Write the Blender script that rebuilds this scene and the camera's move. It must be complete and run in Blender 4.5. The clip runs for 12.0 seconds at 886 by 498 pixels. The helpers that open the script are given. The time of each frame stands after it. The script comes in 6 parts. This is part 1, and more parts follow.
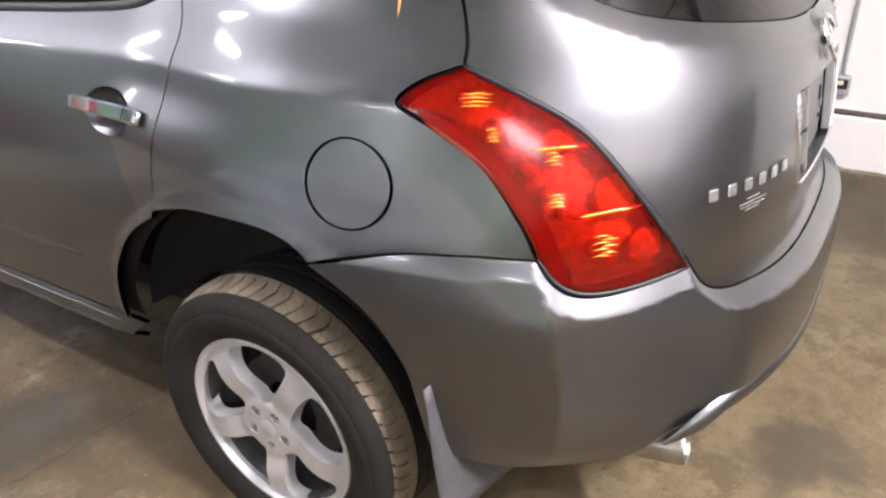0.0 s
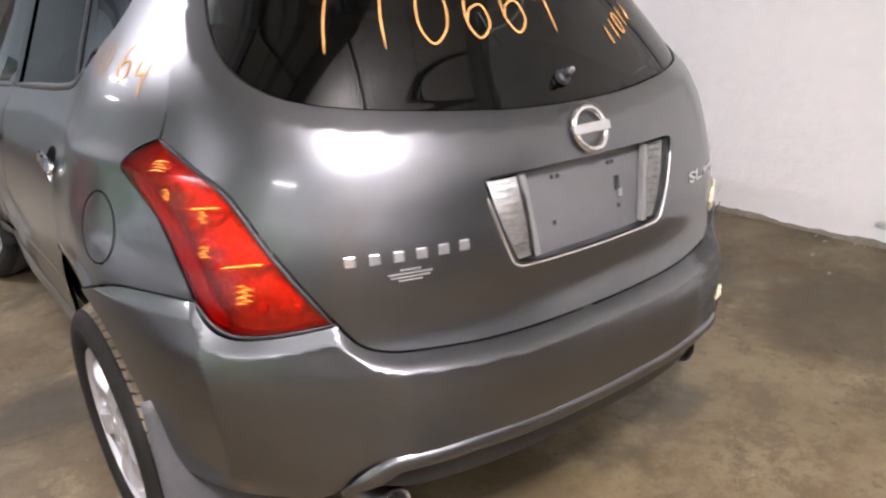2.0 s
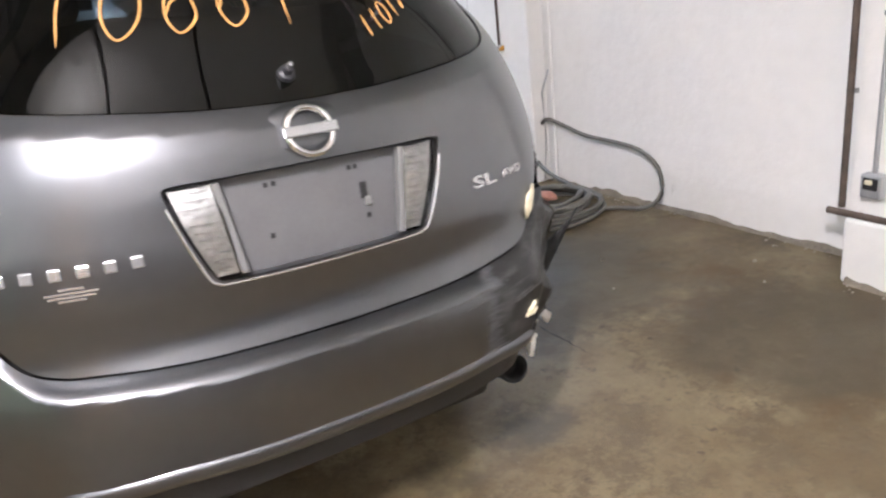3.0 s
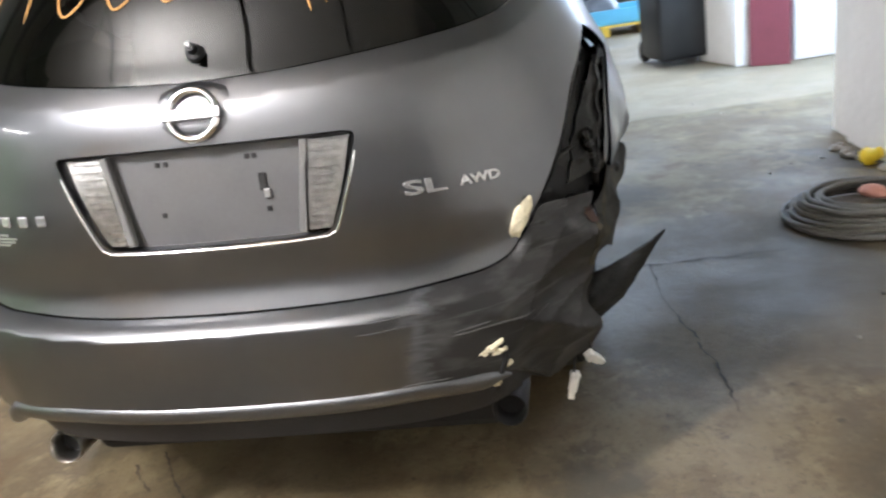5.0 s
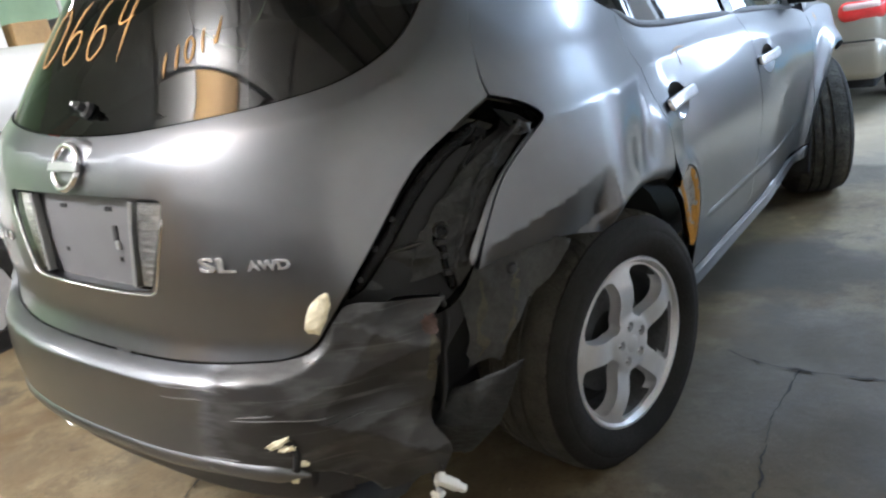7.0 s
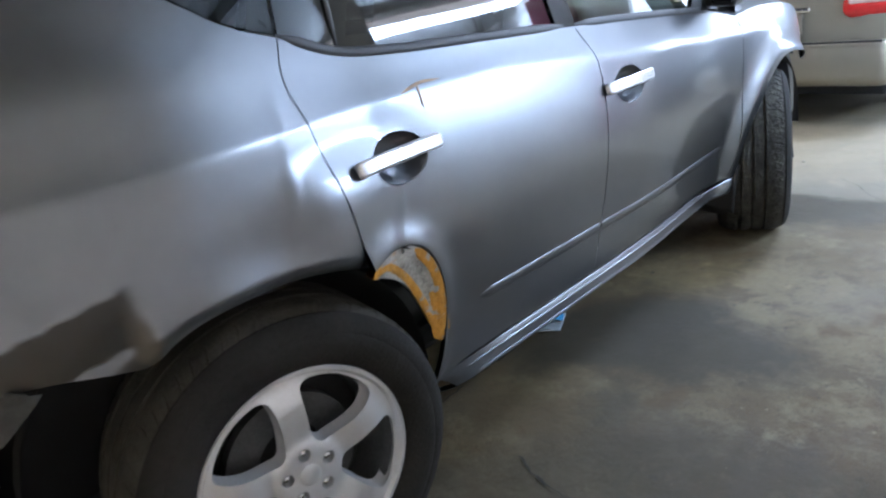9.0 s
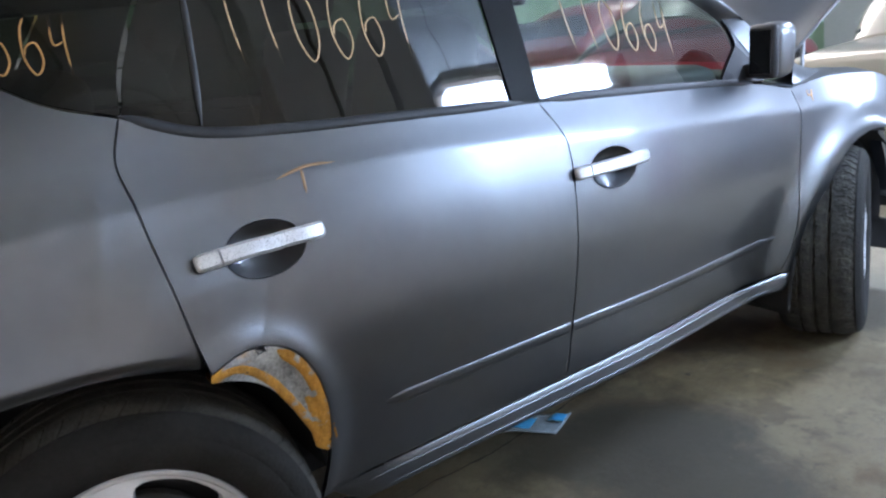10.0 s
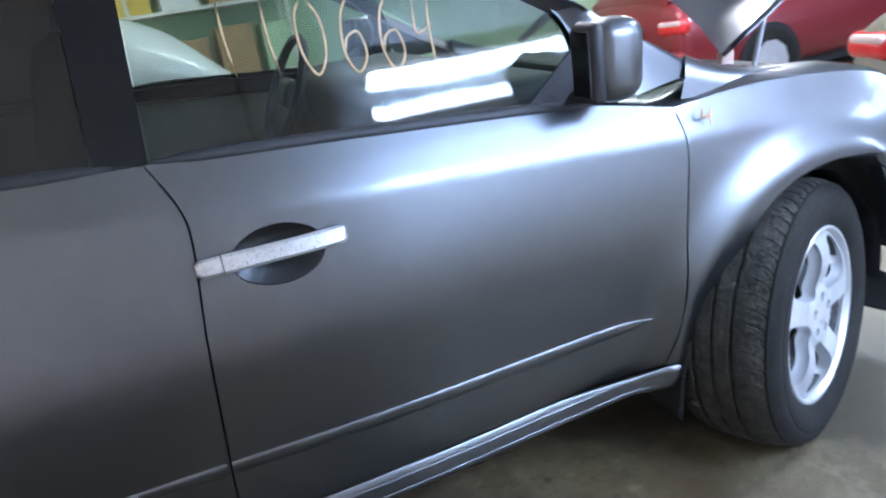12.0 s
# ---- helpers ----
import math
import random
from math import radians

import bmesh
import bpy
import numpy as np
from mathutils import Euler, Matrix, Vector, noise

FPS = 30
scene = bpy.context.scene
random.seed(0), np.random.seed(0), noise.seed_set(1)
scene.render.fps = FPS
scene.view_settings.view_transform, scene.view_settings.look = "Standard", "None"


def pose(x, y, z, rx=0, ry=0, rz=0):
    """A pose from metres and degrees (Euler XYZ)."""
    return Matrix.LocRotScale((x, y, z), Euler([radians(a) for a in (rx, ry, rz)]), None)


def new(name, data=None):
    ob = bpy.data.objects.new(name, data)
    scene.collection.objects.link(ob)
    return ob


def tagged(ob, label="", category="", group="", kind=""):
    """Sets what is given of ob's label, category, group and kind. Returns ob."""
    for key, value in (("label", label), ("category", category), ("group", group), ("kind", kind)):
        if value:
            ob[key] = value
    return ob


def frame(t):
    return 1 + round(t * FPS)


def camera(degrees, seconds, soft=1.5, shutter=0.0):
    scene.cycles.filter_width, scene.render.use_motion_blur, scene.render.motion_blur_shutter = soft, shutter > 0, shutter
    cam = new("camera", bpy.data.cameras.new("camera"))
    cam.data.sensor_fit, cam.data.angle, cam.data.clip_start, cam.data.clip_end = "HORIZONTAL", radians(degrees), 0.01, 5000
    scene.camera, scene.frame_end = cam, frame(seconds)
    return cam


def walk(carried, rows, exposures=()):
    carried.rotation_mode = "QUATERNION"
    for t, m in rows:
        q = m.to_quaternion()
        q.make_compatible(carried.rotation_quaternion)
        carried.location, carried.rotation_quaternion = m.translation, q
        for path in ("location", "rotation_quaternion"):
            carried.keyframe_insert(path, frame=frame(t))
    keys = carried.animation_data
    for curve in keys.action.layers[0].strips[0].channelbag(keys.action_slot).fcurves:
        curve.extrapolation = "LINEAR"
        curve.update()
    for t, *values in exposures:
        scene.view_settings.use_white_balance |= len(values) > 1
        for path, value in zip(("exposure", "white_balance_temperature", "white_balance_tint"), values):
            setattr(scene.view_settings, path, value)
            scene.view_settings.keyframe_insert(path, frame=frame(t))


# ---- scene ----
cam = camera(60.35, 12.0, soft=2.2, shutter=0.3)
# seconds, place, turn (Euler degrees)
ROWS = [
    (0.0, -1.8693, -1.1151, 1.5912, 61.85, 1.65, -58.30),
    (0.5, -1.8405, -1.3924, 1.6133, 64.77, 2.92, -53.23),
    (1.0, -1.5837, -1.5886, 1.6168, 62.72, 2.17, -52.28),
    (1.5, -1.4297, -1.8568, 1.5937, 65.70, 2.74, -46.02),
    (2.0, -1.2402, -2.1011, 1.5804, 68.59, 4.28, -37.92),
    (2.5, -0.8660, -2.1985, 1.5728, 66.16, 4.55, -36.75),
    (3.0, -0.5345, -2.3903, 1.4801, 68.96, 6.24, -33.34),
    (3.2, -0.3800, -2.4810, 1.5300, 66.33, 5.19, -30.53),
    (4.8, 0.5670, -2.4060, 1.4000, 67.98, 7.93, -3.78),
    (5.0, 0.6782, -2.3932, 1.3979, 68.55, 9.33, 3.35),
    (5.5, 0.9325, -2.1964, 1.3796, 67.08, 8.04, 13.09),
    (6.0, 1.1913, -2.0441, 1.3655, 69.65, 10.00, 17.38),
    (6.5, 1.5670, -1.9740, 1.3539, 74.58, 7.56, 26.81),
    (7.0, 1.7347, -1.7680, 1.3658, 72.23, 10.33, 35.61),
    (7.5, 1.8132, -1.5122, 1.3643, 71.20, 8.52, 34.51),
    (7.7, 1.8720, -1.4150, 1.3570, 70.18, 8.66, 35.61),
    (9.3, 2.1540, -0.4910, 1.3480, 70.47, 7.85, 44.49),
    (9.5, 2.1822, -0.3805, 1.3360, 71.35, 7.95, 47.11),
    (10.0, 2.3588, -0.0604, 1.3170, 75.01, 7.75, 54.29),
    (10.5, 2.3191, 0.2022, 1.3228, 72.40, 7.62, 59.53),
    (11.0, 2.2281, 0.5278, 1.3406, 68.33, 8.74, 54.34),
    (11.5, 2.3556, 0.9283, 1.3071, 70.90, 9.30, 57.24),
    (12.0, 2.3276, 1.3076, 1.3304, 72.05, 9.34, 67.29),
]
walk(cam, [(t, pose(*r)) for t, *r in ROWS], [(0.0, 0.72, 5960, 22), (1.2, 0.86, 5980, 22), (2.0, 0.50, 6010, 22), (3.0, 0.52, 5900, 19), (5.0, 0.34, 5990, 14), (7.5, 0.55, 5830, 13), (9.5, 0.68, 5760, 17), (10.5, 0.62, 5600, 18), (11.0, 0.72, 5560, 20), (11.5, 1.00, 5580, 22), (12.0, 0.62, 5400, 19)])
# the body leans to its right on a broken rear suspension
LEAN = Matrix(((0.99888, -0.00000, 0.04740, 0.00514), (-0.00037, 0.99997, 0.00787, 0.00085), (-0.04740, -0.00788, 0.99885, 0.10833), (0, 0, 0, 1)))
from mathutils import geometry

# ---- world, lights ----
world = bpy.data.worlds.new("world")
scene.world = world
world.use_nodes = True
world.node_tree.nodes["Background"].inputs[0].default_value = (0.55, 0.6, 0.7, 1)
world.node_tree.nodes["Background"].inputs[1].default_value = 0.4


def area_lamp(x, y, z, length, across, watts, rz, colour):
    """A long area lamp that looks down: a tube's light, added fill, daylight."""
    data = bpy.data.lights.new("tube_light", "AREA")
    data.shape, data.size, data.size_y, data.energy, data.color = "RECTANGLE", across, length, watts, colour
    ob = new("tube_light", data)
    ob.matrix_world = pose(x, y, z, 0, 0, rz)
    return ob


WARM, COOL, PLAIN = (1.0, 0.95, 0.88), (0.60, 0.79, 1.0), (0.69, 0.83, 1.0)
# x, y, z, length, turn, width of the light, watts, colour
FITTINGS = [
    (-1.38, -2.83, 3.2, .8, -48, .14, 215, WARM),
    # two fill lights added for the left side and its floor
    (-5.8, -3.4, 3.6, 1.5, 0, .08, 60, WARM),
    (-2.2, 3.4, 3.6, 1.5, 0, .08, 80, WARM),
    (3.20, 3.75, 2.28, 1.8, 0, .15, 58, COOL),
    (3.60, 3.75, 2.22, 1.8, 0, .15, 58, COOL),
    # four more added fill lights: left side, far floor, reflections on the left doors
    (-5.9, 1.0, 3.6, 1.5, 0, .08, 50, WARM),
    (1.8, 6.0, 3.6, 1.5, 90, .24, 215, PLAIN),
    (-4.4, 8.6, 3.6, 1.5, 0, .08, 60, WARM),
    (-3.0, 6.6, 3.6, 1.5, 0, .08, 60, WARM),
]
for x, y, z, length, rz, across, watts, colour in FITTINGS:
    area_lamp(x, y, z - .004, length, across, watts, rz, colour)
# added uplights above three fittings brighten the ceiling and its reflections
for x, y, z, watts, tilt, colour in ((-1.38, -2.83, 3.30, 275, 204, WARM), (-2.2, 3.4, 3.70, 130, 180, WARM), (3.40, 3.75, 2.42, 55, 180, COOL)):
    up = area_lamp(x, y, z, 1.5, .60, watts, 0, colour)
    up.matrix_world = pose(x, y, z, tilt)
# daylight comes in by the open gateway
sky = area_lamp(3.55, 10.1, 1.5, 3.4, 2.4, 230, 0, PLAIN)
sky.matrix_world = pose(3.55, 10.1, 1.5, 0, 90, 0)

# ---- materials ----
def mat(name, base, rough=0.5, metal=0.0, vary=0.12, scale=6.0, bump=0.0, bump_scale=60.0, coat=0.0, ior=1.5, rough_vary=0.06, emit=None, strength=0.0):
    """A surface whose colour and gloss vary at two scales, with fine relief."""
    m = bpy.data.materials.new(name)
    m.use_nodes = True
    nt = m.node_tree
    n, link = nt.nodes, nt.links.new
    p = n["Principled BSDF"]
    tc = n.new("ShaderNodeTexCoord")
    big, small = n.new("ShaderNodeTexNoise"), n.new("ShaderNodeTexNoise")
    for node, sc in ((big, scale), (small, scale * 9)):
        node.inputs["Scale"].default_value = sc
        node.inputs["Detail"].default_value = 5
        link(tc.outputs["Object"], node.inputs["Vector"])
    both = n.new("ShaderNodeMath")
    both.operation = "MULTIPLY_ADD"
    both.inputs[1].default_value = 0.6
    link(big.outputs["Fac"], both.inputs[0])
    half = n.new("ShaderNodeMath")
    half.operation = "MULTIPLY"
    half.inputs[1].default_value = 0.4
    link(small.outputs["Fac"], half.inputs[0])
    link(half.outputs[0], both.inputs[2])
    ramp = n.new("ShaderNodeMapRange")
    ramp.inputs["From Min"].default_value, ramp.inputs["From Max"].default_value = 0.3, 0.7
    ramp.inputs["To Min"].default_value, ramp.inputs["To Max"].default_value = 1 - vary, 1 + vary
    link(both.outputs[0], ramp.inputs["Value"])
    tint = n.new("ShaderNodeVectorMath")
    tint.operation = "SCALE"
    tint.inputs[0].default_value = base[:3]
    link(ramp.outputs[0], tint.inputs["Scale"])
    link(tint.outputs[0], p.inputs["Base Color"])
    gloss = n.new("ShaderNodeMapRange")
    gloss.inputs["To Min"].default_value, gloss.inputs["To Max"].default_value = max(0.02, rough - rough_vary), min(1, rough + rough_vary)
    link(small.outputs["Fac"], gloss.inputs["Value"])
    link(gloss.outputs[0], p.inputs["Roughness"])
    p.inputs["Metallic"].default_value = metal
    p.inputs["Coat Weight"].default_value = coat
    p.inputs["Coat Roughness"].default_value = 0.07
    p.inputs["IOR"].default_value = ior
    if bump:
        grain, b = n.new("ShaderNodeTexNoise"), n.new("ShaderNodeBump")
        grain.inputs["Scale"].default_value, grain.inputs["Detail"].default_value = bump_scale, 6
        link(tc.outputs["Object"], grain.inputs["Vector"])
        b.inputs["Strength"].default_value, b.inputs["Distance"].default_value = bump, 0.01
        link(grain.outputs["Fac"], b.inputs["Height"])
        link(b.outputs[0], p.inputs["Normal"])
    if emit:
        p.inputs["Emission Color"].default_value = (*emit, 1)
        p.inputs["Emission Strength"].default_value = strength
    return m


PAINT = mat("grey_metallic_paint", (0.155, 0.16, 0.17), 0.34, 1.0, 0.05, 3.0, coat=0.6, rough_vary=0.03)
BLACK = mat("black_plastic", (0.018, 0.018, 0.02), 0.5, 0, 0.25, 8, 0.15, 180)
GLOSSBLACK = mat("glossy_black_trim", (0.006, 0.006, 0.007), 0.10, 0, 0.1, 8, ior=1.36)
RUBBER = mat("tyre_rubber", (0.019, 0.0175, 0.0155), 0.8, 0, 0.35, 10, 0.3, 120, ior=1.25)
DIRTY_RUBBER = mat("dusty_tread_rubber", (0.19, 0.155, 0.11), 0.9, 0, 0.4, 14, 0.5, 120)
BROWN_RUBBER = mat("brown_muddy_tread_rubber", (0.050, 0.045, 0.034), 0.9, 0, 0.55, 16, 0.5, 90)
MUDDY_RUBBER = mat("muddy_tread_rubber", (0.034, 0.031, 0.024), 0.9, 0, 0.9, 22, 1.0, 70)
ALLOY = mat("silver_alloy", (0.59, 0.59, 0.60), 0.36, 0.55, 0.08, 20, coat=0.3)
CHROME = mat("chrome", (0.82, 0.82, 0.84), 0.1, 1.0, 0.05, 20)
HANDLECHROME = mat("hazy_worn_chrome", (0.64, 0.64, 0.65), 0.30, 0.7, 0.12, 40, rough_vary=0.12)
DARKMETAL = mat("dirty_sheet_steel", (0.07, 0.07, 0.068), 0.6, 0.4, 0.5, 14, 0.4, 60)
UNDER = mat("dark_underbody", (0.012, 0.012, 0.012), 0.8, 0, 0.4, 6)
FOAM = mat("cream_foam", (0.72, 0.66, 0.48), 0.95, 0, 0.2, 30, 0.8, 60)
WALLPAINT = mat("white_wall_paint", (0.80, 0.79, 0.76), 0.7, 0, 0.05, 1.2, 0.35, 25)
CEIL = mat("dull_white_ceiling", (0.50, 0.50, 0.49), 0.8, 0, 0.15, 1.0)
STEEL = mat("grey_steel", (0.30, 0.30, 0.30), 0.45, 0.7, 0.2, 10)
CONCRETE = mat("concrete", (0.24, 0.215, 0.175), 0.6, 0, 0.25, 1.2, 0.3, 30)


def glass(name, tint, rough=0.02, ior=1.52):
    m = bpy.data.materials.new(name)
    m.use_nodes = True
    nt = m.node_tree
    n, link = nt.nodes, nt.links.new
    n.remove(n["Principled BSDF"])
    clear, gloss, mix, f = n.new("ShaderNodeBsdfTransparent"), n.new("ShaderNodeBsdfGlossy"), n.new("ShaderNodeMixShader"), n.new("ShaderNodeFresnel")
    clear.inputs[0].default_value = (*tint, 1)
    gloss.inputs["Roughness"].default_value = rough
    f.inputs["IOR"].default_value = ior
    link(f.outputs[0], mix.inputs[0])
    link(clear.outputs[0], mix.inputs[1])
    link(gloss.outputs[0], mix.inputs[2])
    link(mix.outputs[0], n["Material Output"].inputs[0])
    return m


TINTED = glass("privacy_glass", (0.065, 0.068, 0.065), ior=1.6)
CLEAR = glass("clear_glass", (0.55, 0.62, 0.57))
LENS = glass("clear_lens", (0.85, 0.85, 0.85), 0.05)
REDLENS = glass("red_lens", (0.95, 0.14, 0.04), 0.14)

# ---- mesh tools ----
def link_mesh(name, verts, faces, material, parent=None, label="", normals=None, smooth=True):
    me = bpy.data.meshes.new(name)
    me.from_pydata([tuple(v) for v in verts], [], [tuple(f) for f in faces])
    me.materials.append(material)
    if smooth:
        me.polygons.foreach_set("use_smooth", [True] * len(me.polygons))
    me.update()
    if normals is not None:
        me.normals_split_custom_set_from_vertices([tuple(n) for n in normals])
    ob = new(name, me)
    if parent:
        ob.parent = parent
    if label:
        tagged(ob, label)
    return ob


def part(name, bm, material, parent=None, label="", smooth=None, m=None):
    """Links a bmesh as one mesh object. smooth: the angle in degrees under which edges are smooth."""
    bmesh.ops.recalc_face_normals(bm, faces=bm.faces)
    if smooth:
        for f in bm.faces:
            f.smooth = True
        for e in bm.edges:
            if len(e.link_faces) == 2 and e.calc_face_angle(0) > radians(smooth):
                e.smooth = False
    me = bpy.data.meshes.new(name)
    bm.to_mesh(me)
    bm.free()
    me.materials.append(material)
    ob = new(name, me)
    if parent:
        ob.parent = parent
    if m is not None:
        ob.matrix_basis = m
    if label:
        tagged(ob, label)
    return ob


def box_bm(sx, sy, sz, bevel=0.0, at=(0, 0, 0), segments=2, bm=None):
    """A box of that size with rounded edges, centred at a place."""
    bm = bm or bmesh.new()
    made = bmesh.ops.create_cube(bm, size=1)["verts"]
    bmesh.ops.transform(bm, matrix=Matrix.Translation(at) @ Matrix.Diagonal((sx, sy, sz, 1)), verts=made)
    if bevel:
        edges = list({e for v in made for e in v.link_edges})
        bmesh.ops.bevel(bm, geom=edges, offset=bevel, segments=segments, affect="EDGES", profile=0.5)
    return bm


def lathe_bm(profile, segments=48, axis="X", close=False, bm=None):
    """Turns a profile of (radius, along) about an axis."""
    bm = bm or bmesh.new()
    rings = []
    for r, a in profile:
        ring = []
        for k in range(segments):
            t = 2 * math.pi * k / segments
            c, s = r * math.cos(t), r * math.sin(t)
            ring.append(bm.verts.new({"X": (a, c, s), "Y": (c, a, s), "Z": (c, s, a)}[axis]))
        rings.append(ring)
    pairs = list(zip(rings, rings[1:])) + ([(rings[-1], rings[0])] if close else [])
    for one, two in pairs:
        for k in range(segments):
            bm.faces.new((one[k], one[(k + 1) % segments], two[(k + 1) % segments], two[k]))
    if not close:
        for ring in (rings[0], rings[-1]):
            if len(profile) > 1 and ring[0].co.length > 0 and (ring[0].co - ring[segments // 2].co).length > 1e-5:
                bm.faces.new(ring)
    return bm


def tube_bm(points, radius, sides=8, closed=False, bm=None, smooth_steps=0):
    """A round tube along points."""
    bm = bm or bmesh.new()
    pts = [Vector(p) for p in points]
    if smooth_steps:
        pts = [Vector(p) for p in spline(np.array([tuple(p) for p in pts]), smooth_steps, closed)]
    rings, up = [], Vector((0, 0, 1))
    n = len(pts)
    for i, p in enumerate(pts):
        d = (pts[(i + 1) % n] - pts[i - 1]) if closed else (pts[min(i + 1, n - 1)] - pts[max(i - 1, 0)])
        d.normalize()
        side = d.cross(up)
        side = d.cross(Vector((1, 0, 0))) if side.length < 0.05 else side
        side.normalize()
        other = side.cross(d)
        rings.append([bm.verts.new(p + radius * (math.cos(2 * math.pi * k / sides) * side + math.sin(2 * math.pi * k / sides) * other)) for k in range(sides)])
    for i in range(n if closed else n - 1):
        one, two = rings[i], rings[(i + 1) % n]
        for k in range(sides):
            bm.faces.new((one[k], one[(k + 1) % sides], two[(k + 1) % sides], two[k]))
    if not closed:
        bm.faces.new(rings[0])
        bm.faces.new(rings[-1])
    return bm


def spline(pts, steps=8, closed=False):
    """Catmull-Rom through points (rows)."""
    pts = np.asarray(pts, float)
    n = len(pts)
    if n < 3:
        t = np.linspace(0, 1, steps + 1)[:, None]
        return pts[0] * (1 - t) + pts[-1] * t
    out = []
    for i in range(n if closed else n - 1):
        p1, p2 = pts[i], pts[(i + 1) % n]
        p0 = pts[i - 1] if (i > 0 or closed) else 2 * p1 - p2
        p3 = pts[(i + 2) % n] if (i + 2 < n or closed) else 2 * p2 - p1
        for k in range(steps):
            t = k / steps
            out.append(0.5 * (2 * p1 + (p2 - p0) * t + (2 * p0 - 5 * p1 + 4 * p2 - p3) * t * t + (3 * p1 - 3 * p2 + p3 - p0) * t ** 3))
    if not closed:
        out.append(pts[-1])
    return np.array(out)


def outline(*runs, steps=6):
    """A closed outline of smooth runs that meet at corners."""
    out = []
    for run in runs:
        out += list(spline(run, steps))[:-1]
    return np.array(out)


def within(points, poly):
    """Which points lie inside a polygon."""
    x, y = points[:, 0], points[:, 1]
    hit = np.zeros(len(points), bool)
    for (ax, ay), (bx, by) in zip(poly, np.roll(poly, -1, axis=0)):
        cross = ((ay > y) != (by > y))
        with np.errstate(divide="ignore", invalid="ignore"):
            hit ^= cross & (x < (bx - ax) * (y - ay) / (by - ay) + ax)
    return hit


def far_from(points, poly, least):
    d = np.full(len(points), 1e9)
    for a, b in zip(poly, np.roll(poly, -1, axis=0)):
        ab = b - a
        t = np.clip(((points - a) @ ab) / max(ab @ ab, 1e-12), 0, 1)
        d = np.minimum(d, np.linalg.norm(points - (a + t[:, None] * ab), axis=1))
    return points[d > least]


def fill(poly, holes=(), step=0.018):
    """Fills a flat outline with an even net of triangles. Gives points and triangles."""
    lo, hi = poly.min(0), poly.max(0)
    rows = []
    for j, v in enumerate(np.arange(lo[1], hi[1], step * 0.87)):
        us = np.arange(lo[0] + (j % 2) * step / 2, hi[0], step)
        rows.append(np.stack([us, np.full(len(us), v)], 1))
    grid = np.concatenate(rows) if rows else np.zeros((0, 2))
    grid = grid[within(grid, poly)]
    grid = far_from(grid, poly, step * 0.45)
    for h in holes:
        grid = grid[~within(grid, h)]
        grid = far_from(grid, h, step * 0.45)
    pts, edges = [], []
    for loop in (poly, *holes):
        k = len(pts)
        pts += [Vector(p) for p in loop]
        edges += [(k + i, k + (i + 1) % len(loop)) for i in range(len(loop))]
    pts += [Vector(p) for p in grid]
    v, _, tris, *_ = geometry.delaunay_2d_cdt(pts, edges, [], 0, 1e-6)
    v = np.array([tuple(p) for p in v])
    mid = np.array([v[list(t)].mean(0) for t in tris])
    keep = within(mid, poly)
    for h in holes:
        keep &= ~within(mid, h)
    return v, [tuple(t) for t, k in zip(tris, keep) if k]

# ---- the grey car: its skin as one surface over (round the body, height) ----
# heights with half widths of the doors, and heights with the rear end's reach
ZW = [.10, .20, .26, .32, .476, .60, .72, .82, .90, 1.00, 1.08, 1.186, 1.30, 1.50, 1.56]
WW = [.76, .80, .83, .85, .876, .893, .900, .891, .873, .838, .802, .758, .712, .625, .59]
ZB = [.10, .25, .40, .536, .62, .70, .80, .90, 1.00, 1.063, 1.11, 1.17, 1.30, 1.45, 1.56]
YB = [-.84, -.93, -.985, -1.0, -.99, -.965, -.968, -.962, -.945, -.925, -.900, -.857, -.77, -.66, -.57]
Y0, BEND = 0.10, 2.95


def step01(a, b, v):
    t = np.clip((v - a) / (b - a), 0, 1)
    return t * t * (3 - 2 * t)


def along(z, xs, vs):
    xs, vs = np.asarray(xs), np.asarray(vs)
    m = np.gradient(vs, xs)
    i = np.clip(np.searchsorted(xs, z) - 1, 0, len(xs) - 2)
    h = xs[i + 1] - xs[i]
    t = np.clip((z - xs[i]) / h, 0, 1)
    return (2 * t**3 - 3 * t**2 + 1) * vs[i] + (t**3 - 2 * t**2 + t) * h * m[i] + (3 * t**2 - 2 * t**3) * vs[i + 1] + (t**3 - t**2) * h * m[i + 1]


def half_width(y, z):
    swell = np.clip((np.interp(z, [.55, .73, .93, 1.05], [.34, .40, .50, .52]) - y) / .64, 0, 1)
    crisp = 1 - step01(.86, 1.0, z)
    w = along(z, ZW, WW) + .08 * ((1 - (1 - swell) ** 1.6) * crisp + step01(.45, -.15, y) * (1 - crisp)) * (1 - step01(1.15, 1.45, z)) - .045 * step01(1.5, 2.4, y)
    crest = np.interp(y, [.3, .9, 1.2, 1.5, 1.9, 2.45, 2.9], [1.037, 1.03, 1.0, .968, .94, .888, .87])
    w = w + (.006 + .006 * step01(.7, .1, y) + .007 * step01(1.0, 1.6, y)) * np.exp(-np.sqrt(((z - crest) / (.045 + .02 * step01(1.0, 1.6, y))) ** 2 + .04)) * step01(3.1, 2.6, y) * step01(-.75, -.45, y)
    return w - .30 * np.clip((y - 2.95) / .8, 0, 1) ** 2


def flare(y, z):
    """The lips round the wheel arches stand proud of the sides."""
    out = 0
    for yc, zc, r in ((0.06, 0.33, 0.43), (2.86, 0.33, 0.44)):
        d = np.hypot(y - yc, (z - zc))
        out = out + .042 * np.exp(-((np.maximum(d - r, 0)) / .07) ** 2) * (z > .15)
    return out * (y > 1.5)


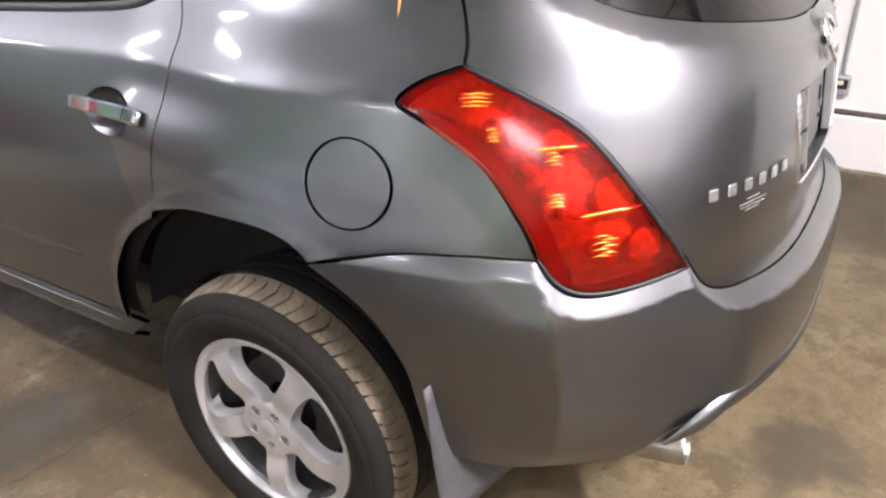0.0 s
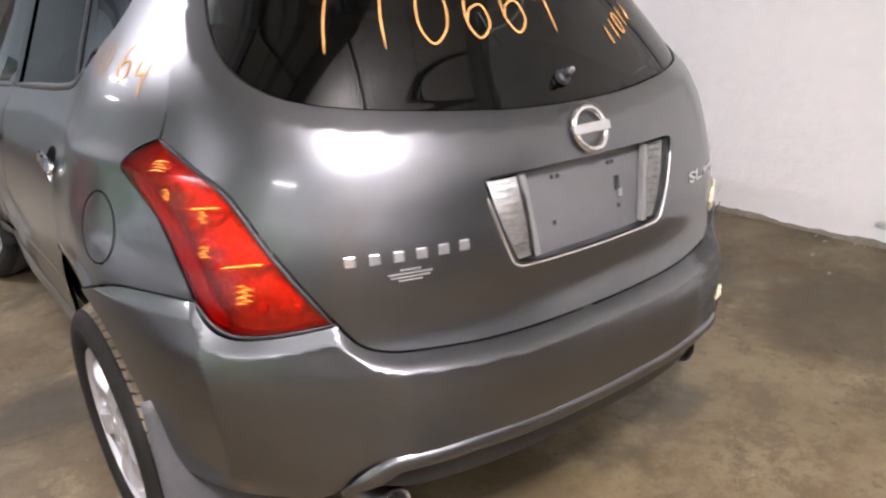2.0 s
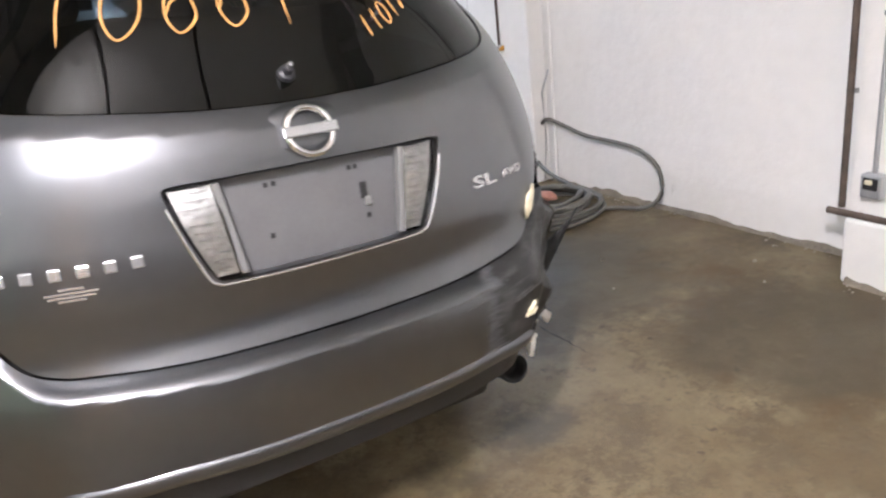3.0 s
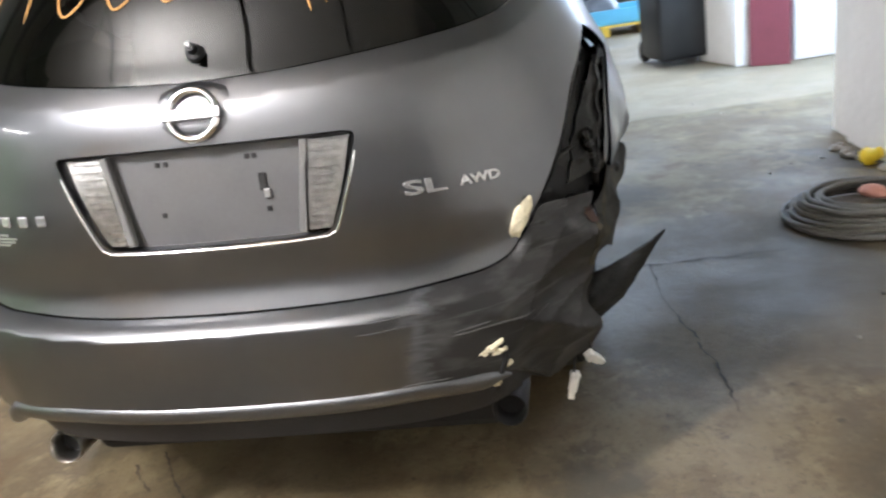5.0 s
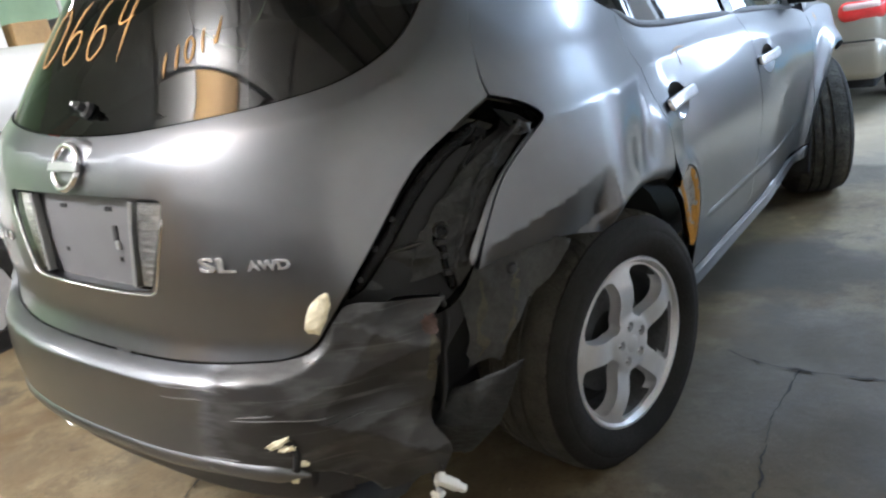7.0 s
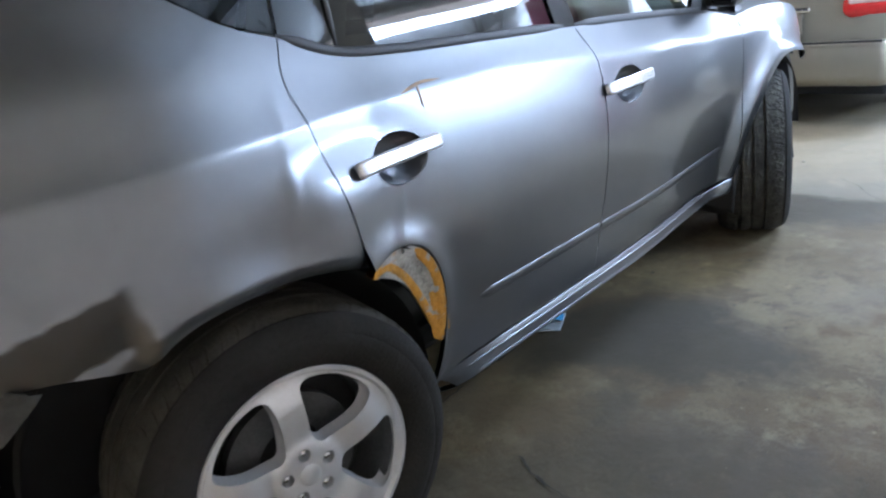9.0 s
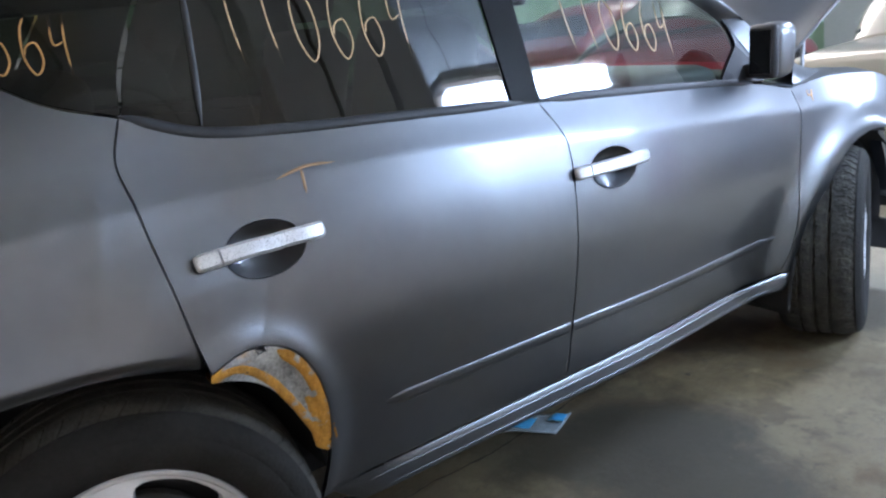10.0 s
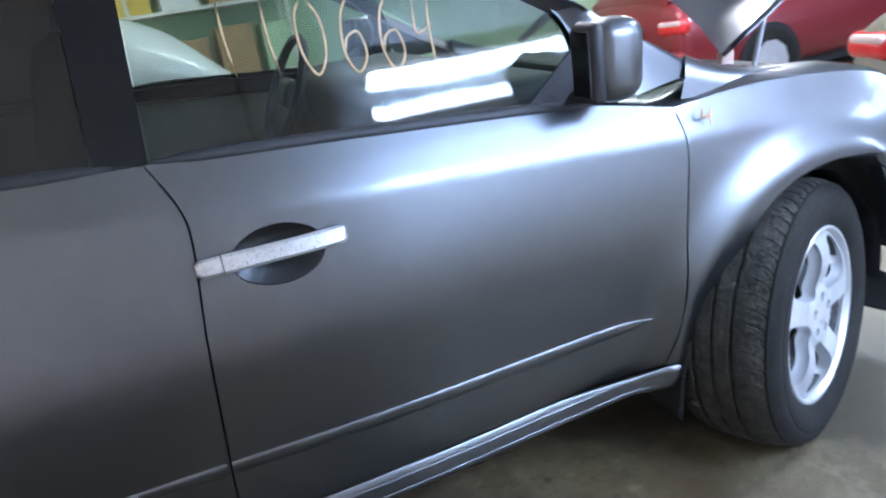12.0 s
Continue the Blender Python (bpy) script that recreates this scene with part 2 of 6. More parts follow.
def skin(u, z):
    """u: 0 at the middle of the rear, 1 where the side begins, then metres along the side; negative on the left."""
    u, z = np.asarray(u, float), np.asarray(z, float)
    s, v = np.where(u < 0, -1, 1), np.abs(u)
    th = np.minimum(v, 1) * math.pi / 2
    r = (np.sin(th) ** BEND + np.cos(th) ** BEND) ** (-1 / BEND)
    a = Y0 - along(z, ZB, YB)
    y = np.where(v <= 1, Y0 - a * r * np.cos(th), Y0 + v - 1)
    x = half_width(y, z) * np.where(v <= 1, r * np.sin(th), 1) + flare(y, z) * step01(.55, .8, v)
    return np.stack([s * x, y, z], -1)


def dents(u, z):
    """How far the crash pushed the right rear side in."""
    d = np.zeros(np.broadcast(u, z).shape)
    for uc, zc, ru, rz, depth in ((.98, .86, .09, .10, .030), (.66, .86, .05, .07, .012), (.50, .55, .10, .09, .03), (.42, .40, .07, .06, .02)):
        d = d + depth * np.exp(-((u - uc) / ru) ** 2 - ((z - zc) / rz) ** 2)
    ridge = np.exp(-((u - 1.04 - .25 * (z - .9)) / .018) ** 2) * np.exp(-((z - .93) / .13) ** 2)
    line = .83 + .30 * (u - .60)
    fold = np.clip((line - z) / .10, 0, 1) * step01(.83, .80, u) * step01(.56, .62, u)
    return d - .002 * ridge + .042 * fold * (u > .55)


def bumper_relief(u, z):
    """The bumper's shelf under the tailgate, and the step below its lower lip."""
    lip = lip_height(np.abs(u))
    edge = np.concatenate([spline(GATE_FOOT, 10), spline(LAMP_LOW[::-1], 10)[1:]])
    top = np.interp(np.abs(u), edge[:, 0], edge[:, 1])
    shelf = 1 - (1 - np.clip((top - z) / .038, 0, 1)) ** 1.25
    corner = .028 * np.exp(-np.abs(np.abs(u) - .56) / .055) * step01(.30, .40, z) * step01(.80, .66, z)
    return corner + (.038 - .024 * step01(.33, .43, np.abs(u))) * shelf - .034 * step01(.0, .03, lip - z)


def crush(u, z):
    """Folds of the bumper's torn end."""
    f = 0
    for ku, kz, shift, high in ((12, 14, .3, .010), (26, -9, 1.1, .006), (-15, 27, 2.0, .004), (47, 17, .7, .0015)):
        f = f + high * (1 - 2 * np.abs(np.sin(ku * u + kz * z + shift)))
    return f * step01(.27, .46, u)


def bumper_form(u, z):
    return bumper_relief(u, z) - dents(u, z) * (u > 0) + crush(u, z) * (u > 0)


def lip_height(v):
    return np.interp(v, [0, .13, .25, .36, .43, .50, .8], [.439, .441, .447, .436, .36, .25, .0])


def place(u, z, off=0.0, relief=None):
    """Points and normals of the skin, moved out by off."""
    e = 1e-3

    def f(a, b):
        p = skin(a, b)
        if relief is not None:
            n = np.cross(skin(a + e, b) - skin(a - e, b), skin(a, b + e) - skin(a, b - e))
            n /= np.linalg.norm(n, axis=-1, keepdims=True)
            p = p + n * relief(a, b)[..., None]
        return p
    n = np.cross(f(u + e, z) - f(u - e, z), f(u, z + e) - f(u, z - e))
    n /= np.linalg.norm(n, axis=-1, keepdims=True)
    return f(u, z) + n * off, n


def panel(name, poly, material, parent, label="", holes=(), side=1, off=0.0, step=0.018, deep=0.014, relief=None, gap=0.0, bow=0.0):
    """A sheet cut out of the skin, with turned-in edges."""
    poly = np.asarray(poly, float) * [side, 1]
    holes = [np.asarray(h, float) * [side, 1] for h in holes]
    if gap:
        poly = shrink(poly, gap)
        holes = [shrink(h, -gap) for h in holes]
    flat, tris = fill(poly, holes, step)
    pts, nrm = place(flat[:, 0], flat[:, 1], off, relief)
    nrm = nrm - [0, 0, bow]
    nrm /= np.linalg.norm(nrm, axis=1, keepdims=True)
    verts, normals, faces = list(pts), list(nrm), []
    for t in tris:
        a, b, c = (pts[i] for i in t)
        faces.append(t if np.dot(np.cross(b - a, c - a), nrm[t[0]]) > 0 else t[::-1])
    if deep:
        for loop in (poly, *holes):
            p, n = place(loop[:, 0], loop[:, 1], off, relief)
            k, m = len(verts), len(loop)
            tangent = np.roll(p, -1, axis=0) - np.roll(p, 1, axis=0)
            out = np.cross(tangent, n)
            out /= np.maximum(np.linalg.norm(out, axis=1, keepdims=True), 1e-9)
            verts += list(p) + list(p - n * deep)
            normals += list(out) * 2
            for i in range(m):
                j = (i + 1) % m
                faces.append((k + i, k + j, k + m + j, k + m + i))
    return link_mesh(name, verts, faces, material, parent, label, normals)


def shrink(poly, d):
    """Moves an outline inwards."""
    area = np.sum(poly[:, 0] * np.roll(poly[:, 1], -1) - np.roll(poly[:, 0], -1) * poly[:, 1])
    t = np.roll(poly, -1, axis=0) - np.roll(poly, 1, axis=0)
    t /= np.maximum(np.linalg.norm(t, axis=1, keepdims=True), 1e-9)
    n = np.stack([-t[:, 1], t[:, 0]], 1) * (1 if area > 0 else -1)
    return poly + n * d


def mirrored(half):
    """A whole outline from its right half, given from the bottom middle to the top middle."""
    half = np.asarray(half)
    return np.concatenate([half, (half * [-1, 1])[::-1]])


def strip(name, curve, width, height, material, parent, side=1, off=0.0, label="", relief=None, blunt=0):
    """A rounded strip that lies on the skin along a curve."""
    curve = np.asarray(curve) * [side, 1]
    p, n = place(curve[:, 0], curve[:, 1], off, relief)
    t = np.gradient(p, axis=0)
    t /= np.linalg.norm(t, axis=1, keepdims=True)
    across = np.cross(n, t)
    ks = np.linspace(0, math.pi, 7)
    ends = np.minimum(1, np.minimum(np.arange(len(p)), np.arange(len(p))[::-1]) / 3 + .15)[:, None]
    if blunt:
        half = len(p) // 2
        ends[half if blunt > 0 else 0:None if blunt > 0 else half] = 1
    rows = [p + ends * (across * (-math.cos(k) * width / 2) + n * (math.sin(k) * height)) - n * .002 for k in ks]
    verts = np.concatenate(rows)
    m = len(p)
    faces = [(a * m + i, a * m + i + 1, (a + 1) * m + i + 1, (a + 1) * m + i) for a in range(6) for i in range(m - 1)]
    a, b, c = verts[faces[0][0]], verts[faces[0][1]], verts[faces[0][2]]
    if np.dot(np.cross(b - a, c - a), -across[0] + n[0]) < 0:
        faces = [f[::-1] for f in faces]
    return link_mesh(name, verts, faces, material, parent, label)


car = new("car")
car.matrix_world = LEAN
tagged(car, "grey metallic wagon with one crushed rear corner, bonnet raised", "car")

GATE_SIDE = [(.402, .743), (.472, .888), (.534, 1.003), (.594, 1.062), (.652, 1.105)]
GATE_GAP = [(.652, 1.105), (.645, 1.15), (.648, 1.21), (.669, 1.28), (.705, 1.38), (.735, 1.47)]
GATE_FOOT = [(0, .646), (.186, .652), (.296, .664), (.345, .672), (.377, .693), (.402, .743)]
LAMP_OUT = [(.717, 1.035), (.668, .991), (.628, .94), (.590, .848), (.574, .79)]
LAMP_LOW = [(.574, .79), (.556, .748), (.535, .724), (.508, .717), (.464, .725), (.402, .743)]
CREASE = [(.574, .79), (.613, .793), (.65, .792), (.718, .781), (.812, .735)]
GAP_C = [(1.19, .715), (1.162, .891), (1.144, 1.041), (1.135, 1.123), (1.166, 1.20)]
GAP_B = [(2.186, 1.083), (2.226, 1.0), (2.232, .93), (2.212, .757), (2.194, .474), (2.188, .308)]
GAP_F = [(3.276, .308), (3.312, .436), (3.329, .563), (3.343, .709), (3.36, .869), (3.347, .965)]
BELT_REAR = [(1.166, 1.20), (1.304, 1.147), (1.478, 1.125), (1.753, 1.108), (2.186, 1.083)]
BELT_FRONT = [(3.347, .965), (3.15, 1.005), (2.951, 1.027), (2.492, 1.064), (2.186, 1.083)]
ARCH_DOOR = [(1.482, .308), (1.455, .44), (1.40, .535), (1.31, .63), (1.19, .70)]

# tailgate with its glass and number plate recess
gate_half = np.concatenate([spline(GATE_FOOT, 6)[:-1], spline(GATE_SIDE, 6)[:-1], spline(GATE_GAP, 6), [(.5, 1.475), (.25, 1.48), (.0, 1.48)]])
glass_half = np.concatenate([spline([(0, 1.121), (.127, 1.127), (.24, 1.14), (.32, 1.151), (.393, 1.163), (.466, 1.183), (.533, 1.225), (.587, 1.287), (.63, 1.36), (.655, 1.43)], 6), [(.4, 1.445), (.2, 1.45), (0, 1.45)]])
recess_half = np.concatenate([spline([(0, .797), (.09, .798), (.138, .802)], 5)[:-1], spline([(.138, .802), (.15, .806), (.158, .82)], 4)[:-1], spline([(.158, .82), (.186, .91), (.207, .985)], 6)[:-1], spline([(.207, .985), (.207, .996), (.195, 1.0)], 4)[:-1], spline([(.195, 1.0), (.1, 1.0), (0, 1.0)], 5)])
GATE, GLASS, RECESS = mirrored(gate_half[1:-1]), mirrored(glass_half[1:-1]), mirrored(recess_half[1:-1])


def gate_ridge(u, z):
    """A crisp shoulder that runs round the rear window and dies away downwards."""
    q = glass_half[:-3] * [1.35, 1]
    shape = np.broadcast(u, z).shape
    pts = np.stack([np.broadcast_to(np.abs(u), shape).ravel() * 1.35, np.broadcast_to(z, shape).ravel()], 1)
    d = np.full(len(pts), 9.0)
    for a, b in zip(q, q[1:]):
        ab = b - a
        t = np.clip(((pts - a) @ ab) / (ab @ ab), 0, 1)
        d = np.minimum(d, np.linalg.norm(pts - (a + t[:, None] * ab), axis=1))
    d = d.reshape(shape)
    rise = np.clip(d / .046, 0, 1)
    return .011 * np.where(d < .046, rise, (1 - step01(.046, .22, d)))


tailgate = panel("tailgate", GATE, PAINT, car, holes=[GLASS, RECESS], gap=.002, step=.011, relief=gate_ridge)
panel("rear_window", GLASS, TINTED, car, "dark tinted rear window with orange paint marks", off=-.003, gap=.002, deep=.004, bow=.0)

quarter = outline(GATE_GAP[::-1], [(.652, 1.105), (.690, 1.083), (.712, 1.062), (.720, 1.046), (.717, 1.035)], LAMP_OUT, CREASE, [(.812, .735), (.844, .768), (.898, .779), (1.012, .765), (1.10, .745), (1.19, .715)], GAP_C, [(1.166, 1.20), (1.066, 1.232), (1.0, 1.27), (.94, 1.33), (.92, 1.40), (.98, 1.45)], [(.98, 1.45), (1.30, 1.465)], [(1.30, 1.465), (1.30, 1.49)], [(1.30, 1.49), (.735, 1.47)])
FUEL = np.array([(-.770 + .050 * math.cos(t), .894 + .081 * math.sin(t)) for t in np.linspace(0, 2 * math.pi, 40, endpoint=False)])


def gap_to(curve, u, z):
    """How far points of the skin lie from a curve on it."""
    shape = np.broadcast(u, z).shape
    q = np.stack([np.broadcast_to(np.abs(u), shape).ravel(), np.broadcast_to(z, shape).ravel()], 1)
    d = np.full(len(q), 9.0)
    for a, b in zip(curve, curve[1:]):
        ab = b - a
        t = np.clip(((q - a) @ ab) / (ab @ ab), 0, 1)
        d = np.minimum(d, np.linalg.norm(q - (a + t[:, None] * ab), axis=1))
    return d.reshape(shape)


QUARTER_ARCH = spline([(.812, .735), (.844, .768), (.898, .779), (1.012, .765), (1.10, .745), (1.19, .715)], 6)


def tucked(u, z):
    """The bent-in lower edge of the damaged quarter panel."""
    return -dents(u, z) - .024 * (np.clip(1 - gap_to(QUARTER_ARCH, u, z) / .035, 0, 1) ** 2)


def rolled(curve, height, width):
    """A rounded lip along a wheel arch."""
    return lambda u, z: height * np.exp(-(gap_to(curve, u, z) / width) ** 2)


quarter_left = panel("quarter_panel", quarter, PAINT, car, holes=[FUEL * [-1, 1]], side=-1, gap=.002, relief=rolled(QUARTER_ARCH, .010, .022))
panel("fuel_door", FUEL, PAINT, quarter_left, gap=.002)
panel("quarter_panel", quarter, PAINT, car, "dented quarter panel", side=1, gap=.002, step=.010, relief=tucked)
side_glass = outline([(1.172, 1.203), (1.066, 1.237), (1.003, 1.273), (.944, 1.333), (.924, 1.40), (.985, 1.446)], [(.985, 1.446), (1.292, 1.461)], [(1.292, 1.461), (1.20, 1.30), (1.172, 1.203)])
for side in (-1, 1):
    panel("side_window", side_glass, TINTED, car, side=side, off=-.004, gap=.001, deep=.004)

# doors
CUPS = {"rear": (1.365, .911), "front": (2.378, .882)}


def cup_loop(name):
    uc, zc = CUPS[name]
    return np.array([(uc + .088 * math.cos(t), zc + .054 * math.sin(t)) for t in np.linspace(0, 2 * math.pi, 32, endpoint=False)])


rear_door_poly = outline(GAP_C, BELT_REAR, GAP_B, [(2.188, .308), (1.482, .308)], ARCH_DOOR, [(1.19, .70), (1.19, .715)])
front_door_poly = outline(GAP_B[::-1], BELT_FRONT[::-1], GAP_F[::-1], [(3.276, .308), (2.188, .308)])
BARE_ARCH = [(1.40, .308), (1.428, .43), (1.43, .55), (1.405, .645), (1.356, .71), (1.27, .735), (1.19, .715)]
bare_door_poly = outline(GAP_C, BELT_REAR, GAP_B, [(2.188, .308), (1.40, .308)], BARE_ARCH)
rear_glass_poly = outline([(1.176, 1.206), (1.31, 1.153), (1.48, 1.131), (1.75, 1.114), (2.10, 1.092)], [(2.10, 1.092), (2.112, 1.35), (2.118, 1.46)], [(2.118, 1.46), (1.70, 1.48), (1.30, 1.464)], [(1.30, 1.464), (1.21, 1.30), (1.176, 1.206)])
front_glass_poly = outline([(2.20, 1.088), (2.49, 1.071), (2.951, 1.034), (3.06, 1.03)], [(3.06, 1.03), (3.11, 1.08), (3.122, 1.165), (3.07, 1.246), (2.92, 1.35), (2.68, 1.46)], [(2.68, 1.46), (2.45, 1.475), (2.228, 1.47)], [(2.228, 1.47), (2.215, 1.343), (2.20, 1.088)])
pillar_poly = outline([(2.104, 1.089), (2.195, 1.085)], [(2.195, 1.085), (2.215, 1.343), (2.225, 1.47)], [(2.225, 1.47), (2.121, 1.462)], [(2.121, 1.462), (2.114, 1.35), (2.104, 1.089)])


def handle(parent, side, name):
    """A cup in the door and a chrome bar across it."""
    uc, zc = CUPS[name]
    loop = cup_loop(name)
    rows, normals = [], []
    for k in (1.0, .93, .8, .6, .35, .1):
        ring = np.array((uc, zc)) + (loop - (uc, zc)) * k + (0, .024 * (1 - k))
        p, n = place(ring[:, 0] * side, ring[:, 1], 0)
        rows.append(p - n * (.034 * (1 - k ** 2.2)))
    verts = np.concatenate(rows)
    m = len(loop)
    faces = [(a * m + i, a * m + (i + 1) % m, (a + 1) * m + (i + 1) % m, (a + 1) * m + i) for a in range(5) for i in range(m)] + [tuple(range(5 * m, 6 * m))]
    cup = link_mesh("handle_cup", verts, faces, PAINT, parent)
    for name_, us in (("door_handle", np.concatenate([np.linspace(-.104, .12, 14), [.128, .131]])), ("lock_cover", np.concatenate([[-.153, -.150], np.linspace(-.142, -.107, 4)]))):
        bm = bmesh.new()
        rings = []
        for d in us:
            zz = zc + .008 + .004 * d
            p, n = place(np.array((uc + d) * side), np.array(zz), 0)
            t = Vector(place(np.array((uc + d + .01) * side), np.array(zz), 0)[0] - p).normalized()
            n = Vector(n)
            up = n.cross(t).normalized()
            if up.z < 0:
                up = -up
            end = 0.6 if d < -.151 or d > .13 else (.85 if d < -.145 or d > .125 else 1)
            h, th = .0175 * end, .007 * end
            c = Vector(p) + n * (.022 - .5 * (d + .01) ** 2)
            rings.append([bm.verts.new(c + up * a * h + n * b * th) for a, b in ((-1, -1), (-1, .3), (-.7, 1), (.7, 1), (1, .3), (1, -1))])
        for one, two in zip(rings, rings[1:]):
            for k in range(6):
                bm.faces.new((one[k], one[(k + 1) % 6], two[(k + 1) % 6], two[k]))
        bm.faces.new(rings[0])
        bm.faces.new(rings[-1])
        part(name_, bm, HANDLECHROME if side > 0 else CHROME, parent, "worn chrome handle" if name_ == "door_handle" else "worn chrome lock cover", smooth=40)
    for d in (-.128, .112):
        p, n = place(np.array((uc + d) * side), np.array(zc + .006), .007)
        part("handle_foot", box_bm(.016, .022, .022, .004, tuple(p)), BLACK, parent)


def sill_relief(u, z):
    """A narrow step under the door, then a broad face that looks upwards and out."""
    return .010 * step01(.304, .298, z) * step01(1.43, 1.50, np.abs(u)) + (.019 * np.clip((.292 - z) / .045, 0, 1) - .010 * step01(.252, .236, z)) * step01(3.385, 3.24, np.abs(u)) * step01(1.44, 1.56, np.abs(u))


MOLD = [(1.573, .477), (2.194, .469), (3.255, .451)]
for side in (-1, 1):
    rear = panel("rear_door", bare_door_poly if side > 0 else rear_door_poly, PAINT, car, "rear door with a torn wheel arch edge" if side > 0 else "", holes=[cup_loop("rear")], side=side, gap=.002, step=.012, relief=rolled(spline(BARE_ARCH, 6), .018, .042) if side > 0 else rolled(spline(ARCH_DOOR, 6), .012, .022))
    front = panel("front_door", front_door_poly, PAINT, car, holes=[cup_loop("front")], side=side, gap=.002)
    handle(rear, side, "rear")
    handle(front, side, "front")
    for door, a, b in ((rear, 1.573, 2.186), (front, 2.197, 3.255)):
        us = np.linspace(a, b, 30)
        strip("crease", np.stack([us, np.interp(us, *zip(*MOLD))], 1), .034, .006, PAINT, door, side, blunt=1 if door is rear else -1)
    panel("door_glass", rear_glass_poly, TINTED, rear, side=side, off=-.006, gap=.001, deep=.004, bow=.10)
    panel("door_glass", front_glass_poly, CLEAR, front, side=side, off=-.006, gap=.001, deep=.004, bow=.104)
    panel("door_pillar", pillar_poly, GLOSSBLACK, rear, side=side, off=.001, deep=.01)
    strip("belt_trim", spline([(p[0], p[1] + .004) for p in BELT_REAR], 8), .026, .007, BLACK, rear, side)
    strip("belt_trim", spline([(p[0], p[1] + .004) for p in BELT_FRONT[1:]], 8), .026, .007, BLACK, front, side)
    strip("glass_divider", spline([(1.318, 1.155), (1.345, 1.30), (1.37, 1.46)], 6), .014, .004, BLACK, rear, side)
    # sill
    sill = outline([(1.42, .304), (3.29, .304)], [(3.29, .304), (3.35, .30), (3.37, .268)], [(3.37, .268), (3.2, .238), (1.6, .238), (1.50, .248)], [(1.50, .248), (1.42, .304)])
    panel("sill", sill, PAINT, car, side=side, gap=.001, relief=sill_relief)
    for z in (.258, .286):
        strip("sill_edge", np.stack([np.linspace(1.5, 3.3, 40), np.full(40, z)], 1), .008, .0026, PAINT, car, side, .0005, "", sill_relief)
    strip("sill_joint", [(2.24, .304), (2.235, .28), (2.22, .242)], .005, .002, UNDER, car, side, .001, "", sill_relief)
    # front fender
    fender = outline(GAP_F, [(3.347, .965), (3.6, .975), (3.88, .955), (4.02, .925), (4.07, .895)], [(4.07, .895), (4.12, .78), (4.13, .67)], [(4.13, .67), (4.06, .70), (3.95, .735), (3.767, .755), (3.61, .72), (3.50, .62), (3.44, .46), (3.40, .30)], [(3.40, .30), (3.276, .308)])
    panel("fender", fender, PAINT, car, side=side, gap=.002)
    # rails over the doors and the A pillar
    rail = outline([(1.30, 1.466), (1.70, 1.484), (2.12, 1.468), (2.45, 1.479), (2.68, 1.464), (2.92, 1.355), (3.075, 1.25), (3.135, 1.165), (3.12, 1.07)], [(3.12, 1.07), (3.20, 1.02)], [(3.20, 1.02), (3.205, 1.12), (3.15, 1.26), (3.0, 1.38), (2.72, 1.51)], [(2.72, 1.51), (2.2, 1.52), (1.30, 1.49)], [(1.30, 1.49), (1.30, 1.466)])
    panel("roof_rail", rail, PAINT, car, side=side, deep=.02)

# tail lamp on the left; the right one is gone
lamp_poly = outline(GATE_SIDE, [(.652, 1.105), (.690, 1.083), (.712, 1.062), (.720, 1.046), (.717, 1.035)], LAMP_OUT, LAMP_LOW)

# bumper
bump_left = np.concatenate([spline(GATE_FOOT, 6)[:-1], spline(LAMP_LOW[::-1], 6)[:-1], spline(CREASE, 6)[:-1], spline([(.812, .735), (.753, .667), (.718, .56), (.706, .45), (.69, .33)], 6)[:-1], spline([(.69, .33), (.605, .306), (.536, .318), (.44, .325), (.25, .325), (0, .325)], 8)])
bump_right = np.concatenate([spline(GATE_FOOT, 6)[:-1], spline([(.402, .743), (.425, .775), (.47, .772), (.535, .752)], 6)[:-1], spline([(.535, .752), (.512, .70), (.52, .60), (.514, .50), (.53, .44), (.518, .365)], 5)[:-1], spline([(.518, .365), (.44, .335), (.25, .325), (0, .325)], 8)])
BUMPER = np.concatenate([bump_right[:-1], (bump_left[1:] * [-1, 1])[::-1]])


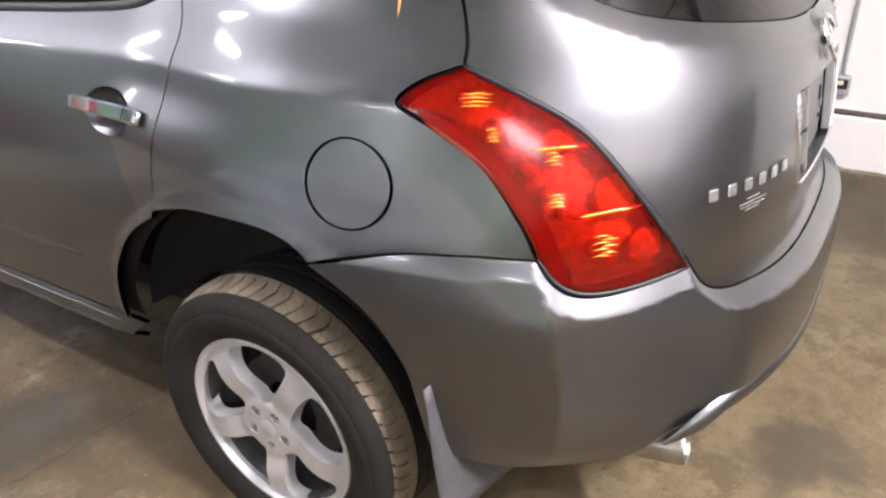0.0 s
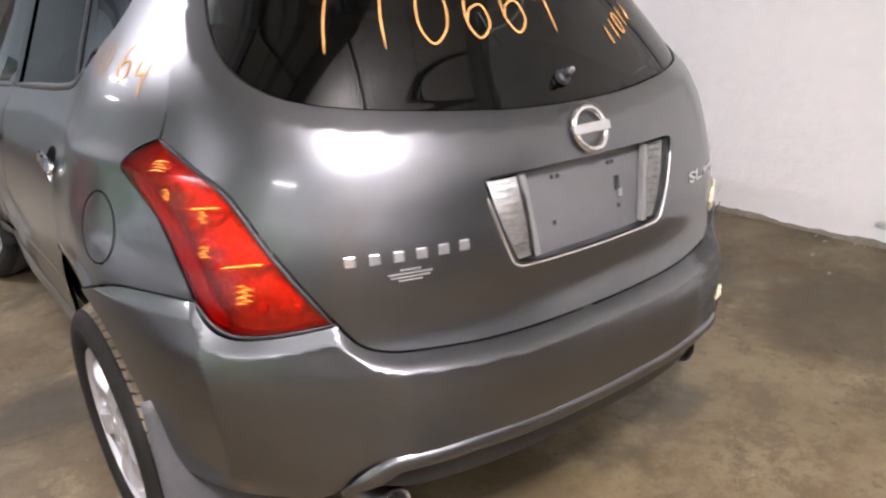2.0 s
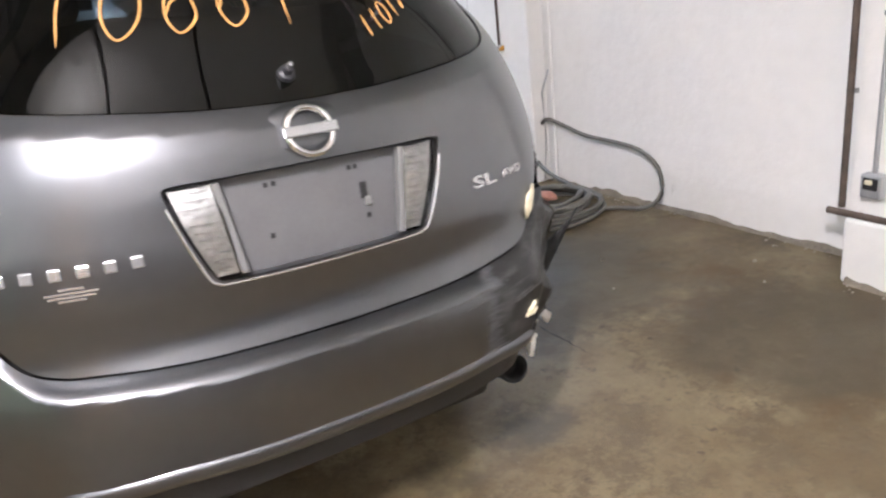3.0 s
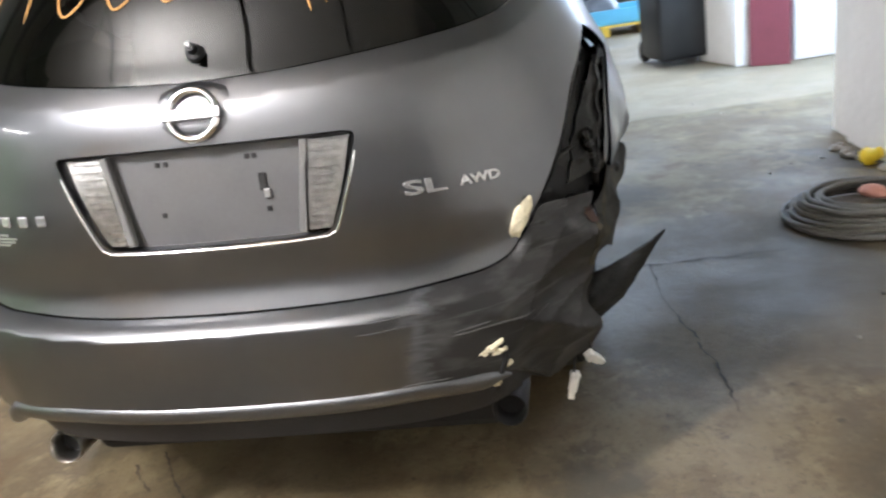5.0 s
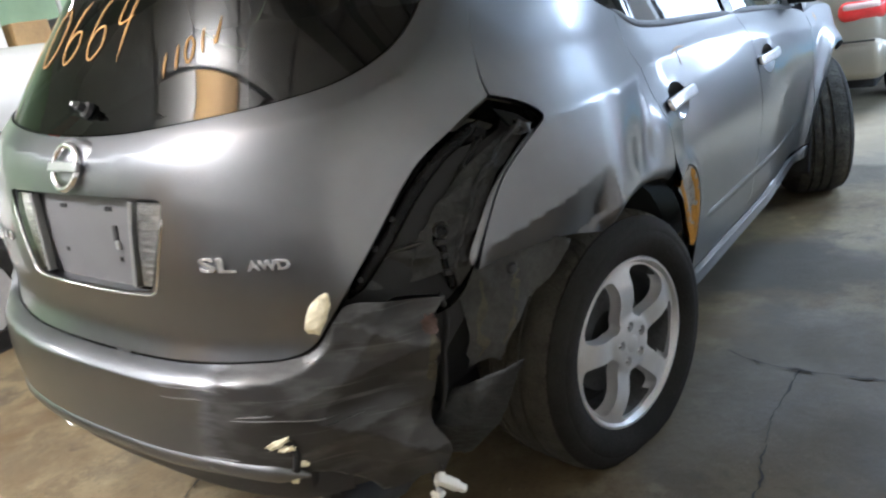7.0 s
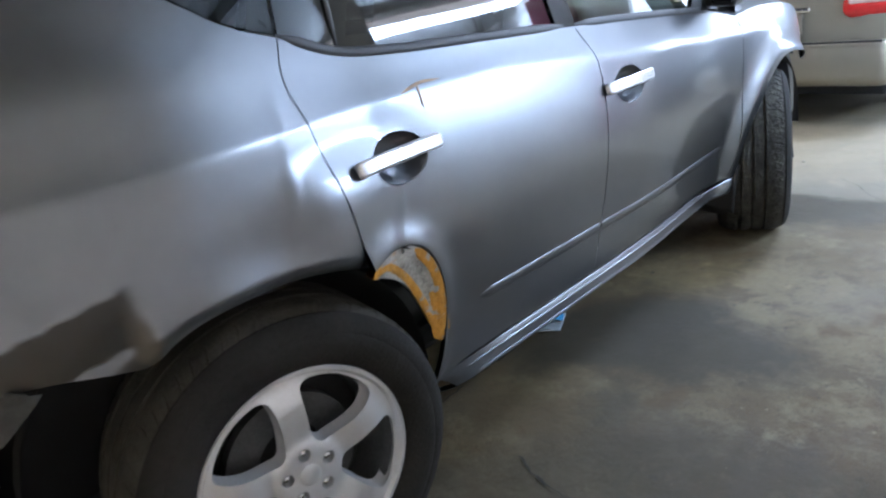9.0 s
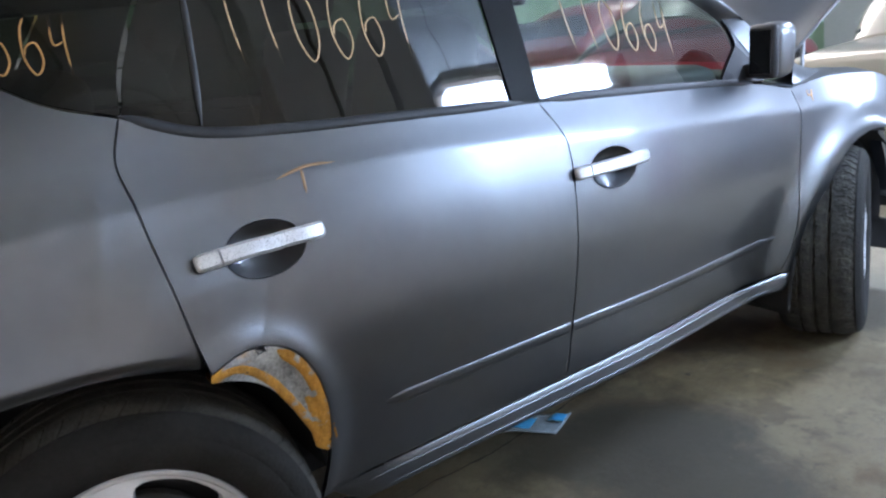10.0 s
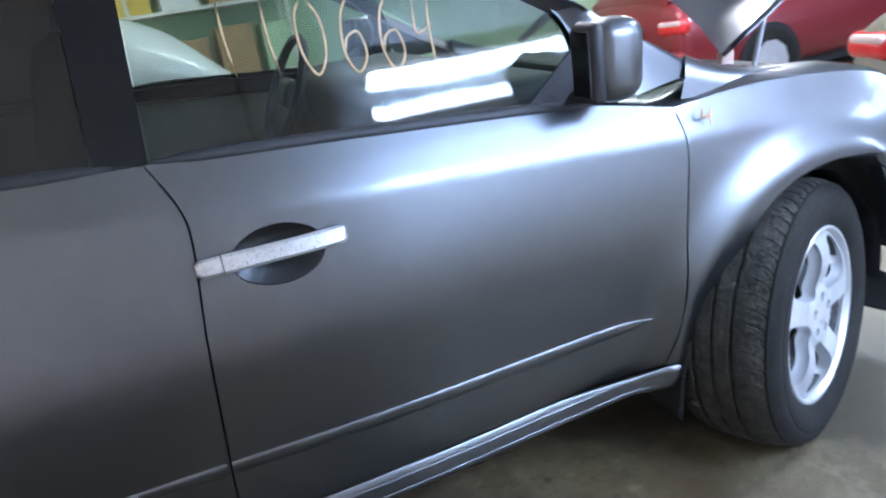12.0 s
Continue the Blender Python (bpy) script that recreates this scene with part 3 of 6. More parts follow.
def scuffed_paint():
    """Car paint rubbed through to dark plastic towards the torn end, with long scratches."""
    m = mat("scuffed_grey_paint", (0.155, 0.16, 0.17), 0.34, 1.0, 0.05, 3.0, coat=0.6, rough_vary=0.03)
    n, link = m.node_tree.nodes, m.node_tree.links.new
    p, tc = n["Principled BSDF"], n["Texture Coordinate"]
    sep, rise, add, cut, tex = n.new("ShaderNodeSeparateXYZ"), n.new("ShaderNodeMapRange"), n.new("ShaderNodeMath"), n.new("ShaderNodeMapRange"), n.new("ShaderNodeTexNoise")
    link(tc.outputs["Object"], sep.inputs[0])
    link(sep.outputs[0], rise.inputs["Value"])
    rise.inputs["From Min"].default_value, rise.inputs["From Max"].default_value = .24, .54
    rise.inputs["To Min"].default_value, rise.inputs["To Max"].default_value = -.55, .55
    stretch = n.new("ShaderNodeMapping")
    stretch.inputs["Scale"].default_value = (3.5, 3.5, 22)
    link(tc.outputs["Object"], stretch.inputs[0])
    link(stretch.outputs[0], tex.inputs["Vector"])
    tex.inputs["Scale"].default_value, tex.inputs["Detail"].default_value, tex.inputs["Roughness"].default_value = 1.0, 9, .72
    add.operation = "ADD"
    link(rise.outputs[0], add.inputs[0])
    link(tex.outputs["Fac"], add.inputs[1])
    link(add.outputs[0], cut.inputs["Value"])
    cut.inputs["From Min"].default_value, cut.inputs["From Max"].default_value = .44, .64
    dark = n.new("ShaderNodeTexNoise")
    fine = n.new("ShaderNodeMapping")
    fine.inputs["Scale"].default_value = (5, 5, 16)
    link(tc.outputs["Object"], fine.inputs[0])
    link(fine.outputs[0], dark.inputs["Vector"])
    dark.inputs["Scale"].default_value, dark.inputs["Detail"].default_value = 1.6, 8
    ramp = n.new("ShaderNodeValToRGB")
    ramp.color_ramp.elements[0].position, ramp.color_ramp.elements[0].color = .50, (.012, .012, .012, 1)
    ramp.color_ramp.elements[1].position, ramp.color_ramp.elements[1].color = .82, (.075, .075, .074, 1)
    link(dark.outputs["Fac"], ramp.inputs[0])
    mix = n.new("ShaderNodeMix")
    mix.data_type = "RGBA"
    link(cut.outputs[0], mix.inputs[0])
    link(p.inputs["Base Color"].links[0].from_socket, mix.inputs[6])
    link(ramp.outputs[0], mix.inputs[7])
    link(mix.outputs[2], p.inputs["Base Color"])
    # long pale scratches over the rubbed part
    fineline, comb, keep, over = n.new("ShaderNodeTexNoise"), n.new("ShaderNodeMapping"), n.new("ShaderNodeMapRange"), n.new("ShaderNodeMix")
    comb.inputs["Scale"].default_value, comb.inputs["Rotation"].default_value = (4, 4, 120), (0, .05, 0)
    link(tc.outputs["Object"], comb.inputs[0])
    link(comb.outputs[0], fineline.inputs["Vector"])
    fineline.inputs["Scale"].default_value, fineline.inputs["Detail"].default_value = 1.0, 5
    keep.inputs["From Min"].default_value, keep.inputs["From Max"].default_value = .60, .70
    link(fineline.outputs["Fac"], keep.inputs["Value"])
    over.data_type = "RGBA"
    over.inputs[7].default_value = (.065, .065, .066, 1)
    both = n.new("ShaderNodeMath")
    both.operation = "MULTIPLY"
    link(keep.outputs[0], both.inputs[0])
    link(cut.outputs[0], both.inputs[1])
    link(both.outputs[0], over.inputs[0])
    link(mix.outputs[2], over.inputs[6])
    link(over.outputs[2], p.inputs["Base Color"])
    for name, a, b in (("Metallic", 1, 0), ("Coat Weight", .6, .15), ("Roughness", .34, .5)):
        r = n.new("ShaderNodeMapRange")
        r.inputs["To Min"].default_value, r.inputs["To Max"].default_value = a, b
        link(cut.outputs[0], r.inputs["Value"])
        link(r.outputs[0], p.inputs[name])
    return m


SCUFFED = scuffed_paint()
rear_bumper = panel("rear_bumper", BUMPER, SCUFFED, car, "grey rear bumper torn and scuffed at one end", gap=.002, step=.0075, relief=bumper_form)
vs = np.linspace(-.43, .365, 60)
strip("bumper_lip", np.stack([vs, lip_height(np.abs(vs)) - .004], 1), .050, .020, PAINT, rear_bumper, 1, .029)

# dark shell, wheel housings and floor inside the skin
inner = outline([(.02, .36), (.69, .36)], [(.69, .36), (.72, .56), (.812, .72), (.898, .77), (1.10, .74), (1.30, .62), (1.46, .42), (1.50, .26)], [(1.50, .26), (3.30, .26)], [(3.30, .26), (3.44, .50), (3.60, .71), (3.767, .745), (3.95, .72), (4.0, .70)], [(4.0, .70), (4.0, .93)], [(4.0, .93), (3.30, .95), (2.2, 1.06), (1.3, 1.12), (1.0, 1.2), (.70, 1.09)], [(.70, 1.09), (.58, 1.03), (.02, 1.06)], [(.02, 1.06), (.02, .36)], steps=4)
inner_right = outline([(.02, .36), (.50, .36)], [(.50, .36), (.52, .56), (.58, .72), (.70, .775), (.898, .775), (1.10, .74), (1.30, .66), (1.46, .50), (1.52, .26)], [(1.52, .26), (3.30, .26)], [(3.30, .26), (3.44, .50), (3.60, .71), (3.767, .745), (3.95, .72), (4.0, .70)], [(4.0, .70), (4.0, .93)], [(4.0, .93), (3.30, .95), (2.2, 1.06), (1.3, 1.12), (1.0, 1.2), (.70, 1.09)], [(.70, 1.09), (.58, 1.03), (.02, 1.06)], [(.02, 1.06), (.02, .36)], steps=4)
for side in (-1, 1):
    panel("inner_panel", inner_right if side > 0 else inner, UNDER, car, side=side, off=-.045, step=.05, deep=0)
for side, y, z in ((-1, .03, .214), (1, .03, .304), (-1, 2.83, .24), (1, 2.83, .325)):
    prof, rows = [], 22
    verts, faces = [], []
    for k in range(rows + 1):
        t = math.radians(4) + math.radians(201) * k / rows
        torn = side > 0 and y < 1
        for x in (.46, .80 if t < math.radians(100) else .50) if torn else (.56, .80):
            verts.append((side * x, y + .06 + .46 * math.cos(t), .30 + .45 * math.sin(t)))
    faces = [(2 * k, 2 * k + 1, 2 * k + 3, 2 * k + 2) for k in range(rows)]
    k0 = len(verts)
    verts.append((side * (.46 if torn else .56), y + .06, .30))
    faces += [(2 * k, 2 * k + 2, k0) for k in range(rows)]
    link_mesh("wheel_housing", verts, faces, UNDER, car)
part("underbody", box_bm(1.1, 4.2, .10, .03, (0, 1.35, .21)), UNDER, car)

# roof, spoiler, windscreen
us = np.concatenate([np.linspace(0, 1, 16), np.linspace(1.1, 2.75, 12)])
ring = skin(us, np.full(len(us), 1.485))
ring[:, 0] *= .985
ring = np.concatenate([ring[::-1] * [-1, 1, 1], ring[1:]])
mid = np.array([0, .6, 0])
verts, faces = [], []
levels = [1, .97, .9, .75, .5, .25]
for k in levels:
    verts += [tuple((p[0] * k, mid[1] + (p[1] - mid[1]) * k, 1.478 + .105 * (1 - k ** 3))) for p in ring]
m = len(ring)
faces = [(a * m + i, a * m + (i + 1) % m, (a + 1) * m + (i + 1) % m, (a + 1) * m + i) for a in range(5) for i in range(m)] + [tuple(range(5 * m, 6 * m))]
link_mesh("roof", verts, faces, PAINT, car)
bm = bmesh.new()
rows = []
for v in np.linspace(-.62, .62, 25):
    p = skin(np.array(v), np.array(1.50))
    d = Vector((p[0], p[1], 0)) - Vector((0, .3, 0))
    d.z = 0
    d.normalize()
    c = Vector(p)
    rows.append([bm.verts.new(c + d * a + Vector((0, 0, b))) for a, b in ((-.02, -.03), (.06, -.03), (.095, -.02), (.09, -.008), (.0, .02), (-.1, .03))])
for one, two in zip(rows, rows[1:]):
    for k in range(5):
        bm.faces.new((one[k], one[k + 1], two[k + 1], two[k]))
part("spoiler", bm, PAINT, car, smooth=50)
verts, faces = [], []
for k in range(9):
    t = k / 8
    for j in range(13):
        s = j / 6 - 1
        w = .715 * (1 - t) + .60 * t
        verts.append((s * w, 2.58 - .89 * t + .25 * (1 - s * s) * (1 - .4 * t), 1.02 + .50 * t + .03 * math.sin(math.pi * t)))
faces = [(a * 13 + b, a * 13 + b + 1, (a + 1) * 13 + b + 1, (a + 1) * 13 + b) for a in range(8) for b in range(12)]
link_mesh("windscreen", verts, faces, CLEAR, car)
for side in (-1, 1):
    crest = np.array([(.725, 2.62, 1.01), (.738, 2.40, 1.137), (.732, 2.25, 1.226), (.70, 2.02, 1.36), (.635, 1.80, 1.475)])
    hem = place(np.array([3.26, 3.155, 3.10, 2.95, 2.70]), np.array([1.005, 1.150, 1.252, 1.362, 1.470]), .002)[0]
    verts, faces = [], []
    for k in np.linspace(0, 1, 17):
        at_, f = min(int(k * 4), 3), k * 4 - min(int(k * 4), 3)
        a, b = crest[at_] * (1 - f) + crest[at_ + 1] * f, hem[at_] * (1 - f) + hem[at_ + 1] * f
        for w in (0, .15, .4, .65, .85, 1):
            p = b * (1 - w) + a * w + np.array((.012, .004, .010)) * math.sin(math.pi * w)
            verts.append((side * p[0], p[1], p[2]))
        verts.append((side * (a[0] - .03), a[1] - .02, a[2] - .03))
    faces = [(7 * i + j, 7 * i + j + 1, 7 * i + j + 8, 7 * i + j + 7) for i in range(16) for j in range(6)]
    link_mesh("front_pillar", verts, faces, PAINT, car)

# ---- wheels ----
def wheel(m, label, tread, inner_tread, size=1.0, groove=.006):
    """A five-spoke alloy wheel whose outer face looks along +x."""
    hub = new("wheel")
    hub.parent = car
    hub.matrix_basis = LEAN.inverted() @ m
    soft = m @ Matrix.Scale(size, 4)
    tagged(hub, label)
    prof = [(.232, -.20), (.262, -.212), (.30, -.222), (.34, -.215), (.362, -.19), (.3695, -.165)]
    for a in (-.145, -.105, -.065):
        prof += [(.371, a - .004 - .012), (.371, a - .005), (.362, a - .0035), (.362, a + .0035), (.371, a + .005)]
    prof += [(.3705, -.035), (.367, -.018)]
    prof = [(r, a * 1.22) for r, a in prof]
    shoulder = [(.358, .004), (.345, .018), (.325, .027), (.318, .0265), (.314, .029), (.295, .029), (.272, .024), (.256, .016), (.247, .010), (.240, .004)]
    tyre = part("tyre", lathe_bm(shoulder + prof[:5] + [(.35, -.10)], 96, "X", True), RUBBER, hub, smooth=35)
    # tread band, its shoulder blocks cut by cross grooves
    band = [(.352, .010)] + prof[:2:-1] + [(.345, -.245)]
    bm = bmesh.new()
    rings, count = [], 64
    for k in range(count):
        for share, low in ((0, 0), (.80, 0), (.84, groove), (.97, groove)):
            t = 2 * math.pi * (k + share) / count
            ring = []
            for r, a in band:
                cut = low if (a > -.055 or a < -.165) and r > .35 else 0
                tw = t + .05 * math.sin(a * 40)
                ring.append(bm.verts.new((a, (r - cut) * math.cos(tw), (r - cut) * math.sin(tw))))
            rings.append(ring)
    for i, one in enumerate(rings):
        two = rings[(i + 1) % len(rings)]
        for j in range(len(band) - 1):
            f = bm.faces.new((one[j], one[j + 1], two[j + 1], two[j]))
            f.material_index = 1 if band[j][1] > -.075 and band[j + 1][1] > -.082 else 0
    shoulder_bm = bm.copy()
    bmesh.ops.delete(bm, geom=[f for f in bm.faces if f.material_index == 1], context="FACES")
    bmesh.ops.delete(shoulder_bm, geom=[f for f in shoulder_bm.faces if f.material_index == 0], context="FACES")
    for f in shoulder_bm.faces:
        f.material_index = 0
    part("tread", bm, inner_tread, hub, smooth=25)
    part("tread_shoulder", shoulder_bm, tread, hub, smooth=25)
    # barrel and rim edge
    part("rim", lathe_bm([(.247, .006), (.243, .012), (.236, .012), (.231, .004), (.222, -.010), (.226, -.012), (.24, -.01)], 64, "X", True), ALLOY, hub, smooth=40)
    # dark barrel and added backing disc paint the shade inside the wheel's openings
    part("barrel", lathe_bm([(.2225, -.012), (.214, -.03), (.206, -.19), (.214, -.20), (.236, -.20), (.232, -.19), (.226, -.04)], 48, "X", True), DARKMETAL, hub, "inner side of the rim, painted dark as shade", smooth=40)
    part("brake_shield", lathe_bm([(.204, -.125), (.16, -.118), (.001, -.115)], 40, "X"), UNDER, hub)
    # the disc with its five openings
    holes = []
    for k in range(5):
        c = math.radians(90 + 72 * k)
        half = [(.078, 0.12), (.092, .28), (.125, .385), (.16, .44), (.19, .455), (.211, .43), (.220, .30), (.222, 0)]
        loop = [(r * math.cos(c + a), r * math.sin(c + a)) for r, a in half] + [(r * math.cos(c - a), r * math.sin(c - a)) for r, a in half[-2::-1]]
        holes.append(spline(loop, 3, True))
    rim = np.array([(.231 * math.cos(t), .231 * math.sin(t)) for t in np.linspace(0, 2 * math.pi, 80, endpoint=False)])
    pockets = [np.array([(.052 * math.cos(math.radians(54 + 72 * k)) + .0145 * math.cos(t), .052 * math.sin(math.radians(54 + 72 * k)) + .0145 * math.sin(t)) for t in np.linspace(0, 2 * math.pi, 16, endpoint=False)]) for k in range(5)]
    flat, tris = fill(rim, holes + pockets, .010)

    def dome(p):
        r = np.hypot(p[:, 0], p[:, 1])
        ang = np.arctan2(p[:, 1], p[:, 0])
        spoke = np.cos(5 * (ang - math.radians(90)))
        d = .002 + .016 * step01(.231, .165, r) - .012 * step01(.15, .085, r) + .006 * step01(.085, .07, r) - .006 * step01(-.6, 1, spoke) * step01(.07, .1, r)
        return np.stack([d, p[:, 0], p[:, 1]], 1)
    verts = list(dome(flat))
    faces = []
    for t in tris:
        a, b, c = (verts[i] for i in t)
        faces.append(t if np.cross(b - a, c - a)[0] > 0 else t[::-1])
    for loop, depth, shut in [(h, .034, .93) for h in holes] + [(h, .022, .9) for h in pockets]:
        top = dome(loop)
        k, n = len(verts), len(loop)
        centre = loop.mean(0)
        low = np.concatenate([top[:, :1] - depth, (loop - centre * .96) * shut + centre * .96], 1)
        mid = (top + low) / 2 + np.concatenate([top[:, :1] * 0, (loop - centre) * .07], 1)
        verts += list(top) + list(mid) + list(low)
        faces += [(k + a * n + i, k + (a + 1) * n + i, k + (a + 1) * n + (i + 1) % n, k + a * n + (i + 1) % n) for a in range(2) for i in range(n)]
    disc = link_mesh("spokes", verts, faces, ALLOY, hub)
    part("centre_cap", lathe_bm([(.001, .016), (.020, .015), (.027, .011), (.029, .002)], 24, "X"), ALLOY, hub, smooth=40)
    for k in range(5):
        t = math.radians(54 + 72 * k)
        at = Matrix.Translation((.004, .052 * math.cos(t), .052 * math.sin(t)))
        part("lug_nut", lathe_bm([(.003, .004), (.008, .002), (.0095, -.004), (.0095, -.02)], 6, "X"), CHROME, hub, m=at)
    part("brake_disc", lathe_bm([(.08, -.07), (.155, -.07), (.155, -.095), (.08, -.095)], 32, "X", True), DARKMETAL, hub)
    for ob in hub.children:
        ob.data = ob.data.copy()
        for v in ob.data.vertices:
            p = soft @ ob.matrix_basis @ v.co
            p.z = max(p.z, .001)
            v.co = ob.matrix_basis.inverted() @ m.inverted() @ p
    return hub


wheel(pose(.842, .112, .338, 41, 1.5, -11), "silver five-spoke wheel with a soft muddy tyre", BROWN_RUBBER, BROWN_RUBBER, 1.055, .002)
wheel(pose(-.905, .005, .369, 2, 0, 180), "silver five-spoke wheel with a dusty tyre", DIRTY_RUBBER, RUBBER)
wheel(pose(.90, 2.85, .369, 30, 0, 24), "silver five-spoke front wheel turned to the side", MUDDY_RUBBER, MUDDY_RUBBER, 1.0, .0025)
wheel(pose(-.90, 2.81, .369, 0, 0, 204), "silver five-spoke front wheel turned to the side", MUDDY_RUBBER, MUDDY_RUBBER, 1.0, .0025)

# ---- details of the grey car ----
BADGE = mat("bright_badge_metal", (0.50, 0.50, 0.51), 0.24, 0.8, 0.1, 60)
BRIGHTLENS = mat("bright_lens_silvering", (0.93, 0.93, 0.91), 0.16, 0.35, 0.25, 60, 1.0, 50)
DIVIDERGLINT = mat("orange_divider_and_glint", (0.95, 0.30, 0.025), 0.25, 0, 0.2, 90, coat=0.4)
AMBER = mat("amber_bulb", (0.95, 0.60, 0.12), 0.3, 0.1, 0.1, 30)
SILVER = mat("lamp_reflector", (0.88, 0.86, 0.82), 0.3, 0.1, 0.25, 60, 0.5, 130)
REDPLASTIC = mat("red_plastic", (0.72, 0.075, 0.03), 0.25, 0, 0.1, 20, coat=0.5)
FLAPGREY = mat("worn_grey_rubber", (0.065, 0.065, 0.069), 0.6, 0, 0.2, 12, 0.2, 90)
GREYPLASTIC = mat("grey_plastic", (0.10, 0.10, 0.105), 0.55, 0, 0.15, 12, 0.15, 200)
PALEPLASTIC = mat("pale_grey_plastic", (0.14, 0.14, 0.137), 0.45, 0, 0.1, 20)
PLATEGREY = mat("primer_grey_backing", (0.100, 0.100, 0.103), 0.6, 0.1, 0.1, 12)
SMEAR = mat("damp_mud", (0.060, 0.054, 0.036), 0.9, 0, 0.5, 30, 0.4, 90)
LINER = mat("torn_felt_liner", (0.030, 0.030, 0.027), 0.8, 0, 0.6, 9, 0.7, 50)
WHITEPLASTIC = mat("white_connector_plastic", (0.75, 0.74, 0.70), 0.45, 0, 0.15, 40)
CHALK = mat("orange_paint_marker", (0.46, 0.24, 0.07), 0.7, 0, 0.3, 40)
FAINTCHALK = mat("rubbed_orange_marker", (0.30, 0.19, 0.10), 0.5, 0.3, 0.3, 40)
SCRATCH = mat("pale_scratched_plastic", (0.085, 0.085, 0.085), 0.5, 0.2, 0.45, 60)
PALECHALK = mat("pale_paint_marker", (0.62, 0.42, 0.23), 0.7, 0, 0.35, 40)
SEAT = mat("beige_seat_cloth", (0.22, 0.20, 0.17), 0.9, 0, 0.15, 20, 0.4, 200)


def rust_patch():
    """Primer and orange rust in streaks on bare steel."""
    m = mat("rusty_primer", (0.30, 0.295, 0.28), 0.7, 0.1, 0.75, 16, 0.6, 50)
    n, link = m.node_tree.nodes, m.node_tree.links.new
    p = n["Principled BSDF"]
    old = p.inputs["Base Color"].links[0].from_socket
    tex, ramp, mix = n.new("ShaderNodeTexNoise"), n.new("ShaderNodeMapRange"), n.new("ShaderNodeMix")
    tex.inputs["Scale"].default_value, tex.inputs["Detail"].default_value = 9, 4
    ramp.inputs["From Min"].default_value, ramp.inputs["From Max"].default_value = 0.53, 0.60
    mix.data_type = "RGBA"
    mix.inputs[7].default_value = (0.52, 0.25, 0.02, 1)
    link(n["Texture Coordinate"].outputs["Object"], tex.inputs["Vector"])
    link(tex.outputs["Fac"], ramp.inputs["Value"])
    link(ramp.outputs[0], mix.inputs[0])
    link(old, mix.inputs[6])
    link(mix.outputs[2], p.inputs["Base Color"])
    return m


def ochre_rust():
    """Ochre rust that breaks up into bare grey primer and dark specks."""
    m = mat("ochre_rust", (0.40, 0.19, 0.018), 0.75, 0, 0.45, 22, 0.6, 70)
    n, link = m.node_tree.nodes, m.node_tree.links.new
    p = n["Principled BSDF"]
    for scale, low, high, tone in ((26, .58, .64, (0.27, 0.265, 0.25, 1)), (48, .66, .72, (0.07, 0.04, 0.02, 1))):
        tex, cut, mix = n.new("ShaderNodeTexNoise"), n.new("ShaderNodeMapRange"), n.new("ShaderNodeMix")
        tex.inputs["Scale"].default_value, tex.inputs["Detail"].default_value = scale, 6
        cut.inputs["From Min"].default_value, cut.inputs["From Max"].default_value = low, high
        mix.data_type = "RGBA"
        mix.inputs[7].default_value = tone
        link(n["Texture Coordinate"].outputs["Object"], tex.inputs["Vector"])
        link(tex.outputs["Fac"], cut.inputs["Value"])
        link(cut.outputs[0], mix.inputs[0])
        link(p.inputs["Base Color"].links[0].from_socket, mix.inputs[6])
        link(mix.outputs[2], p.inputs["Base Color"])
    return m


RUST = rust_patch()
OCHRE = ochre_rust()
REDRUST = mat("reddish_torn_metal", (0.045, 0.024, 0.018), 0.8, 0.1, 0.7, 30, 0.6, 90)
TORNBROWN = mat("rusty_olive_metal", (0.042, 0.036, 0.020), 0.8, 0.1, 0.6, 30, 0.6, 90)

def collar(name, loop, d0, d1, material, parent):
    p, n = place(loop[:, 0], loop[:, 1], 0)
    k = len(loop)
    verts = list(p + n * d0) + list(p + n * d1)
    return link_mesh(name, verts, [(i, (i + 1) % k, k + (i + 1) % k, k + i) for i in range(k)], material, parent)


# tail lamp
lamp = panel("tail_lamp", lamp_poly, REDLENS, car, "red tail lamp with clear dividers", side=-1, off=.004, gap=.004, deep=.02, step=.009)
collar("lamp_wall", shrink(lamp_poly * [-1, 1], .004), .003, -.041, REDPLASTIC, lamp)
panel("lamp_housing", lamp_poly, SILVER, lamp, side=-1, off=-.040, gap=.004, deep=0, step=.009)
inner_edge = spline(GATE_SIDE, 8)
strip("gasket", inner_edge + [.003, 0], .011, .005, BLACK, lamp, -1, .005)
strip("gasket", spline(LAMP_LOW, 6) + [0, .004], .009, .004, BLACK, lamp, -1, .005)
outer_band = spline([(.70, 1.035), (.652, .983), (.612, .93), (.574, .84), (.556, .775), (.535, .735)], 6)
strip("light_band", outer_band, .040, .012, REDPLASTIC, lamp, -1, -.012, "bright red side strip")
for a, b in (((.596, .974), (.532, .984)), ((.552, .863), (.472, .880))):
    strip("divider", spline([a, ((a[0] + b[0]) / 2, (a[1] + b[1]) / 2 + .002), b], 6), .008, .003, DIVIDERGLINT, lamp, -1, .0035, "orange divider")
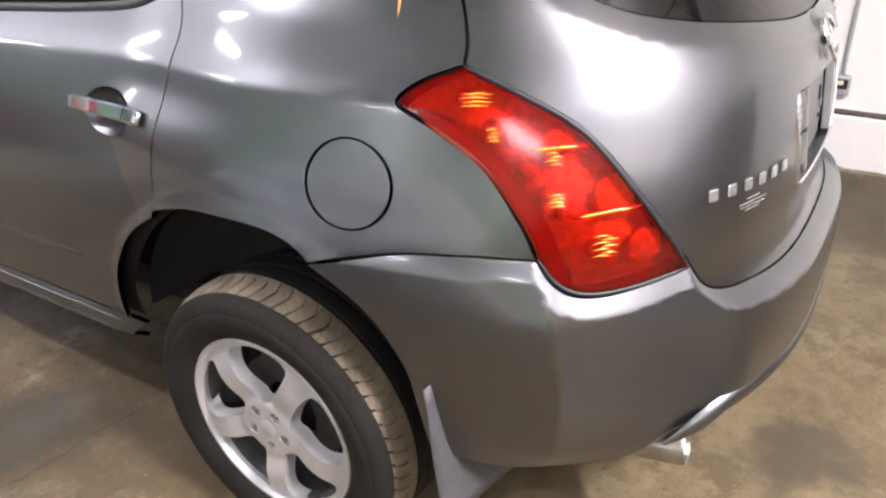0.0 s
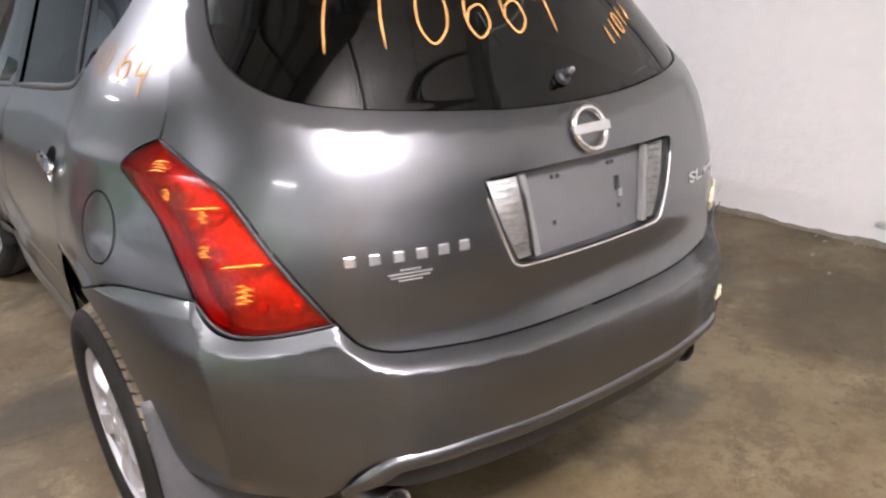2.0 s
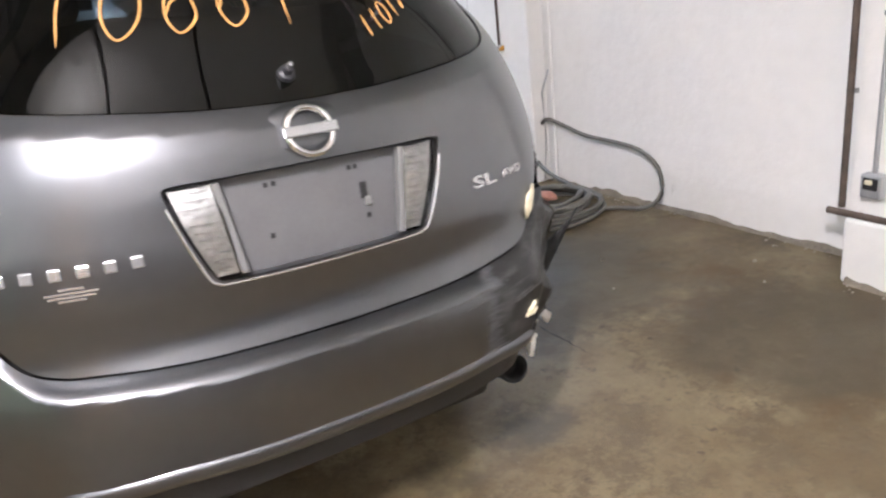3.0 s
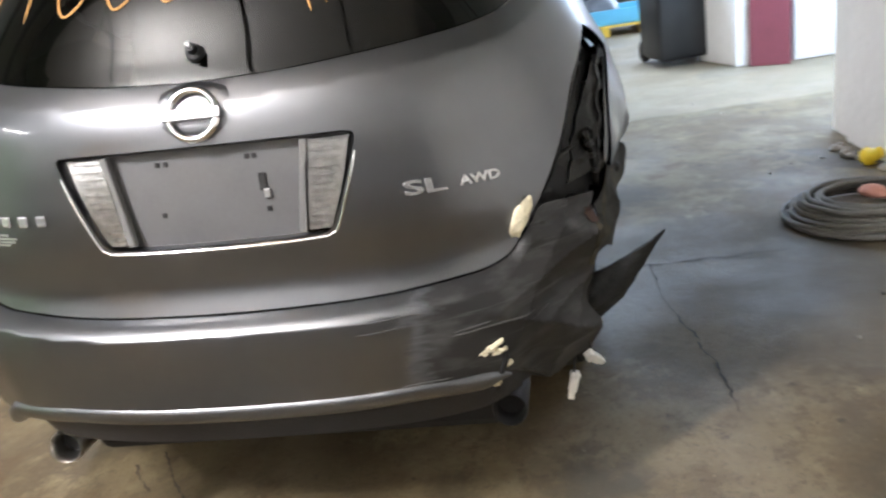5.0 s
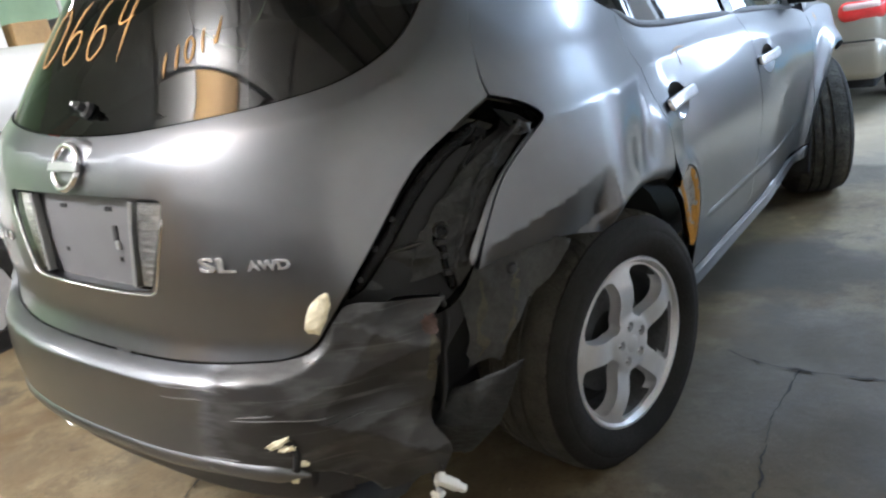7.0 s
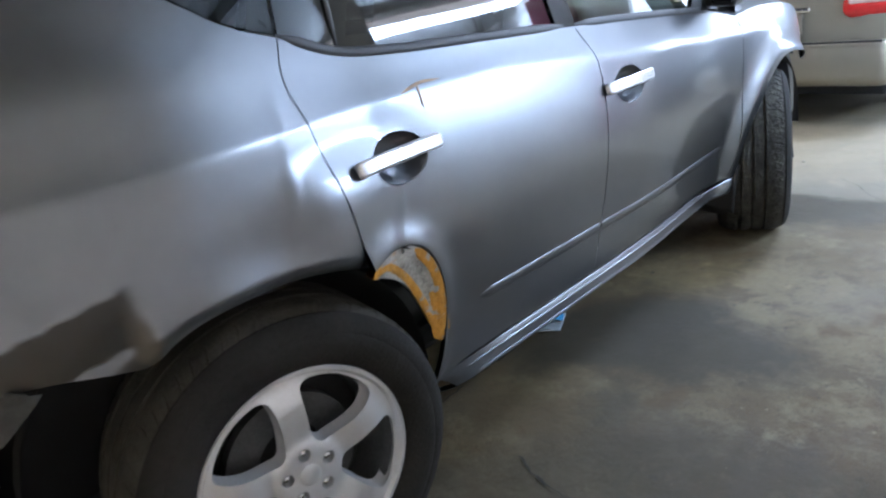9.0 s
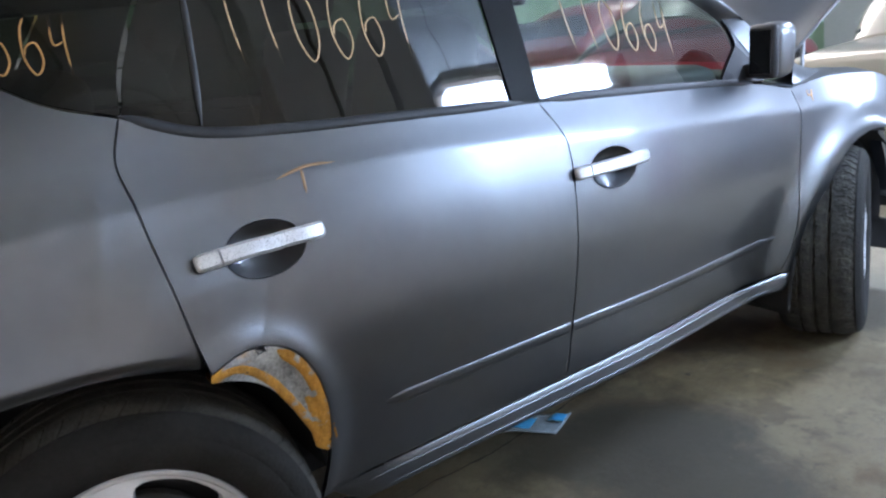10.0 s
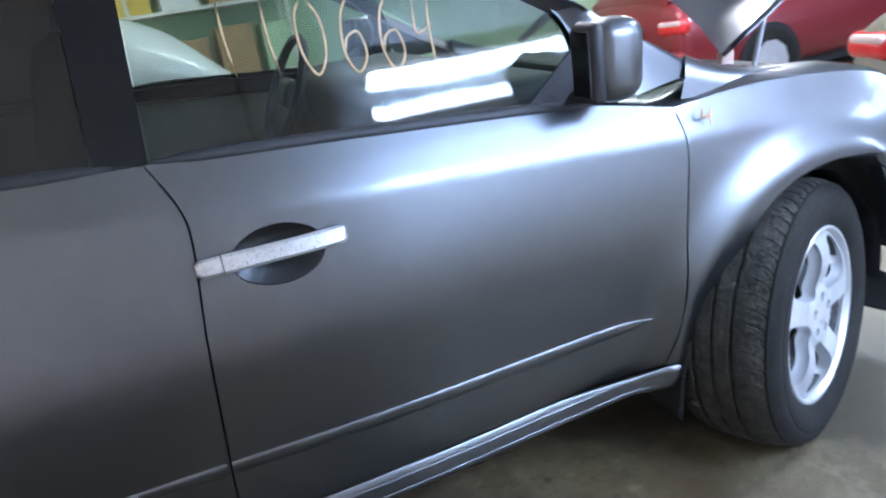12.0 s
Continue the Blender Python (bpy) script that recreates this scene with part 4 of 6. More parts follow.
# small orange strips on the lens, painted as the glints of its prisms
for u, z, wide, rows in ((.640, 1.055, .030, 4), (.623, 1.002, .012, 4), (.566, .966, .012, 4), (.560, .898, .016, 4), (.509, .817, .018, 7)):
    for k in range(rows):
        lift, lean = .006 * (k - rows / 2), .004 * math.sin(3.1 * k + 40 * u)
        strip("lens_prism", spline([(u + wide / 2 + lean, z + lift - .002), (u + lean, z + lift + .001), (u - wide / 2 + lean, z + lift)], 3), .0040, .0020, DIVIDERGLINT, lamp, -1, .0058)
for u, z, r in ((.655, 1.062, .016), (.625, 1.015, .014), (.590, .945, .014), (.570, .905, .015), (.552, .868, .013), (.515, .800, .018), (.495, .775, .014), (.47, .778, .010), (.45, .785, .008)):
    p, n = place(np.array(-u), np.array(z), -.026)
    turn = Vector(n).to_track_quat("X", "Z").to_matrix().to_4x4()
    part("bulb", lathe_bm([(.001, .012), (r * .7, .009), (r, 0), (r * .8, -.012)], 12, "X"), AMBER, lamp, m=Matrix.Translation(p) @ turn)
for u, z, r in ((.56, .985, .030), (.50, .90, .036), (.46, .80, .034)):
    p, n = place(np.array(-u), np.array(z), -.030)
    turn = Vector(n).to_track_quat("X", "Z").to_matrix().to_4x4()
    part("reflector_bowl", lathe_bm([(r, .012), (r * .8, .002), (r * .4, -.006), (.001, -.008)], 20, "X"), SILVER, lamp, m=Matrix.Translation(p) @ turn)


def on_skin(u, z, off=0.0):
    """The pose of a thing on the skin: x across, y up, z out of it."""
    p, n = place(np.array(float(u)), np.array(float(z)), off)
    n = Vector(n)
    right = Vector((skin(u + .01, z) - skin(u - .01, z))).normalized()
    up = n.cross(right).normalized()
    m = Matrix((right, up, n)).transposed().to_4x4()
    m.translation = p
    return m


# emblem on a raised dome above the plate
dome = lathe_bm([(.118, -.016), (.108, -.004), (.085, .005), (.055, .010), (.001, .012)], 40, "Z")
bmesh.ops.transform(dome, matrix=Matrix.Diagonal((1.0, .54, .8, 1)), verts=dome.verts)
part("emblem_dome", dome, PAINT, tailgate, smooth=60, m=on_skin(0, 1.066, .004))
ring = lathe_bm([(.041, .002), (.044, .008), (.049, .010), (.054, .008), (.057, .002)], 40, "Z", True)
part("emblem_ring", ring, CHROME, tailgate, "chrome ring badge", smooth=50, m=on_skin(0, 1.058, .016))
part("emblem_bar", box_bm(.120, .024, .010, .003, (0, 0, .010)), BADGE, tailgate, m=on_skin(0, 1.058, .014))
# badges: six plain chrome blocks, a dealer's mark of plain bars
for k in range(6):
    u = -.388 + .029 * k
    part("badge_block", box_bm(.024, .024, .005, .003), BADGE, tailgate, m=on_skin(u, .874 + .0004 * k, .003))
for z, w in ((.846, .045), (.838, .095), (.831, .085), (.824, .05)):
    part("sticker_bar", box_bm(w, .0045, .001, 0), BADGE, tailgate, m=on_skin(-.315, z, .002))


def lettering(text, size, u, z, material, parent, label, wide=1.55):
    """Raised letters on the skin."""
    cu = bpy.data.curves.new(text, "FONT")
    cu.body, cu.size, cu.extrude, cu.bevel_depth, cu.offset = text, size, .002, .0006, .0007
    cu.resolution_u = 4
    ob = new("lettering", cu)
    me = bpy.data.meshes.new_from_object(ob)
    bpy.data.objects.remove(ob)
    me.materials.append(material)
    m = on_skin(u, z, .002)
    me.transform(Matrix.Diagonal((wide, 1, 1, 1)))
    for v in me.vertices:
        at, out = place(np.array(u + v.co.x * .62), np.array(z + v.co.y), float(v.co.z) + .003)
        v.co = at
    ob = new("badge_letters", me)
    ob.parent = parent
    return tagged(ob, label)


lettering("SL", .040, .254, .858, BADGE, tailgate, "chrome letters SL", 2.2)
lettering("AWD", .026, .324, .861, BADGE, tailgate, "chrome letters AWD", 1.3)

# the plate recess: walls, backing, two ribbed lenses and a trim below
collar("recess_wall", RECESS, -.001, -.027, PAINT, tailgate)
backing = panel("plate_backing", RECESS, PLATEGREY, tailgate, "bare grey plate backing with mounting holes", off=-.026, deep=0)
for s in (-1, 1):
    lens_poly = outline([(.142, .996), (.206, .996)], [(.206, .996), (.186, .91), (.157, .805)], [(.157, .805), (.122, .805)], [(.122, .808), (.142, .995)])
    lens = panel("reverse_lens", lens_poly, LENS, tailgate, "clear ribbed reversing lamp lens", side=s, off=-.002, gap=.001, deep=.03)
    panel("lens_reflector", lens_poly, BRIGHTLENS, lens, side=s, off=-.014, gap=.003, deep=.022)
    for z in np.arange(.822, .99, .0165):
        lo, hi = np.interp(z, [.808, .995], [.124, .143]), np.interp(z, [.808, .91, .995], [.151, .181, .201])
        us = np.linspace(lo + .003, hi - .003, 6)
        strip("rib", np.stack([us, np.full(6, z)], 1), .013, .008, BRIGHTLENS, lens, s, -.012)
    part("lens_edge", box_bm(.016, .19, .020, .003), PALEPLASTIC, lens, m=on_skin(s * .130, .902, -.013) @ pose(0, 0, 0, 0, 0, -s * 8.5))
strip("recess_trim", spline([(-.212, .985), (-.190, .90), (-.166, .815), (-.155, .799), (-.135, .793), (0, .789), (.135, .793), (.155, .799), (.166, .815), (.190, .90), (.212, .985)], 6), .008, .006, CHROME, tailgate, 1, .0)
part("lock_hole", box_bm(.016, .036, .004, .002), UNDER, backing, m=on_skin(.074, .918, -.024))
part("lock_tab", box_bm(.014, .020, .006, .002), STEEL, backing, m=on_skin(.078, .893, -.022))
for u, z in ((-.072, .972), (-.060, .972), (.058, .973), (.068, .973), (-.072, .865), (.076, .86)):
    part("screw_hole", box_bm(.009, .010, .003, .001), UNDER, backing, m=on_skin(u, z, -.024))

# rear wiper pivot, tailgate edge foam
pivot = lathe_bm([(.020, 0), (.018, .010), (.011, .014), (.010, .030), (.001, .032)], 16, "Z")
wiper = part("wiper_pivot", pivot, BLACK, car, smooth=40, m=on_skin(.0, 1.172, 0))
part("pivot_nut", lathe_bm([(.007, 0), (.006, .012), (.001, .013)], 6, "Z"), STEEL, wiper, m=pose(0, 0, .03))
bm = bmesh.new()
bmesh.ops.create_icosphere(bm, subdivisions=3, radius=1)
for v in bm.verts:
    v.co *= 1 + .35 * noise.noise(v.co * 1.6) + .10 * noise.noise(v.co * 6)
bmesh.ops.transform(bm, matrix=Matrix.Diagonal((.021, .044, .007, 1)), verts=bm.verts)
part("foam_lump", bm, FOAM, car, "torn cream foam at the tailgate edge", smooth=60, m=on_skin(.392, .762, .006) @ pose(0, 0, 0, 0, 0, -28))

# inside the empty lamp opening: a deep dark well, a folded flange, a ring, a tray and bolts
# one near-black gloss colour for the well, its walls, the hole and cable
OPENBLACK = mat("near_black_gloss", (0.004, 0.004, 0.004), 0.16, 0, 0.4, 14, 0.8, 9, ior=1.22)
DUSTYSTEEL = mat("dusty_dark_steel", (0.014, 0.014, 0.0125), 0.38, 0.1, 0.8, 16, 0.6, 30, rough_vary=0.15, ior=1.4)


def well(u, z):
    """The sunk floor of the opening, buckled."""
    return .012 * np.sin(38 * (u - .3 * z)) + .007 * np.sin(60 * z + 11 * u) + .006 * np.abs(np.sin(70 * u + 52 * z))


def flange_form(u, z):
    """Two folds along the flange, with small ripples."""
    d = gap_to(spline(LAMP_OUT, 6), u, z)
    return .010 * np.exp(-((d - .026) / .007) ** 2) - .020 * step01(.040, .085, d) + .003 * np.sin(66 * z + 30 * u) + .002 * np.sin(131 * z - 40 * u)


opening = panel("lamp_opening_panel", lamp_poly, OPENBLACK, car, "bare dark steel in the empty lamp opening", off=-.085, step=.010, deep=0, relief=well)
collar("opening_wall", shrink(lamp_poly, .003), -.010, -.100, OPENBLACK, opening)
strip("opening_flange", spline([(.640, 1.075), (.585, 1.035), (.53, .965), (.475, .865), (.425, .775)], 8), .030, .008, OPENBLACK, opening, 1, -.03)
flange_poly = outline(LAMP_OUT, [(.574, .79), (.495, .79)], [(.495, .79), (.516, .87), (.556, .95), (.606, 1.005), (.660, 1.047)], [(.660, 1.047), (.717, 1.035)])
panel("lamp_flange", flange_poly, DUSTYSTEEL, opening, "folded dusty steel flange", off=-.022, gap=.002, step=.007, deep=.012, relief=flange_form)
tray_poly = outline([(.432, .785), (.535, .79)], [(.535, .79), (.547, .83), (.545, .862)], [(.545, .862), (.51, .862), (.475, .845), (.432, .785)])
panel("lower_tray", tray_poly, DUSTYSTEEL, opening, off=-.045, gap=.003, step=.008, deep=.02, relief=lambda u, z: .004 * np.sin(60 * u + 40 * z))
strip("tray_rim", spline([(.440, .792), (.475, .848), (.51, .864), (.545, .863)], 6), .010, .006, DUSTYSTEEL, opening, 1, -.042)
strip("bent_strip", spline([(.642, 1.05), (.618, 1.015), (.588, .972), (.560, .915)], 8), .012, .012, DUSTYSTEEL, opening, 1, -.050)
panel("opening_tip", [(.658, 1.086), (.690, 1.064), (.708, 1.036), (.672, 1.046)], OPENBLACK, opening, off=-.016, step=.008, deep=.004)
panel("tip_bracket", [(.682, 1.046), (.704, 1.038), (.696, 1.018), (.676, 1.024)], DUSTYSTEEL, opening, off=-.008, step=.006, deep=.006, relief=lambda u, z: .004 * np.sin(220 * u))
strip("opening_lip", spline([(.706, 1.025), (.655, .98), (.612, .925), (.576, .845), (.560, .80)], 8) + [.012, 0], .024, .004, PAINT, opening, 1, -.010)
part("grommet_ring", lathe_bm([(.010, 0), (.012, .008), (.015, .009), (.018, 0)], 20, "Z", True), DUSTYSTEEL, opening, m=on_skin(.548, .884, -.018))
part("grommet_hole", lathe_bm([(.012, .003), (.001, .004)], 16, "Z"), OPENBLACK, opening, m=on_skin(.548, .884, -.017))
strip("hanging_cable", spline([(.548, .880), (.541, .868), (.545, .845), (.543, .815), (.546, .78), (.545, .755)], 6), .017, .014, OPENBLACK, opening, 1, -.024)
for z, off in ((.862, .022), (.835, .014), (.80, .018)):
    part("cable_clamp", box_bm(off, .012, .012, .003), DUSTYSTEEL, opening, m=on_skin(.543, z, -.014))
for u, z in ((.47, .872), (.498, .925), (.445, .815), (.60, .99)):
    part("bolt", lathe_bm([(.006, 0), (.006, .006), (.001, .007)], 6, "Z"), DUSTYSTEEL, opening, m=on_skin(u, z, -.03))

# torn liner behind the right rear wheel arch
def crumple(u, z):
    return .007 * np.sin(55 * u + 9 * z) + .006 * np.sin(31 * z - 20 * u) + .007 * np.abs(np.sin(47 * u - 13 * z)) + .003 * np.sin(90 * u + 40 * z)


liner_poly = outline([(.548, .805), (.60, .805), (.66, .80), (.73, .785)], [(.73, .785), (.675, .72), (.635, .64), (.607, .56)], [(.607, .56), (.585, .575), (.565, .565)], [(.565, .565), (.562, .63), (.553, .72), (.548, .805)])
liner = panel("wheel_liner", liner_poly, LINER, car, "crumpled dark felt wheel liner with brown dirt", off=-.034, step=.010, deep=.004, relief=crumple)
part("liner_clip", lathe_bm([(.005, .010), (.010, .008), (.014, 0)], 16, "Z"), BLACK, liner, m=on_skin(.622, .765, -.020))
for u, z0, z1 in ((.578, .75, .585), (.632, .757, .70), (.618, .70, .60)):
    n_ = 22
    k = np.linspace(0, 1, n_)
    half = .0036 * np.sin(np.pi * k) ** .5 * (1 + .7 * np.sin(17 * k + u * 90)) + .0006
    mid = u + (z0 + (z1 - z0) * k - .78) * (.02 + .10 * (u - .58)) + .002 * np.sin(13 * k + 40 * u)
    zs = z0 + (z1 - z0) * k
    ragged = np.concatenate([np.stack([mid - half, zs], 1), np.stack([mid + half * 1.2, zs], 1)[::-1]])
    panel("dirt_smear", ragged, SMEAR, liner, off=-.0325, step=.006, deep=0, relief=crumple)


def ragged_patch(name, u, z, wide, high, material, seed, off):
    """A thin torn scrap on the bumper's end, with an uneven outline."""
    r = random.Random(seed)
    loop = []
    for i in range(22):
        a = 2 * math.pi * i / 22
        k = r.uniform(.62, 1.1)
        loop.append((u + wide * k * math.cos(a), z + high * k * math.sin(a)))
    panel(name, loop, material, rear_bumper, "rusty brown scrape at the torn edge", off=off, step=.006, deep=.002, relief=bumper_form)


ragged_patch("rusty_scrape", .509, .708, .010, .022, REDRUST, 3, .0015)
ragged_patch("rusty_scrape", .512, .664, .008, .030, TORNBROWN, 4, .0015)
ragged_patch("rusty_scrape", .513, .612, .006, .030, TORNBROWN, 9, .0015)
# dark strip drawn as the black cable behind the torn bumper end
strip("torn_edge", spline([(.530, .76), (.533, .70), (.532, .64), (.534, .56), (.530, .48)], 8), .012, .010, UNDER, liner, 1, -.03)


def sheet(name, corners, material, parent, label="", wave=.01, n=10):
    """A bent plastic sheet between four corners."""
    a, b, c, d = (Vector(p) for p in corners)
    out = (b - a).cross(d - a).normalized()
    verts, faces = [], []
    for i in range(n + 1):
        for j in range(n + 1):
            s, t = i / n, j / n
            p = (a * (1 - s) + b * s) * (1 - t) + (d * (1 - s) + c * s) * t
            verts.append(p + out * wave * (noise.noise(p * 9) * 1.6 + math.sin(5 * s)))
    k = len(verts)
    verts += [v - out * .003 for v in verts]
    for i in range(n):
        for j in range(n):
            q = (i * (n + 1) + j, (i + 1) * (n + 1) + j, (i + 1) * (n + 1) + j + 1, i * (n + 1) + j + 1)
            faces += [q, tuple(k + v for v in q[::-1])]
    rim = [j for j in range(n + 1)] + [i * (n + 1) + n for i in range(1, n + 1)] + [n * (n + 1) + j for j in range(n - 1, -1, -1)] + [i * (n + 1) for i in range(n - 1, 0, -1)]
    faces += [(rim[i], rim[(i + 1) % len(rim)], k + rim[(i + 1) % len(rim)], k + rim[i]) for i in range(len(rim))]
    return link_mesh(name, verts, faces, material, parent, label)


FLAPFELT = mat("torn_black_felt", (0.019, 0.020, 0.020), 0.8, 0, 0.7, 22, 0.8, 45, ior=1.35)


def loose_flap():
    """A torn sheet with one sharp fold across it and a frayed outline."""
    top, fold, foot = ((.790, -.692, .545), (.966, -.683, .642)), ((.742, -.722, .465), (.866, -.650, .455)), ((.705, -.665, .350), (.752, -.610, .330))
    n_, verts, faces = 14, [], []
    for i in range(2 * n_ + 1):
        t = i / n_
        (a, b), (c, d), k = (top, fold, t) if t <= 1 else (fold, foot, t - 1)
        left, right = Vector(a).lerp(Vector(c), k), Vector(b).lerp(Vector(d), k)
        for j in range(n_ + 1):
            w = j / n_
            fray = .006 * noise.noise(Vector((t * 7, w * 7, 1.3))) + (.005 * noise.noise(Vector((t * 31, w * 31, 4))) if i in (0, 2 * n_) or j in (0, n_) else 0)
            p = left.lerp(right, w)
            verts.append(p + Vector((fray, -.5 * abs(fray), fray)) + Vector((.004, -.012, 0)) * math.sin(math.pi * w) * (1 if t <= 1 else .3))
    m_ = len(verts)
    verts += [v + Vector((-.001, .003, 0)) for v in verts]
    for i in range(2 * n_):
        for j in range(n_):
            q = (i * (n_ + 1) + j, (i + 1) * (n_ + 1) + j, (i + 1) * (n_ + 1) + j + 1, i * (n_ + 1) + j + 1)
            faces += [q, tuple(m_ + v for v in q[::-1])]
    rim = list(range(n_ + 1)) + [i * (n_ + 1) + n_ for i in range(1, 2 * n_ + 1)] + [2 * n_ * (n_ + 1) + j for j in range(n_ - 1, -1, -1)] + [i * (n_ + 1) for i in range(2 * n_ - 1, 0, -1)]
    faces += [(rim[i], rim[(i + 1) % len(rim)], m_ + rim[(i + 1) % len(rim)], m_ + rim[i]) for i in range(len(rim))]
    return link_mesh("loose_flap", verts, faces, FLAPFELT, car, "loose torn black plastic flap with a sharp fold")


loose_flap()
sheet("mud_flap", ((-.955, -.455, .515), (-.70, -.50, .50), (-.69, -.53, .175), (-.945, -.50, .165)), FLAPGREY, car, "worn grey rubber mud flap", .006)
part("torn_wire", tube_bm([(.745, -.736, .56), (.752, -.742, .47), (.765, -.745, .40), (.771, -.741, .345)], .003, 6, smooth_steps=4), BLACK, car)
part("torn_wire", tube_bm([(.742, -.73, .52), (.735, -.735, .40), (.728, -.73, .31), (.725, -.727, .27)], .003, 6, smooth_steps=4), BLACK, car)
for at, turn in (((.775, -.741, .342), (35, -40, 0)), ((.725, -.727, .268), (-10, 14, 0))):
    bm = box_bm(.022, .022, .055, .004)
    box_bm(.026, .026, .010, .002, (0, 0, .018), bm=bm)
    box_bm(.016, .016, .022, .003, (0, 0, -.036), bm=bm)
    part("connector", bm, WHITEPLASTIC, car, "white dangling wire connector", m=pose(*at, *turn))
for u, z, off, size, turn in ((.338, .512, .034, (.050, .016, .012), 25), (.348, .50, .034, (.036, .011, .010), 12), (.344, .42, .030, (.024, .018, .014), 60), (.360, .46, .026, (.018, .022, .010), 80)):
    bm = bmesh.new()
    bmesh.ops.create_icosphere(bm, subdivisions=3, radius=.5)
    for v in bm.verts:
        v.co *= 1 + .7 * noise.noise(v.co * 4 + Vector((u * 90, z * 70, 0))) + .5 * noise.noise(v.co * 11 + Vector((u * 50, 0, z * 70)))
    bmesh.ops.transform(bm, matrix=Matrix.Diagonal((*size, 1)), verts=bm.verts)
    part("foam_scrap", bm, FOAM, car, smooth=60, m=on_skin(u, z, off) @ pose(0, 0, 0, 0, 0, turn))
strip("bumper_tear", spline([(.350, .525), (.356, .48), (.350, .44), (.358, .40), (.352, .36)], 8), .016, .004, UNDER, rear_bumper, 1, .004, "", bumper_form)

# bare arch edge on the right rear door: primer with two ochre rust bands
rust_poly = outline([(1.19, .712), (1.27, .732), (1.356, .707), (1.405, .642), (1.43, .55), (1.428, .43)], [(1.428, .43), (1.395, .48), (1.36, .56), (1.31, .63), (1.25, .67), (1.19, .695)], [(1.19, .695), (1.19, .712)])
bare = panel("bare_arch", rust_poly, RUST, car, "bare arch edge in grey primer and ochre rust", off=-.004, step=.012, deep=.02, relief=rolled(spline(BARE_ARCH, 6), .018, .042))
strip("rust_band", spline([(1.195, .703), (1.255, .695), (1.315, .645), (1.365, .565), (1.40, .49), (1.424, .44)], 8), .022, .003, OCHRE, bare, 1, -.003, "ochre rust streak", rolled(spline(BARE_ARCH, 6), .018, .042))
strip("rust_band", spline([(1.335, .712), (1.385, .655), (1.412, .585), (1.420, .51), (1.424, .45)], 8), .026, .003, OCHRE, bare, 1, -.003, "ochre rust streak", rolled(spline(BARE_ARCH, 6), .018, .042))

strip("rust_band", spline([(1.392, .60), (1.408, .54), (1.416, .49), (1.426, .43)], 8), .052, .003, OCHRE, bare, 1, -.004, "ochre rust patch", rolled(spline(BARE_ARCH, 6), .018, .042))

# exhaust tips
DULLSTEEL = mat("dull_exhaust_steel", (0.42, 0.40, 0.37), 0.32, 1.0, 0.2, 25)
for s, m_, at in ((-1, DULLSTEEL, (-.547, -.875, .268)), (1, UNDER, (.563, -.853, .28))):
    tip = lathe_bm([(.036, 0), (.040, -.004), (.043, .004), (.043, .17), (.036, .19), (.036, .17), (.034, .02)], 28, "Y", True)
    part("exhaust_tip", tip, m_, car, "dull steel exhaust tip" if s < 0 else "sooty exhaust tip", smooth=40, m=pose(*at, -8, 0, -4 * s))
    part("exhaust_dark", lathe_bm([(.035, .05), (.001, .051)], 20, "Y"), UNDER, car, m=pose(*at, -8, 0, -4 * s))

# small round sensors on the bumper
for u in (-.315,):
    part("sensor_cap", lathe_bm([(.006, 0), (.0055, .003), (.001, .004)], 14, "Z"), BLACK, rear_bumper, m=on_skin(u, .536, .026))

# door mirrors
MIRRORGLASS = mat("dark_mirror_glass", (0.05, 0.05, 0.055), 0.06, 0.8, 0.1, 8)
for s in (-1, 1):
    bm = box_bm(.100, .104, .176, .040, segments=4)
    for v in bm.verts:
        v.co.x *= 1 - 1.6 * max(0, -v.co.z - .01)
        v.co.y *= 1 - 2.2 * max(0, -v.co.z - .02)
        v.co.y *= 1 + .3 * (v.co.y > 0)
    mirror = part("door_mirror", bm, PAINT, car, smooth=60, m=pose(s * .878, 2.238, 1.112, 0, 0, -6 * s))
    part("mirror_back", box_bm(.098, .036, .168, .016, (0, -.050, 0)), BLACK, mirror, smooth=60)
    part("mirror_glass", box_bm(.080, .006, .136, .002, (0, -.068, 0)), MIRRORGLASS, mirror)
    part("mirror_arm", box_bm(.07, .05, .045, .012, (-s * .075, .0, -.065)), BLACK, mirror)
    sail = outline([(2.98, 1.035), (3.21, 1.005)], [(3.21, 1.005), (3.20, 1.06), (3.13, 1.13)], [(3.13, 1.13), (2.98, 1.035)])
    panel("mirror_sail", sail, BLACK, car, side=s, off=.003)

# raised bonnet, its prop, cowl, struts and dark front end
verts, faces = [], []
for i in range(13):
    for j in range(9):
        s, t = i / 6 - 1, j / 8
        w = .585 - .05 * t * t
        bow = 1 - s * s
        verts.append((s * w, 2.79 + .85 * t + .06 * bow, 1.02 + .36 * t + .20 * bow + .04 * math.sin(3.1 * t)))
faces = [(i * 9 + j, i * 9 + j + 1, (i + 1) * 9 + j + 1, (i + 1) * 9 + j) for i in range(12) for j in range(8)]
k = len(verts)
verts += [(x * .985, y + .022, z - .014) for x, y, z in verts]
faces += [tuple(k + v for v in f[::-1]) for f in faces]
edge = [j for j in range(9)] + [i * 9 + 8 for i in range(1, 13)] + [12 * 9 + j for j in range(7, -1, -1)] + [i * 9 for i in range(11, 0, -1)]
faces += [(edge[i], edge[(i + 1) % len(edge)], k + edge[(i + 1) % len(edge)], k + edge[i]) for i in range(len(edge))]
link_mesh("bonnet", verts, faces, PAINT, car, "raised grey bonnet")
part("bonnet_prop", tube_bm([(.60, 2.88, .92), (.548, 2.98, 1.10)], .008, 8), STEEL, car)
